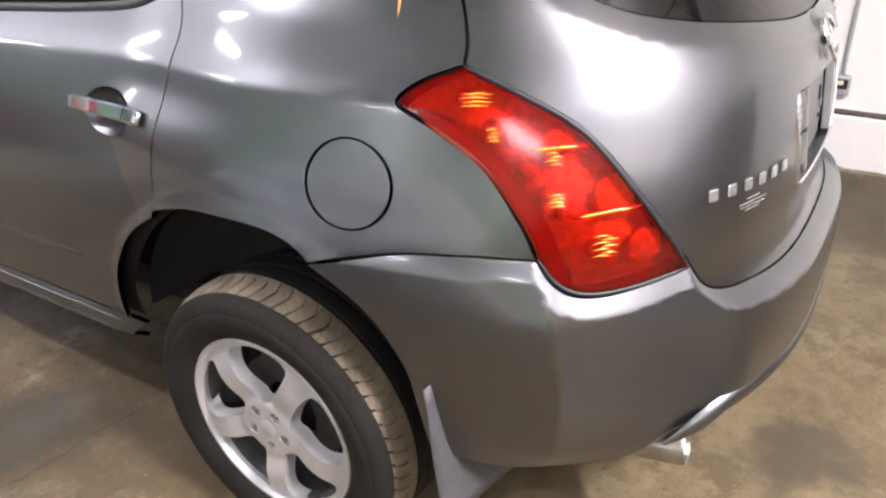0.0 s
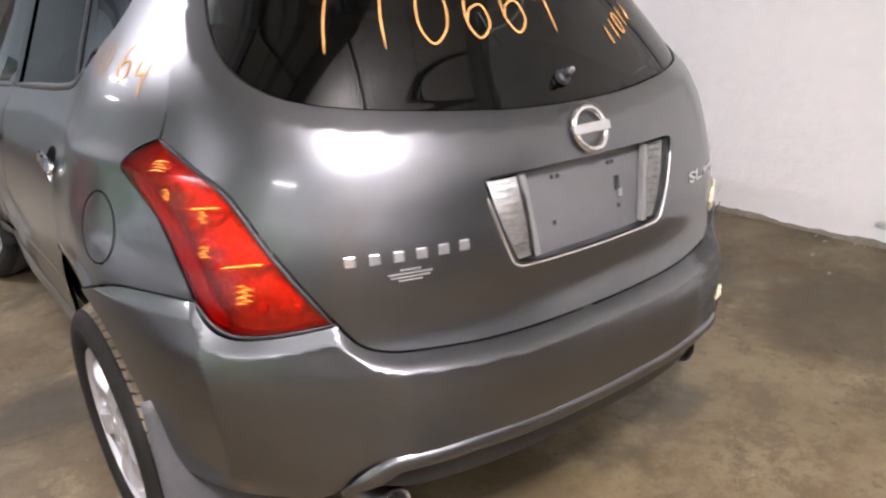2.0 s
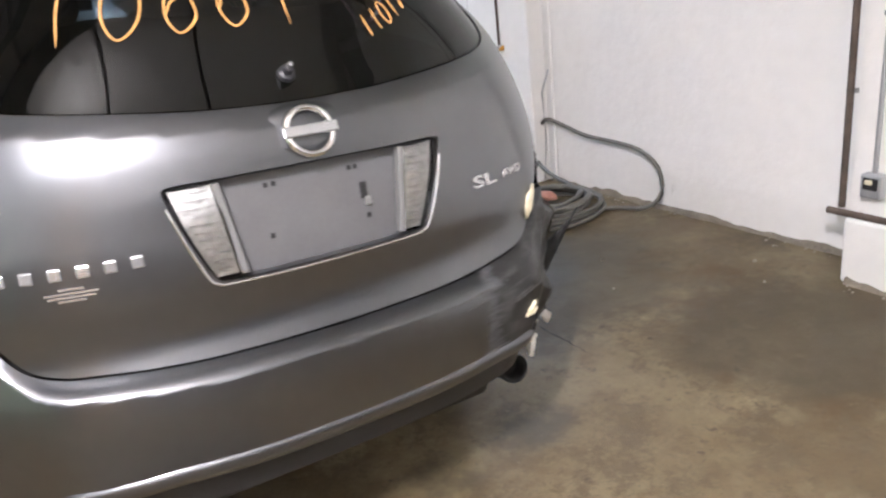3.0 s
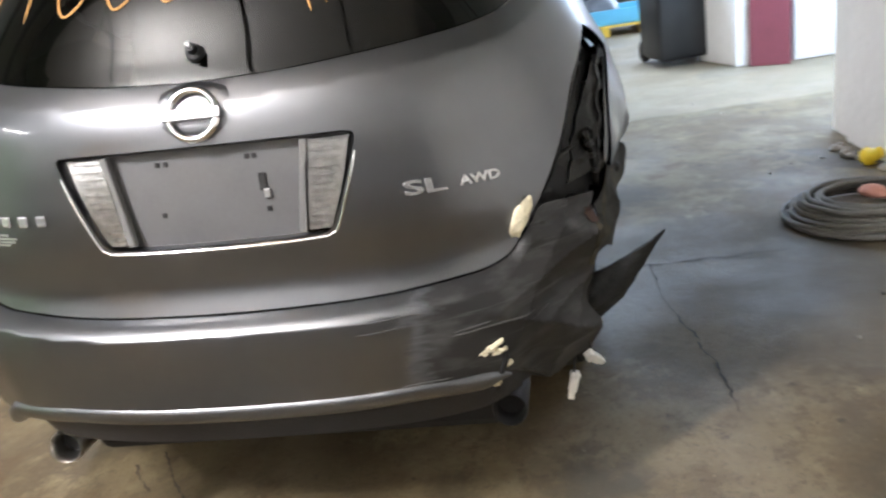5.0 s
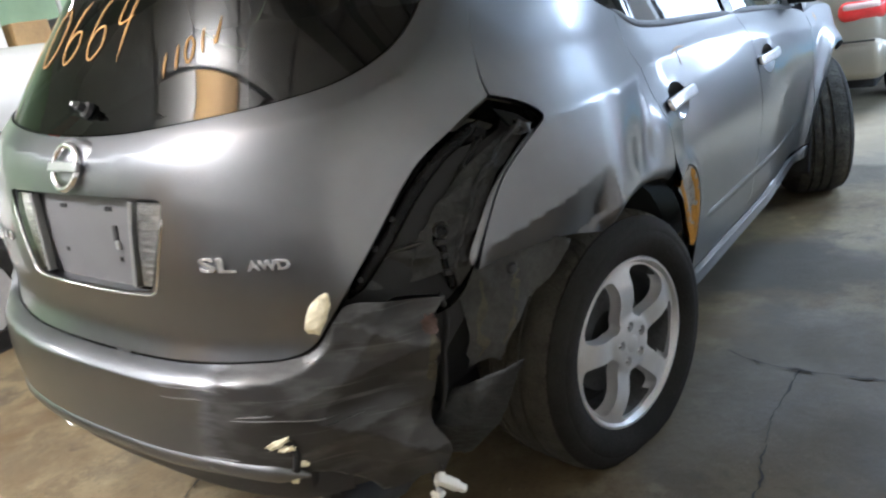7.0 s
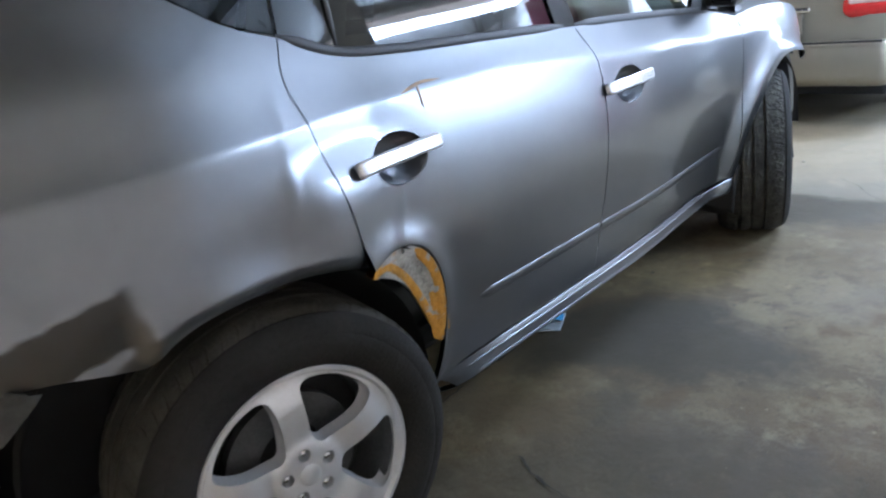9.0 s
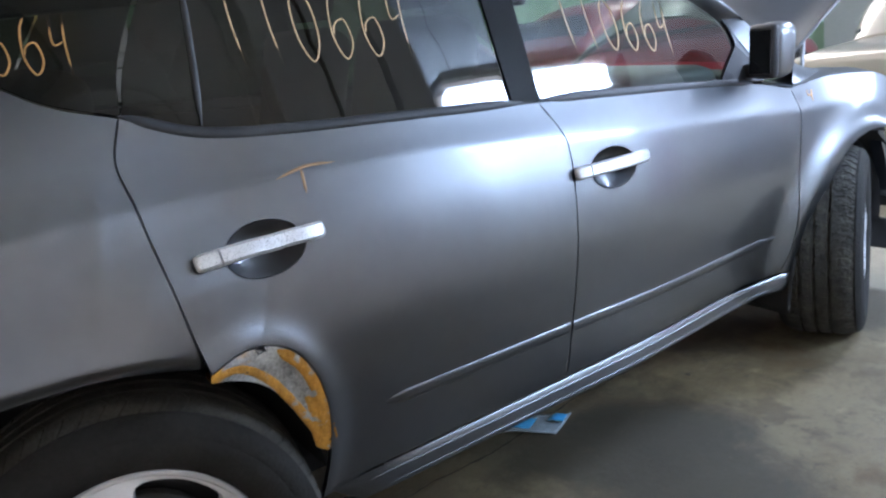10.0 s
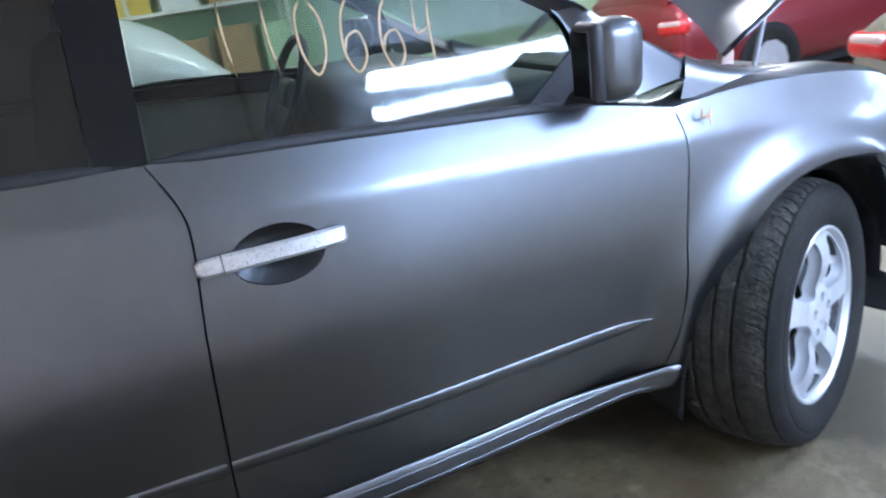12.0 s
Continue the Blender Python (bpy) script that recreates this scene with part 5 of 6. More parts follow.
part("bonnet_hinge", box_bm(.02, .045, .075, .006, (.56, 2.83, .985)), mat("primer_pink_steel", (0.50, 0.36, 0.30), 0.6, 0.1, 0.2, 30), car, "small pinkish bonnet hinge")
for side in (-1, 1):
    verts, faces = [], []
    for i in range(11):
        k = i / 10
        foot, head = Vector((.800 - .02 * k, 2.48 + .36 * k, .975 - .030 * k)), Vector((.715 - .03 * k, 2.56 + .30 * k, 1.062 - .075 * k - .02 * math.sin(math.pi * k)))
        for j in range(7):
            w = j / 6
            p = foot.lerp(head, w) + Vector((.012, 0, .016)) * math.sin(math.pi * w)
            verts.append((side * p.x, p.y, p.z))
        verts.append((side * (head.x - .01), head.y, head.z - .05))
    faces = [(8 * i + j, 8 * i + j + 1, 8 * i + j + 9, 8 * i + j + 8) for i in range(10) for j in range(7)]
    link_mesh("fender_shoulder", verts, faces, PAINT, car)
for s in (-1, 1):
    run = np.linspace(3.21, 4.03, 24)
    edge = np.interp(run, [3.2, 3.347, 3.6, 3.88, 4.03], [1.0, .966, .976, .956, .922])
    p, n = place(run * s, edge, -.001)
    verts = [tuple(q + np.array((-s * d, 0, h))) for q in p for d, h in ((0, 0), (.03, .012), (.09, .020), (.145, .014), (.15, -.03))]
    faces = [(5 * i + k, 5 * i + k + 1, 5 * i + k + 6, 5 * i + k + 5) for i in range(len(run) - 1) for k in range(4)]
    link_mesh("fender_top", verts, faces, PAINT, car)
part("cowl", box_bm(1.30, .22, .06, .02, (0, 2.74, .955)), BLACK, car)
part("engine_block", box_bm(1.25, .75, .50, .06, (0, 3.05, .62)), UNDER, car)
for x, y, z, a, b, c in ((.30, 3.0, .88, .35, .45, .06), (-.25, 2.95, .88, .45, .40, .07), (.52, 3.15, .87, .16, .22, .08), (.57, 2.80, .90, .12, .14, .05)):
    part("engine_cover", box_bm(a, b, c, .02, (x, y, z)), BLACK, car)
for s in (-1, 1):
    arc = spline([(2.83, .71), (2.95, .70), (3.05, .64), (3.14, .54), (3.19, .42), (3.20, .30)], 6)
    verts, faces = [], []
    for i, (y, z) in enumerate(arc):
        for k in range(7):
            ruck = .010 * noise.noise(Vector((y * 14, z * 14, k * 1.7)))
            verts.append((s * (.58 + .035 * k), y + ruck + .012 * math.sin(k), z + ruck))
    faces = [(7 * i + k, 7 * i + k + 1, 7 * i + k + 8, 7 * i + k + 7) for i in range(len(arc) - 1) for k in range(6)]
    link_mesh("fender_liner", verts, faces, BLACK, car, "black rucked front wheel liner")
    sheet("front_flap", ((s * .66, 3.15, .34), (s * .80, 3.24, .31), (s * .80, 3.32, .15), (s * .66, 3.14, .20)), BLACK, car, "black plastic flap hanging from the liner", .008)
    edge = spline([(3.10, .80), (3.15, .72), (3.21, .63), (3.25, .55), (3.27, .44), (3.265, .40)], 5)
    bm = bmesh.new()
    rows = []
    for i, (y, z) in enumerate(edge):
        w = .022 * math.sin(math.pi * (.12 + .80 * i / (len(edge) - 1)))
        rows.append([bm.verts.new((s * (.785 + dx), y + dy, z)) for dx, dy in ((-.05, -w), (0, -w), (.010, 0), (0, w), (-.05, w))])
    for one, two in zip(rows, rows[1:]):
        for k in range(4):
            bm.faces.new((one[k], one[k + 1], two[k + 1], two[k]))
    part("bumper_end", bm, PAINT, car, "broken grey end of the front bumper", smooth=50)
    part("headlamp_shell", box_bm(.18, .22, .16, .05, (s * .62, 3.14, .80)), BLACK, car)
    sheet("mud_flap", ((s * .86, 2.43, .36), (s * .70, 2.43, .36), (s * .70, 2.40, .16), (s * .86, 2.40, .15)), UNDER, car, "", .004)
part("front_beam", box_bm(1.3, .08, .14, .02, (0, 3.50, .50)), DARKMETAL, car)

# cabin
card_poly = outline([(1.50, .55), (3.20, .50)], [(3.20, .50), (3.22, .98)], [(3.22, .98), (2.2, 1.07), (1.30, 1.13)], [(1.30, 1.13), (1.32, .75), (1.50, .55)])
for s in (-1, 1):
    panel("door_lining", card_poly, SEAT, car, side=s, off=-.075, step=.06, deep=.01)
part("dashboard", box_bm(1.30, .42, .22, .07, (0, 2.10, .96), 3), GREYPLASTIC, car, smooth=50)
wheel_ring = lathe_bm([(.178, -.012), (.190, -.016), (.200, 0), (.190, .016), (.178, .012)], 32, "Y", True)
steer = part("steering_wheel", wheel_ring, BLACK, car, smooth=50, m=pose(-.36, 1.78, 1.02, -25))
part("wheel_boss", box_bm(.16, .03, .10, .02), BLACK, steer)
for s in (-1, 1):
    part("seat_cushion", box_bm(.50, .50, .20, .06, (s * .36, 1.35, .68), 3), SEAT, car, smooth=60)
    back = part("seat_back", box_bm(.48, .16, .62, .06, (0, 0, .31), 3), SEAT, car, smooth=60, m=pose(s * .36, 1.08, .72, -14))
    part("headrest", box_bm(.27, .10, .18, .045, (0, 0, .74), 3), SEAT, back, smooth=60)
part("rear_seat", box_bm(1.20, .16, .60, .06, (0, 0, .30), 3), SEAT, car, smooth=60, m=pose(0, .05, .72, -16))
part("rear_cushion", box_bm(1.20, .45, .18, .06, (0, .35, .70), 3), SEAT, car, smooth=60)
for s in (-1, 0, 1):
    part("headrest", box_bm(.24, .09, .15, .04, (s * .38, -.13, 1.37), 3), SEAT, car, smooth=60)
part("load_floor", box_bm(1.2, .75, .04, .01, (0, -.42, .80)), BLACK, car)
part("rear_view_mirror", box_bm(.22, .03, .06, .012, (0, 1.88, 1.36)), BLACK, car)
part("headliner", box_bm(1.05, 2.1, .02, .005, (0, .75, 1.475)), SEAT, car)

# numbers drawn on the glass with a paint marker
STROKES = {
    "1": [[(.5, 1), (.45, .5), (.55, 0)]],
    "0": [[(.5, 1), (.1, .75), (.05, .3), (.4, 0), (.85, .25), (.9, .7), (.5, 1)]],
    "6": [[(.75, 1), (.3, .75), (.1, .3), (.4, 0), (.85, .2), (.75, .5), (.3, .45), (.12, .25)]],
    "4": [[(.25, 1), (.1, .5), (.85, .6)], [(.85, 1), (.6, .5), (.5, -.1)]],
    "/": [[(.9, 1.1), (.45, .1), (.25, .4)]],
}


def scrawl(text, u, z, du, size, slope, material, parent, label, side=1, width=.009, back=1, off=.001):
    """Hand-drawn strokes; back: -1 where the row runs from right to left along the skin."""
    at = u
    for ch in text:
        for stroke in STROKES[ch]:
            pts = np.array([(at + back * du * .72 * x, z + slope * abs(at - u) + size * y) for x, y in stroke])
            pts = spline(pts, 6)
            strip("marker_stroke", pts, width, .0012, material, parent, side, off, label)
        at += back * du


glass_pane = next(o for o in car.children if o.name.startswith("rear_window"))
scrawl("110664", -.45, 1.262, .092, .135, .04, CHALK, glass_pane, "orange marker stroke", width=.0055)
scrawl("1101/", .175, 1.225, .026, .05, .5, CHALK, glass_pane, "", width=.005)
doors = [o for o in car.children if o.name.startswith(("rear_door", "front_door"))]
for o in doors:
    s = 1 if np.mean([v.co.x for v in o.data.vertices]) > 0 else -1
    if s < 0:
        continue
    pane = next(c for c in o.children if c.name.startswith("door_glass"))
    if o.name.startswith("rear"):
        scrawl("110664", 1.42, 1.262, .082, .17, -.04, PALECHALK, pane, "pale orange marker stroke", s, .0065, off=-.005)
    else:
        scrawl("110664", 2.36, 1.20, .082, .15, -.12, PALECHALK, pane, "pale orange marker stroke", s, .0065, off=-.005)
quarter_pane = next(o for o in car.children if o.name.startswith("side_window") and np.mean([v.co.x for v in o.data.vertices]) > 0)
scrawl("664", .985, 1.30, .055, .11, -.1, CHALK, quarter_pane, "orange marker stroke", 1, .006, off=-.003)
scrawl("64", -.81, 1.205, .066, .085, -.35, CHALK, quarter_left, "orange marker stroke", 1, .007, off=.003)
scrawl("110", -.985, 1.21, .048, .075, 0, FAINTCHALK, quarter_left, "faint orange marker stroke", 1, .006, off=.003)
rear_right = next(o for o in doors if o.name.startswith("rear") and np.mean([v.co.x for v in o.data.vertices]) > 0)
for pts in ([(1.43, 1.035), (1.50, 1.048), (1.57, 1.045)], [(1.49, 1.048), (1.488, 1.02), (1.486, .995)]):
    strip("marker_stroke", spline(pts, 6), .007, .001, FAINTCHALK, rear_right, 1, .003, "faint orange marker stroke")
scrawl("4", 3.40, .905, .06, .04, 0, CHALK, next(o for o in car.children if o.name.startswith("fender")), "orange marker cross", 1, .006, off=.02)

# dark valance under the bumper's lip
us = np.linspace(-.40, .40, 41)
low = np.concatenate([np.stack([us, lip_height(np.abs(us)) - .030], 1), np.stack([us[::-1], np.full(41, .329)], 1)])
panel("valance", low, BLACK, rear_bumper, "dark grey lower valance", off=.003, deep=.004, relief=bumper_form)

# long scrapes on the torn end of the bumper
rng = random.Random(11)
for k in range(7):
    u0 = rng.uniform(.15, .44)
    z0 = rng.choice([rng.uniform(.515, .60), rng.uniform(.515, .60), rng.uniform(.44, .70)])
    n_ = rng.uniform(.04, .14)
    us = np.linspace(u0, min(u0 + n_, .50), 24)
    zs = z0 + rng.uniform(-.06, .10) * (us - u0) + .002 * np.sin(us * 60)
    strip("scrape", np.stack([us, zs], 1), rng.uniform(.0016, .0035), .0015, SCRATCH, rear_bumper, 1, .0025, "", bumper_form)

# ---- the workshop ----
def floor_surface():
    """Worn concrete: brown patches, pale scuffs, dark oil stains, fine grit, some floor darkened."""
    m = bpy.data.materials.new("stained_concrete")
    m.use_nodes = True
    n, link = m.node_tree.nodes, m.node_tree.links.new
    p, tc = n["Principled BSDF"], n.new("ShaderNodeTexCoord")

    def tex(scale, detail=6, rough=0.55, shift=0.0):
        t, mp = n.new("ShaderNodeTexNoise"), n.new("ShaderNodeMapping")
        mp.inputs["Location"].default_value = (shift, shift * 1.7, 0)
        link(tc.outputs["Object"], mp.inputs[0])
        link(mp.outputs[0], t.inputs["Vector"])
        t.inputs["Scale"].default_value, t.inputs["Detail"].default_value, t.inputs["Roughness"].default_value = scale, detail, rough
        return t.outputs["Fac"]

    def cut(v, a, b):
        r = n.new("ShaderNodeMapRange")
        r.interpolation_type = "SMOOTHSTEP"
        r.inputs["From Min"].default_value, r.inputs["From Max"].default_value = a, b
        link(v, r.inputs["Value"])
        return r.outputs[0]

    def mix(f, a, b):
        x = n.new("ShaderNodeMix")
        x.data_type = "RGBA"
        link(f, x.inputs[0])
        for k, v in ((6, a), (7, b)):
            if isinstance(v, tuple):
                x.inputs[k].default_value = (*v, 1)
            else:
                link(v, x.inputs[k])
        return x.outputs[2]
    base = mix(cut(tex(.9), .38, .62), (0.096, 0.077, 0.043), (0.156, 0.135, 0.086))
    base = mix(cut(tex(14, 8, .7), .3, .7), base, mix(cut(tex(3.1, 5, .6, 3), .42, .58), (0.099, 0.080, 0.047), (0.171, 0.153, 0.102)))
    brown = cut(tex(1.7, 6, .65, 31), .56, .66)
    base = mix(brown, base, (0.088, 0.064, 0.030))
    pale = cut(tex(2.3, 9, .72, 7), .58, .70)
    base = mix(pale, base, (0.235, 0.212, 0.147))
    grime = cut(tex(5.5, 9, .75, 51), .50, .62)
    base = mix(grime, base, (0.092, 0.077, 0.047))
    flecks = cut(tex(30, 4, .6, 17), .66, .74)
    base = mix(flecks, base, (0.218, 0.201, 0.141))
    oil = cut(tex(1.15, 7, .6, 13), .56, .64)
    base = mix(oil, base, (0.064, 0.058, 0.040))
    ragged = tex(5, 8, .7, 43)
    # first patch: unseen floor painted dark, for a darker reflection in the bumper
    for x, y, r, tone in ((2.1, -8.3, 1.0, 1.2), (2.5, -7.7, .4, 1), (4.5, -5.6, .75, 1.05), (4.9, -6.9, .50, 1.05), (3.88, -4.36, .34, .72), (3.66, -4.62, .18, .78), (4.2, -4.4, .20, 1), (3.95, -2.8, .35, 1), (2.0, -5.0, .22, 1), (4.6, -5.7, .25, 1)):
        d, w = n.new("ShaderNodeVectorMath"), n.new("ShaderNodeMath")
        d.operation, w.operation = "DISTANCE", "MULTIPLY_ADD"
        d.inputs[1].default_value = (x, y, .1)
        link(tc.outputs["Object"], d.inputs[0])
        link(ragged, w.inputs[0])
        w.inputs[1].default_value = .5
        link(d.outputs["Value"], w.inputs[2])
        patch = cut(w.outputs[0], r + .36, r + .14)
        # tones over 1 blend in at .7 and only take the floor darker
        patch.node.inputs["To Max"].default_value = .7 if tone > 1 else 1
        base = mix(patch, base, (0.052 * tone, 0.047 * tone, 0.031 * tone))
    spots = cut(tex(9, 5, .6, 21), .65, .73)
    base = mix(spots, base, (0.052, 0.045, 0.031))
    grit = cut(tex(75, 4, .7, 61), .52, .70)
    grit.node.inputs["To Max"].default_value = .55
    base = mix(grit, base, (0.050, 0.042, 0.028))
    dust = cut(tex(120, 3, .6, 83), .64, .74)
    dust.node.inputs["To Max"].default_value = .6
    base = mix(dust, base, (0.26, 0.235, 0.17))
    apart, edge = n.new("ShaderNodeSeparateXYZ"), n.new("ShaderNodeMath")
    link(tc.outputs["Object"], apart.inputs[0])
    edge.operation = "MULTIPLY_ADD"
    edge.inputs[1].default_value = .12
    link(ragged, edge.inputs[0])
    link(apart.outputs[1], edge.inputs[2])
    far = cut(edge.outputs[0], -2.68, -2.60)
    far.node.inputs["To Max"].default_value = .52
    base = mix(far, base, (0.27, 0.265, 0.235))
    worn = n.new("ShaderNodeVectorMath")
    worn.operation = "MULTIPLY"
    worn.inputs[1].default_value = (.97, .85, .69)
    link(base, worn.inputs[0])
    link(worn.outputs[0], p.inputs["Base Color"])
    r = n.new("ShaderNodeMapRange")
    r.inputs["To Min"].default_value, r.inputs["To Max"].default_value = .76, .50
    link(cut(tex(1.6, 6, .6, 5), .35, .7), r.inputs["Value"])
    link(r.outputs[0], p.inputs["Roughness"])
    b = n.new("ShaderNodeBump")
    b.inputs["Strength"].default_value, b.inputs["Distance"].default_value = .55, .006
    link(tex(38, 8, .7), b.inputs["Height"])
    link(b.outputs[0], p.inputs["Normal"])
    return m


def wall_surface():
    """White paint over rough plaster with grey scuffs and flaked spots."""
    m = mat("white_plaster", (0.80, 0.79, 0.765), 0.6, 0, 0.05, 1.4, 0.5, 18)
    n, link = m.node_tree.nodes, m.node_tree.links.new
    p, tc = n["Principled BSDF"], n["Texture Coordinate"]
    t, r, x, mp = n.new("ShaderNodeTexNoise"), n.new("ShaderNodeMapRange"), n.new("ShaderNodeMix"), n.new("ShaderNodeMapping")
    mp.inputs["Scale"].default_value = (2.5, 2.5, 1.0)
    link(tc.outputs["Object"], mp.inputs[0])
    link(mp.outputs[0], t.inputs["Vector"])
    t.inputs["Scale"].default_value, t.inputs["Detail"].default_value, t.inputs["Roughness"].default_value = 2.2, 9, .7
    r.inputs["From Min"].default_value, r.inputs["From Max"].default_value = .66, .78
    link(t.outputs["Fac"], r.inputs["Value"])
    x.data_type = "RGBA"
    link(r.outputs[0], x.inputs[0])
    link(p.inputs["Base Color"].links[0].from_socket, x.inputs[6])
    x.inputs[7].default_value = (.50, .48, .45, 1)
    link(x.outputs[2], p.inputs["Base Color"])
    return m


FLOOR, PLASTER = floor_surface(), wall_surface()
GREENWALL = mat("pale_green_paint", (0.42, 0.58, 0.36), 0.6, 0, 0.1, 1.0)
MAROON = mat("maroon_paint", (0.22, 0.055, 0.075), 0.45, 0, 0.12, 3.0)
DOORWHITE = mat("white_door_panel", (0.70, 0.68, 0.64), 0.5, 0, 0.06, 2.0)
BOARD = mat("brown_board", (0.36, 0.23, 0.10), 0.6, 0, 0.2, 3.0)
RUSTPIPE = mat("rusty_pipe", (0.10, 0.075, 0.06), 0.7, 0.3, 0.4, 20)
GALV = mat("galvanised_conduit", (0.45, 0.46, 0.48), 0.45, 0.6, 0.15, 20)


def slab(name, sx, sy, sz, at, material, label, bevel=0.0, kind="structure", rz=0, category=""):
    ob = part(name, box_bm(sx, sy, sz, bevel), material, None, m=pose(*at, 0, 0, rz))
    return tagged(ob, label, category or name.split("_")[0], kind=kind)


def rough_wall(name, length, height, thick, at, rz, label, rough=.006):
    """A plastered wall with an uneven face; it runs along x and its face looks to -y."""
    nx, nz = max(2, int(length / .06)), int(height / .08)
    verts, faces = [], []
    for i in range(nx + 1):
        for k in range(nz + 1):
            x, z = length * (i / nx - .5), height * k / nz
            v = Vector((x * 1.3 + at[0], at[1], z * 1.3))
            d = rough * (noise.noise(v * .9) + .5 * noise.noise(v * 3.1))
            edge = i in (0, nx)
            verts.append((x, 0 if edge else d, z))
    faces = [(i * (nz + 1) + k, (i + 1) * (nz + 1) + k, (i + 1) * (nz + 1) + k + 1, i * (nz + 1) + k + 1) for i in range(nx) for k in range(nz)]
    bm = bmesh.new()
    vs = [bm.verts.new(v) for v in verts]
    for f in faces:
        bm.faces.new([vs[i] for i in f])
    for f in bm.faces:
        f.smooth = True
    box_bm(length, thick - .02, height, 0, (0, thick / 2 + .012, height / 2), bm=bm)
    ob = part(name, bm, PLASTER, None, m=pose(*at, 0, 0, rz))
    return tagged(ob, label, "wall", kind="structure")


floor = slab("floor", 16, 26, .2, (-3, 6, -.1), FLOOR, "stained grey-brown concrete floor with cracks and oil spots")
slab("ceiling", 16, 26, .2, (-3, 6, 4.3), CEIL, "dull white workshop ceiling with steel beams")
rough_wall("wall_east", 2.9, 4.2, .3, (2.68, .70, 0), -90, "white painted rough plaster wall")
rough_wall("wall_pier", 4.1, 4.2, .5, (2.50, -2.75, 0), -90, "white painted masonry pier standing proud of the wall")
slab("wall_pier_side", .22, .05, 4.2, (2.62, -.715, 2.1), PLASTER, "white painted side of the masonry pier")
slab("wall_plinth", .10, 4.0, .285, (2.462, -2.73, .1425), PLASTER, "white painted low block plinth", .012)
slab("wall_pilaster", .16, .62, 4.2, (2.64, 1.76, 2.1), PLASTER, "white painted shallow pilaster", .01)
slab("wall_return", 1.3, .2, 4.2, (3.25, 2.24, 2.1), PLASTER, "white painted wall return")
slab("wall_recess", .3, 2.6, 4.2, (3.9, 3.6, 2.1), PLASTER, "white painted wall in the recess")
slab("wall_partition", 1.4, .14, 2.35, (3.4, 4.76, 1.175), PLASTER, "white painted partition wall", .01)
slab("wall_east_far", .3, 3.4, 4.2, (3.75, 6.5, 2.1), PLASTER, "white painted far side wall")
slab("wall_east_end", .3, 6.5, 4.2, (3.75, 15.2, 2.1), PLASTER, "white painted far side wall")
slab("wall_east_lintel", .3, 3.8, 1.2, (3.75, 10.1, 3.6), PLASTER, "white painted wall above the open gateway")
# unseen rear wall, white up here for the tailgate's reflection
slab("wall_south", 16, .3, 2.7, (-3, -5.0, 2.85), PLASTER, "white rear wall of the workshop, unseen, set for reflections")
# dark lower wall is added, unseen, so the bumper reflects something dark
slab("wall_south_dado", 16, .34, 1.5, (-3, -5.0, .75), mat("dark_reflection_band", (0.055, 0.053, 0.05), 0.6, 0, 0.3, 2.0, 0.3, 30), "dark lower part of the unseen rear wall, added to darken reflections")
slab("wall_west", .3, 26, 4.2, (-7.6, 6, 2.1), GREENWALL, "pale green painted far wall")
slab("wall_north", 16, .3, 4.2, (-3, 18, 2.1), PLASTER, "white painted end wall")

# maroon door leaf, white jamb and a pale door in the partition
slab("door_jamb", .16, .62, 2.6, (2.70, 5.05, 1.3), PLASTER, "white painted door jamb", .01, category="jamb", rz=18)
leaf = slab("door_1", .33, .07, 2.2, (2.97, 4.60, 1.1), MAROON, "maroon painted steel door leaf", .008, category="door", rz=-24)
pale = slab("door_2", .9, .05, 2.05, (3.62, 4.62, 1.03), DOORWHITE, "white painted flush door with a round knob", .008, category="door")
part("door_knob", lathe_bm([(.012, 0), (.012, .03), (.028, .045), (.030, .06), (.018, .075), (.001, .078)], 18, "Y"), STEEL, pale, m=pose(-.28, -.025, -.28, 180))

# white sheets with dark joints under the ceiling behind the car, one of them brown
bm = bmesh.new()
for r in range(3):
    for c in range(4):
        if (r, c) != (1, 1):
            box_bm(1.17, 1.0, .02, .004, (-2.4 + 1.22 * c, -4.05 + 1.05 * r, 4.08), bm=bm)
for r in range(4):
    for c in range(5):
        box_bm(.92, .92, .02, .004, (-2.2 + 1.0 * c, -.75 + 1.0 * r, 4.14), bm=bm)
tagged(part("ceiling_sheets", bm, DOORWHITE, None), "white ceiling sheets with dark open joints", "ceiling", kind="structure")
slab("ceiling_board", 1.17, 1.0, .02, (-1.18, -3.0, 4.08), BOARD, "brown board set among the ceiling sheets", .004, category="ceiling")
slab("wall_header", 9, .30, .30, (-1.5, -1.25, 4.0), STEEL, "dark steel beam in front of the ceiling sheets", .01, category="beam")
wooden = slab("door_3", 1.15, .08, 2.3, (-2.9, -4.80, 1.15), BOARD, "brown boarded wooden door", .01, category="door")
for k in range(5):
    part("plank", box_bm(.20, .03, 2.2, .006, (-.44 + .22 * k, .05, 0)), BOARD, wooden)
# ceiling beams
for y in (-.6, .4, 3.4, 6.6, 10, 14):
    slab("ceiling_beam", 16, .16, .28, (-3, y, 4.06), STEEL, "dark steel ceiling beam", .01, category="beam")

slab("door_4", .55, .08, 2.2, (.42, 17.80, 1.1), MAROON, "dark maroon door in the end wall", .008, category="door")

# gateway to the daylight at the far end
slab("backdrop", .1, 5.2, 4.0, (5.2, 10.1, 1.9), mat("overcast_daylight", (0.8, 0.85, 0.9), 0.9, emit=(0.75, 0.88, 1.0), strength=3.0), "bright overcast daylight outside the gateway", category="backdrop")
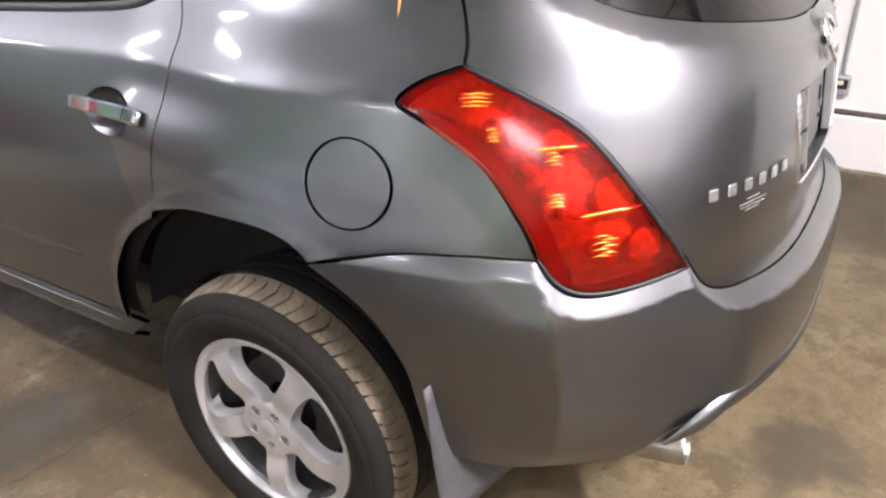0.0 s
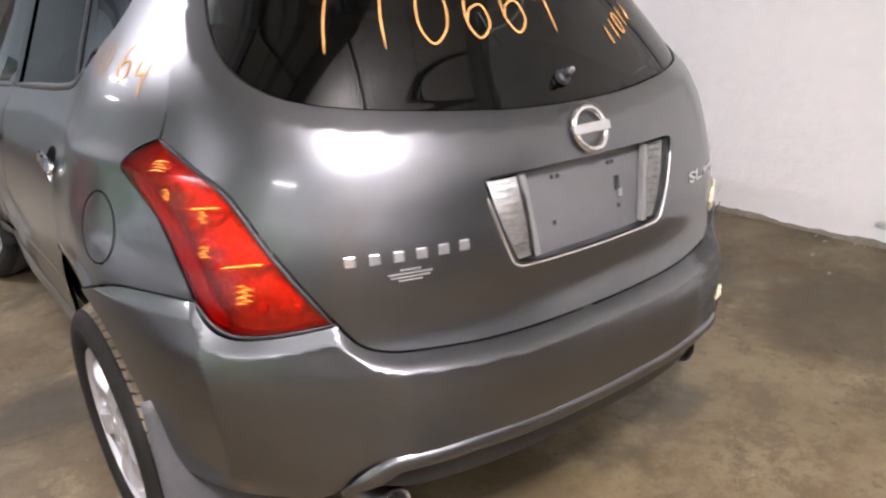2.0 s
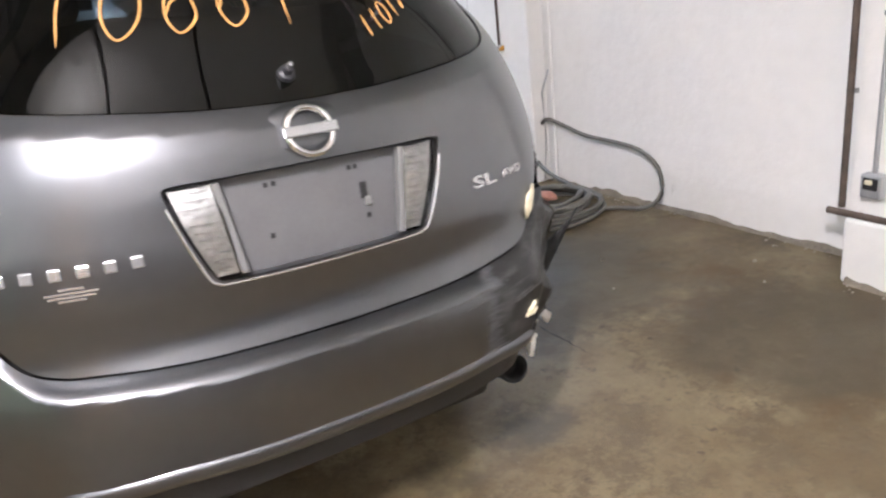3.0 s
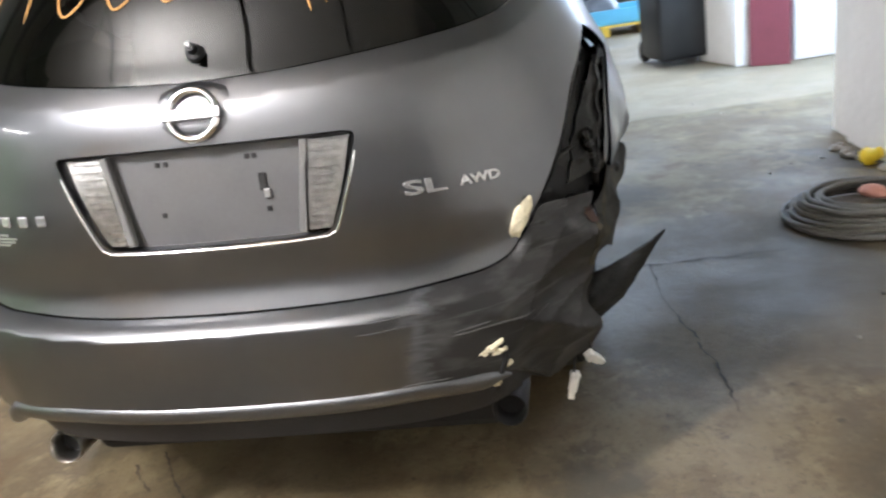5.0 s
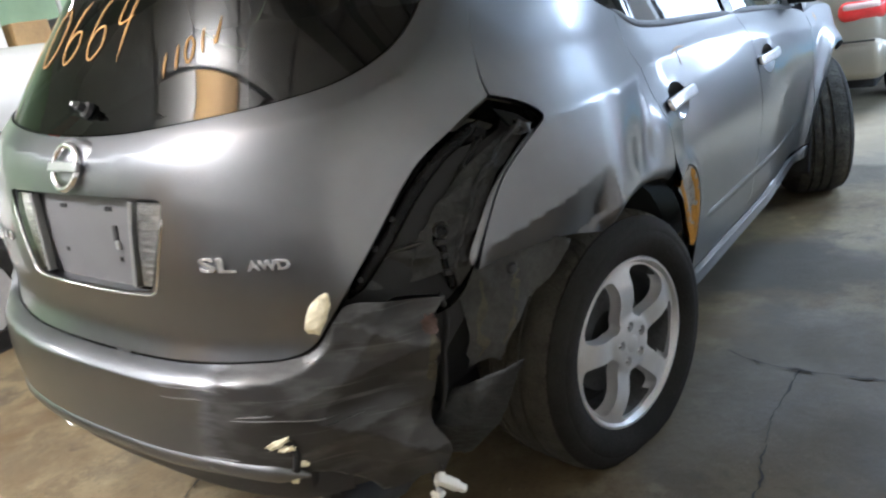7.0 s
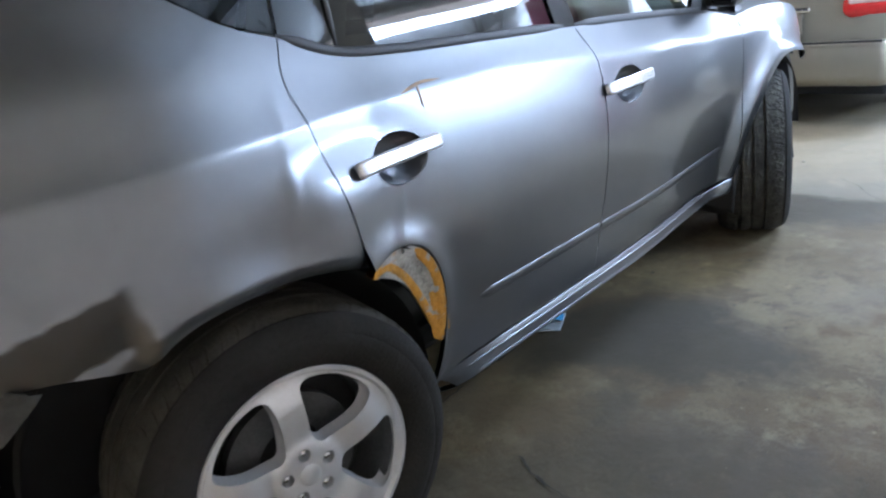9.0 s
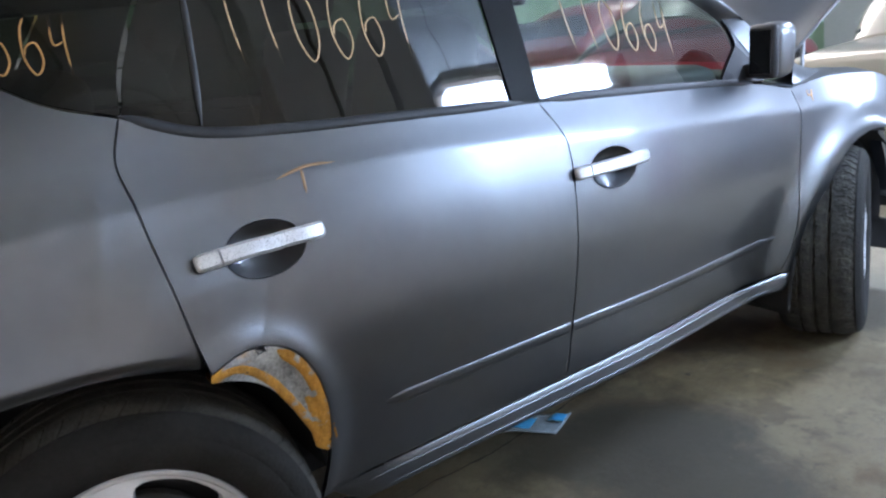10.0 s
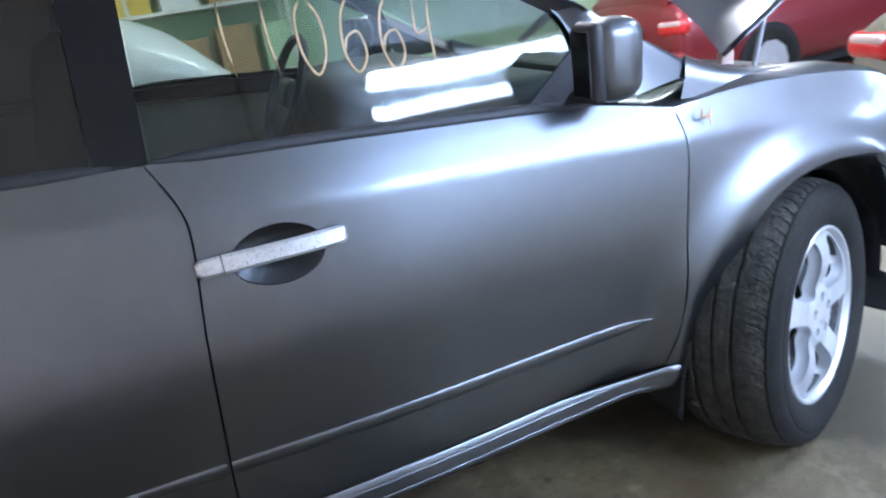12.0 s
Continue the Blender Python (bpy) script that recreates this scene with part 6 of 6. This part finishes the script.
slab("ground", 3, 6, .2, (5.2, 10.1, -.1), FLOOR, "pale concrete apron outside the gateway", category="ground")


def fitting(x, y, z, length, rz, wide):
    """A fluorescent fitting: a white tray over two tubes."""
    body = part("light_fitting", box_bm(.10 + wide, length + .06, .05, .012, (0, 0, .055)), DOORWHITE, None, m=pose(x, y, z, 0, 0, rz))
    tagged(body, "white twin-tube ceiling light out of view, six of nine added as fill", "ceiling light", "ceiling lights")
    for s in (-wide * .32, wide * .32):
        tube = lathe_bm([(.006, -length / 2), (.016, -length / 2 + .01), (.016, length / 2 - .01), (.006, length / 2)], 12, "Y")
        part("tube", tube, TUBE, body, m=pose(s, 0, .022))
    for s in (-1, 1):
        part("cord", tube_bm([(0, s * length / 2.4, .07), (0, s * length / 2.4, 4.2 - z)], .004, 6), STEEL, body)
    return body


TUBE = mat("lit_tube", (0.9, 0.9, 0.9), 0.4, emit=(1.0, 0.98, 0.95), strength=3.0)
# six of these bodies only house the added fill lights
for x, y, z, length, rz, _, _, colour in FITTINGS:
    fitting(x, y, z, length, rz, .45 if colour == WARM else .15)

# ---- other cars ----
GLASSDARK = mat("dark_car_window", (0.02, 0.022, 0.024), 0.08, 0, 0.1, 5)
BEIGE = mat("pale_beige_metallic", (0.27, 0.245, 0.195), 0.36, 0.55, 0.04, 3, coat=0.6)
REDPAINT = mat("dark_red_paint", (0.20, 0.018, 0.022), 0.3, 0.25, 0.06, 3, coat=0.7)
WHITEPAINT = mat("white_car_paint", (0.74, 0.74, 0.72), 0.3, 0, 0.04, 3, coat=0.6)
BLUEPLATE = mat("blue_plate", (0.10, 0.25, 0.50), 0.4, 0, 0.1, 10)


def loft(name, stations, material, parent, power=4.0, ends=True):
    """A smooth closed body through stations (y, half width, low, high, narrowing of the top)."""
    st = spline(stations, 5)
    k = 20
    bm = bmesh.new()
    rings = []
    for y, w, lo, hi, top in st:
        ring = []
        for i in range(2 * k):
            t = 2 * math.pi * i / (2 * k)
            c, s = math.cos(t), math.sin(t)
            r = (abs(c) ** power + abs(s) ** power) ** (-1 / power)
            z = (lo + hi) / 2 + (hi - lo) / 2 * r * s
            f = 1 - (1 - top) * max(0, r * s) ** 1.5
            ring.append(bm.verts.new((w * r * c * f, y, z)))
        rings.append(ring)
    for one, two in zip(rings, rings[1:]):
        for i in range(2 * k):
            bm.faces.new((one[i], one[(i + 1) % (2 * k)], two[(i + 1) % (2 * k)], two[i]))
    bm.faces.new(rings[0])
    bm.faces.new(rings[-1])
    return part(name, bm, material, parent, smooth=45)


def other_car(paint, at, turn, label, roof=1.42, tall=False):
    """A parked car whose rear end lies at the origin and looks to -y."""
    root = new("car")
    root.matrix_world = pose(*at, 0, 0, turn)
    tagged(root, label, "car")
    belt = .98 if not tall else 1.05
    loft("body", [(0.02, .66, .36, belt - .10, .90), (.10, .80, .28, belt - .02, .92), (.5, .865, .20, belt, .93), (1.5, .88, .20, belt, .93), (2.8, .88, .20, belt - .03, .93), (3.7, .86, .20, belt - .12, .92), (4.35, .78, .24, .80, .9), (4.55, .62, .34, .66, .9)], paint, root, 4.5)
    y0 = .05 if tall else .75
    loft("cabin", [(y0, .60, belt - .1, belt + .02, .95), (y0 + .35, .70, belt - .1, roof - .12, .80), (y0 + .75, .74, belt - .1, roof, .80), (2.2, .75, belt - .1, roof, .80), (2.75, .74, belt - .1, roof - .10, .80), (3.25, .66, belt - .1, belt, .95)], paint, root, 3.5)
    for s in (-1, 1):
        for a, b in ((y0 + .55, 1.75), (1.82, 2.75)):
            bm = bmesh.new()
            lo, hi = belt + .03, roof - .14
            q = [(.752, a, lo), (.752, b + .12 * (b > 2), lo), (.655, b - .25 * (b > 2), hi), (.655, a + .25 * (a < 1.5), hi)]
            vs = [bm.verts.new((s * x, y, z)) for x, y, z in q] + [bm.verts.new((s * (x - .03), y, z)) for x, y, z in q]
            bm.faces.new(vs[:4])
            bm.faces.new(vs[4:])
            for i in range(4):
                bm.faces.new((vs[i], vs[(i + 1) % 4], vs[4 + (i + 1) % 4], vs[4 + i]))
            part("side_window", bm, GLASSDARK, root)
        lamp_ = part("tail_lamp", box_bm(.33, .14, .150, .062, segments=5), REDLENS2, root, "red tail lamp with a pale upper band", smooth=50, m=pose(s * .645, .075, .775, 0, 0, s * 14))
        part("lamp_band", box_bm(.25, .05, .052, .022, (-s * .01, -.050, .034), 3), LENSPALE, lamp_)
        part("rear_reflector", box_bm(.10, .02, .03, .006, (s * .66, -.03, .44)), REDLENS2, root)
        for y in (.95, 3.65):
            wh = part("wheel", lathe_bm([(.20, -.09), (.29, -.10), (.315, -.08), (.318, .06), (.30, .09), (.21, .10), (.19, .06)], 40, "X", True), RUBBER, root, smooth=35, m=pose(s * .80, y, .318, 0, 0, 0 if s > 0 else 180))
            hub = lathe_bm([(.205, .092), (.19, .075), (.10, .088), (.03, .096), (.001, .097)], 10, "X")
            part("hubcap", hub, ALLOY, wh)
            part("arch_gap", lathe_bm([(.36, .086), (.30, .087), (.30, .05), (.36, .05)], 32, "X", True), UNDER, wh)
    if not tall:
        bm = bmesh.new()
        q = [(-.60, .80, belt + .03), (.60, .80, belt + .03), (.50, 1.28, roof - .09), (-.50, 1.28, roof - .09)]
        vs = [bm.verts.new(p) for p in q] + [bm.verts.new((x, y + .05, z - .03)) for x, y, z in q]
        bm.faces.new(vs[:4])
        bm.faces.new(vs[4:])
        for i in range(4):
            bm.faces.new((vs[i], vs[(i + 1) % 4], vs[4 + (i + 1) % 4], vs[4 + i]))
        part("rear_window", bm, GLASSDARK, root)
    else:
        part("rear_window", box_bm(1.1, .05, .40, .06, (0, .22, roof - .32)), GLASSDARK, root)
    bumper = part("bumper", box_bm(1.62, .30, .30, .09, (0, .10, .42), 4), paint, root, smooth=50)
    part("bumper_seam", box_bm(1.48, .02, .012, .003, (0, -.045, .565)), UNDER, root)
    recess = part("plate_recess", box_bm(.52, .03, .16, .02, (0, -.002, .68)), paint, root)
    plate = part("number_plate", box_bm(.305, .012, .152, .008, (0, -.026, .68)), BLUEPLATE, root, "blue number plate with pale bars")
    for k in range(6):
        part("plate_bar", box_bm(.020, .006, .048, .002, (-.10 + .04 * k, -.034, .675)), WHITEPLASTIC, plate)
    part("trunk_strip", box_bm(.62, .03, .035, .012, (0, -.012, .775)), CHROME, root)
    part("underside", box_bm(1.4, 3.8, .12, .02, (0, 2.2, .22)), UNDER, root)
    return root


REDLENS2 = mat("red_lamp_plastic", (0.55, 0.02, 0.02), 0.2, 0, 0.12, 20, coat=0.6)
LENSPALE = mat("pale_lamp_plastic", (0.62, 0.46, 0.43), 0.2, 0.2, 0.1, 20, coat=0.5)
other_car(BEIGE, (.13, 4.72, 0), 0, "pale beige saloon parked close ahead of the bonnet")
other_car(REDPAINT, (-4.12, 5.85, 0), 0, "dark red estate car parked in the next row", 1.55, True)
other_car(WHITEPAINT, (-3.6, -1.2, 0), 0, "white wagon parked beside the grey car", 1.60, True)
other_car(mat("black_car_paint", (0.02, 0.02, 0.022), 0.3, 0, 0.1, 4, coat=0.7), (-.08, 10.4, 0), 0, "black saloon parked further down the hall")

# ---- along the wall: conduits, box, hose, plug ----
def conduit(name, points, radius, material, label, clips=()):
    ob = part(name, tube_bm(points, radius, 10), material, None, smooth=60)
    tagged(ob, label, "pipe")
    for c in clips:
        part("clip", box_bm(.012, .05, .02, .004, c), STEEL, ob)
    return ob


conduit("pipe", [(2.475, -.68, .31), (2.475, -.675, 1.2), (2.475, -.665, 2.6), (2.475, -.66, 4.15)], .014, RUSTPIPE, "dark rusty upright pipe at the pier edge", [(2.485, -.68, .8), (2.485, -.67, 1.7)])
conduit("pipe", [(2.44, -.64, .298), (2.44, -1.4, .298), (2.44, -4.7, .298)], .015, RUSTPIPE, "dark rusty pipe lying along the plinth", [(2.44, -1.0, .298)])
conduit("conduit", [(2.485, -.80, .47), (2.485, -.80, 1.4), (2.485, -.80, 4.15)], .010, GALV, "grey metal conduit rising from the junction box", [(2.492, -.80, 1.1)])
jbox = part("junction_box", box_bm(.055, .085, .10, .008), GALV, None, m=pose(2.475, -.805, .425))
tagged(jbox, "grey open junction box on the wall", "junction box")
part("socket_face", box_bm(.006, .06, .05, .004, (-.029, 0, .012)), BLACK, jbox)
part("socket_knob", box_bm(.012, .03, .02, .004, (-.034, .005, .02)), FOAM, jbox)
conduit("pipe", [(2.56, 1.75, .86), (2.56, 1.75, 1.6), (2.56, 1.75, 4.1)], .012, RUSTPIPE, "dark pipe stub on the pilaster")
tap = part("pipe_valve", lathe_bm([(.001, -.03), (.018, -.028), (.018, .01), (.01, .03), (.001, .031)], 14, "Y"), RUST, None, m=pose(2.548, 1.73, .88))
tagged(tap, "small rusty valve on a wall pipe", "valve")
conduit("wire", [(2.665, 1.40, .74), (2.62, 1.42, .60), (2.64, 1.43, .30), (2.62, 1.44, .02)], .005, GALV, "thin grey wire hanging on the wall")
conduit("conduit", [(2.662, 1.37, .02), (2.662, 1.365, 1.2), (2.662, 1.36, 4.1)], .009, WALLPAINT, "white painted conduit running up the wall")

HOSE = mat("dusty_black_hose", (0.12, 0.115, 0.10), 0.7, 0, 0.3, 12, 0.3, 80)
rng = random.Random(4)
pts = []
for turn in range(11):
    rx, ry = .36 - .015 * turn + rng.uniform(-.02, .02), .30 - .012 * turn + rng.uniform(-.02, .02)
    dx, dy = rng.uniform(-.03, .03), rng.uniform(-.03, .03)
    for k in range(14):
        t = 2 * math.pi * k / 14
        pts.append((2.20 + dx + rx * math.cos(t), .93 + dy + ry * math.sin(t), .014 + .011 * min(turn, 7) + rng.uniform(0, .012)))
pts += [(2.5, 1.25, .12), (2.60, 1.50, .16), (2.63, 1.53, .28), (2.63, 1.42, .42), (2.62, 1.24, .41), (2.62, 1.05, .37), (2.62, .80, .36), (2.62, .60, .34), (2.61, .45, .26), (2.60, .42, .12), (2.57, .50, .03), (2.50, .66, .015), (2.42, .72, .015)]
coil, loose = pts[:-13], pts[-14:]
hose = part("hose", tube_bm(coil, .0125, 8, smooth_steps=3), HOSE, None, smooth=70)
part("loose_end", tube_bm(loose, .0125, 8, smooth_steps=3), HOSE, hose, smooth=70)
tagged(hose, "coiled dusty black cable on the floor against the wall", "cable")
rag = bmesh.new()
bmesh.ops.create_icosphere(rag, subdivisions=3, radius=.06)
for v in rag.verts:
    v.co = v.co * (1 + .4 * noise.noise(v.co * 20))
    v.co.z = max(v.co.z * .5, -.02)
tagged(part("rag", rag, mat("pinkish_rag", (0.42, 0.20, 0.15), 0.9, 0, 0.2, 20), None, smooth=60, m=pose(2.22, .95, .10)), "crumpled reddish rag lying in the cable coil", "rag")
plug = part("plug", lathe_bm([(.05, -.03), (.055, -.01), (.035, .01), (.03, .06), (.018, .07), (.001, .071)], 20, "Z"), mat("yellow_plastic", (0.75, 0.55, 0.02), 0.45, 0, 0.1, 20), None, smooth=40, m=pose(2.50, 1.62, .04, 60, 0, 30))
tagged(plug, "yellow electric plug at the foot of the wall", "plug")
for k in range(9):
    a, b = rng.uniform(2.46, 2.56), rng.uniform(1.45, 2.0)
    bm = bmesh.new()
    bmesh.ops.create_icosphere(bm, subdivisions=2, radius=rng.uniform(.015, .04))
    for v in bm.verts:
        v.co *= 1 + .4 * noise.noise(v.co * 30 + Vector((k, 0, 0)))
        v.co.z *= .6
    tagged(part("rubble", bm, CONCRETE, None, m=pose(a - .02, b, .015)), "small lump of grey rubble on the floor", "rubble", "rubble by the wall")

# ---- on the floor: packet, cracks, grit ----
card = sheet("packet", ((.445, 1.345, .012), (.585, 1.47, .012), (.53, 1.60, .014), (.41, 1.44, .014)), mat("clear_packet", (0.30, 0.33, 0.34), 0.18, 0, 0.3, 40, coat=0.5), None, "", .006, 14)
tagged(card, "crumpled clear packet with a blue label", "packet")
BLUEPRINT = mat("blue_print", (0.06, 0.33, 0.62), 0.4, 0, 0.15, 30)
sheet("blue_label", ((.455, 1.375, .020), (.505, 1.42, .020), (.475, 1.49, .022), (.43, 1.44, .022)), BLUEPRINT, card, "", .004, 8)
sheet("blue_label", ((.515, 1.50, .021), (.555, 1.535, .021), (.535, 1.575, .022), (.50, 1.54, .022)), BLUEPRINT, card, "", .004, 8)
CRACK = mat("dark_crack", (0.03, 0.027, 0.023), 0.9, 0, 0.3, 20)


def crack(points, width):
    pts = spline(np.array(points), 26)
    verts, faces = [], []
    for i, (x, y) in enumerate(pts):
        d = np.gradient(pts, axis=0)[i]
        nrm = np.array((-d[1], d[0])) / max(np.hypot(*d), 1e-9)
        j = .016 * noise.noise(Vector((x * 9, y * 9, 3))) + .008 * noise.noise(Vector((x * 37, y * 37, 5)))
        w = width * (.35 + 2.6 * abs(noise.noise(Vector((x * 14, y * 14, 8)))))
        for s in (-1, 1):
            q = np.array((x, y)) + nrm * (j + s * w)
            verts.append((q[0] + 3, q[1] - 6, .104))
    faces = [(2 * i, 2 * i + 1, 2 * i + 3, 2 * i + 2) for i in range(len(pts) - 1)]
    link_mesh("crack", verts, faces, CRACK, floor)


crack([(0.91, 0.75), (1.02, 0.70), (1.17, 0.67), (1.43, 0.67), (1.76, 0.66)], .0026)
crack([(1.17, 0.67), (1.17, 0.37), (1.19, 0.13), (1.22, -0.07), (1.23, -0.30), (1.22, -0.44)], .0026)
crack([(-1.22, 0.83), (-1.05, 0.80), (-0.85, 0.79), (-0.74, 0.76)], .0018)
crack([(0.69, 3.30), (0.87, 3.29), (1.07, 3.29)], .0018)
crack([(0.51, 0.80), (0.51, 1.08), (0.52, 1.24), (0.48, 1.43), (0.45, 1.79), (0.45, 2.11)], .003)
crack([(-0.62, -0.33), (-0.49, -0.54), (-0.41, -0.68)], .0025)
crack([(0.97, 3.62), (1.34, 3.22), (1.69, 3.26), (2.00, 3.15)], .0018)
crack([(1.12, 3.57), (1.48, 3.38), (1.87, 3.25)], .0018)
crack([(-0.70, -0.40), (-0.58, -0.54)], .0018)
for k in range(60):
    x, y = rng.uniform(-2.6, 2.4), rng.uniform(-2.2, 4.2)
    if abs(x) < 1.0 and -1 < y < 3.6:
        continue
    bm = bmesh.new()
    bmesh.ops.create_icosphere(bm, subdivisions=1, radius=rng.uniform(.004, .011))
    for v in bm.verts:
        v.co *= 1 + .5 * noise.noise(v.co * 90 + Vector((k, 0, 0)))
    tagged(part("grit", bm, CONCRETE if k % 3 else CRACK, None, m=pose(x, y, .004)), "small bit of grit on the concrete floor", "grit", "grit on the floor")

# bare foot of the plastered wall, and crumbs that fell from it
BAREFOOT = mat("bare_dirty_masonry", (0.17, 0.145, 0.11), 0.9, 0, 0.4, 9, 0.6, 60)
for name, x, y0, y1 in (("wall_foot", 2.676, -.68, 1.44), ("plinth_foot", 2.411, -4.6, -.74)):
    ys = np.arange(y0, y1, .03)
    verts, faces = [], []
    for y in ys:
        h = .022 + .022 * (noise.noise(Vector((x, y * 4, 2))) + .6 * noise.noise(Vector((x, y * 17, 5))))
        d = .012 + .010 * noise.noise(Vector((x, y * 11, 9)))
        verts += [(x - d - .012, y, .0015), (x - d, y, max(h, .006) * .8), (x + .006, y, max(h, .006))]
    faces = [(3 * i + j, 3 * i + j + 1, 3 * i + j + 4, 3 * i + j + 3) for i in range(len(ys) - 1) for j in range(2)]
    tagged(link_mesh(name, verts, faces, BAREFOOT, None), "crumbling bare foot of the white wall", "wall", kind="structure")
bm = bmesh.new()
for k in range(90):
    y = rng.uniform(-4.4, 1.4)
    x = (2.65 if y > -.7 else 2.39) - abs(rng.gauss(0, .045))
    r = rng.uniform(.002, .007)
    made = bmesh.ops.create_icosphere(bm, subdivisions=1, radius=r)["verts"]
    for v in made:
        v.co = Vector((v.co.x * 1.5, v.co.y, v.co.z * .7)) * (1 + .5 * noise.noise(v.co * 120 + Vector((k, 0, 0)))) + Vector((x, y, r * .5))
tagged(part("plaster_crumbs", bm, CONCRETE, None), "small grey plaster crumbs along the wall foot", "rubble", kind="stuff")

# ---- far end: bins, blue machine on a pallet ----
def bin_(x, y, material, label, h=1.05):
    root = part("wheelie_bin", box_bm(.55, .60, h - .12, .04, (0, 0, h / 2)), material, None, smooth=50, m=pose(x, y, 0, 0, 0, 8))
    tagged(root, label, "bin", "bins at the end")
    part("lid", box_bm(.60, .66, .07, .025, (0, -.01, h - .01)), material, root)
    for s in (-1, 1):
        part("bin_wheel", lathe_bm([(.10, -.03), (.11, 0), (.10, .03)], 20, "X"), RUBBER, root, m=pose(s * .24, .27, .11))
    return root


DARKBIN = mat("dark_grey_plastic", (0.06, 0.065, 0.075), 0.5, 0, 0.15, 6)
for x, y in ((1.42, 15.5), (2.02, 12.7), (2.78, 12.4)):
    bin_(x, y, DARKBIN, "dark grey plastic wheelie bin")
bin_(2.36, 5.45, mat("black_plastic_drum", (0.015, 0.015, 0.016), 0.45, 0, 0.2, 6), "black plastic bin beside the door jamb", 1.15)
pallet = new("pallet")
pallet.matrix_world = pose(2.05, 8.4, 0, 0, 0, -6)
tagged(pallet, "yellow-painted wooden pallet on the floor", "pallet")
YELLOW = mat("yellow_painted_wood", (0.62, 0.42, 0.05), 0.6, 0, 0.2, 8)
for k in range(6):
    part("board", box_bm(1.1, .12, .022, .004, (0, -.40 + .16 * k, .125)), YELLOW, pallet)
for x in (-.48, 0, .48):
    part("bearer", box_bm(.10, .95, .11, .005, (x, 0, .058)), YELLOW, pallet)
BLUE = mat("light_blue_machine_paint", (0.12, 0.42, 0.62), 0.4, 0.1, 0.12, 6)
crate = part("plastic_crate", box_bm(.96, .70, .02, .006, (0, 0, .012)), BLUE, None, m=pose(2.05, 8.36, .138, 0, 0, -6))
tagged(crate, "light blue shallow plastic crate lying on the pallet", "crate")
for x, y, a, b in ((0, -.345, .96, .02), (0, .345, .96, .02), (-.47, 0, .02, .67), (.47, 0, .02, .67)):
    part("crate_wall", box_bm(a, b, .17, .005, (x, y, .107)), BLUE, crate)
sack = bmesh.new()
bmesh.ops.create_icosphere(sack, subdivisions=3, radius=1)
for v in sack.verts:
    v.co *= 1 + .25 * noise.noise(v.co * 1.7)
bmesh.ops.transform(sack, matrix=Matrix.Diagonal((.30, .24, .17, 1)), verts=sack.verts)
tagged(part("sack", sack, DARKBIN, None, smooth=60, m=pose(1.98, 8.36, .31)), "dark bulging sack lying in the blue crate", "sack")
# shelf with crates against the green wall
shelf = new("shelf")
shelf.matrix_world = pose(-6.9, 1.5, 0)
tagged(shelf, "white steel shelf loaded with boxes", "shelf")
for z in (.1, .9, 1.7, 2.5):
    part("shelf_board", box_bm(.55, 3.4, .04, .005, (0, 0, z)), DOORWHITE, shelf)
for y in (-1.68, 0, 1.68):
    for x in (-.25, .25):
        part("post", box_bm(.04, .04, 3.0, .004, (x, y, 1.5)), DOORWHITE, shelf)
for k in range(14):
    y, z = -1.45 + .5 * (k % 7), .92 + .8 * (k // 7)
    h = rng.uniform(.25, .55)
    c = rng.choice([BOARD, YELLOW, GREENWALL, DARKBIN, DOORWHITE])
    tagged(part("crate", box_bm(.42, .40, h, .01, (0, 0, h / 2)), c, None, m=pose(-6.9, 1.5 + y, z + .002)), "storage crate standing on the steel shelf", "crate", "crates on the shelf")
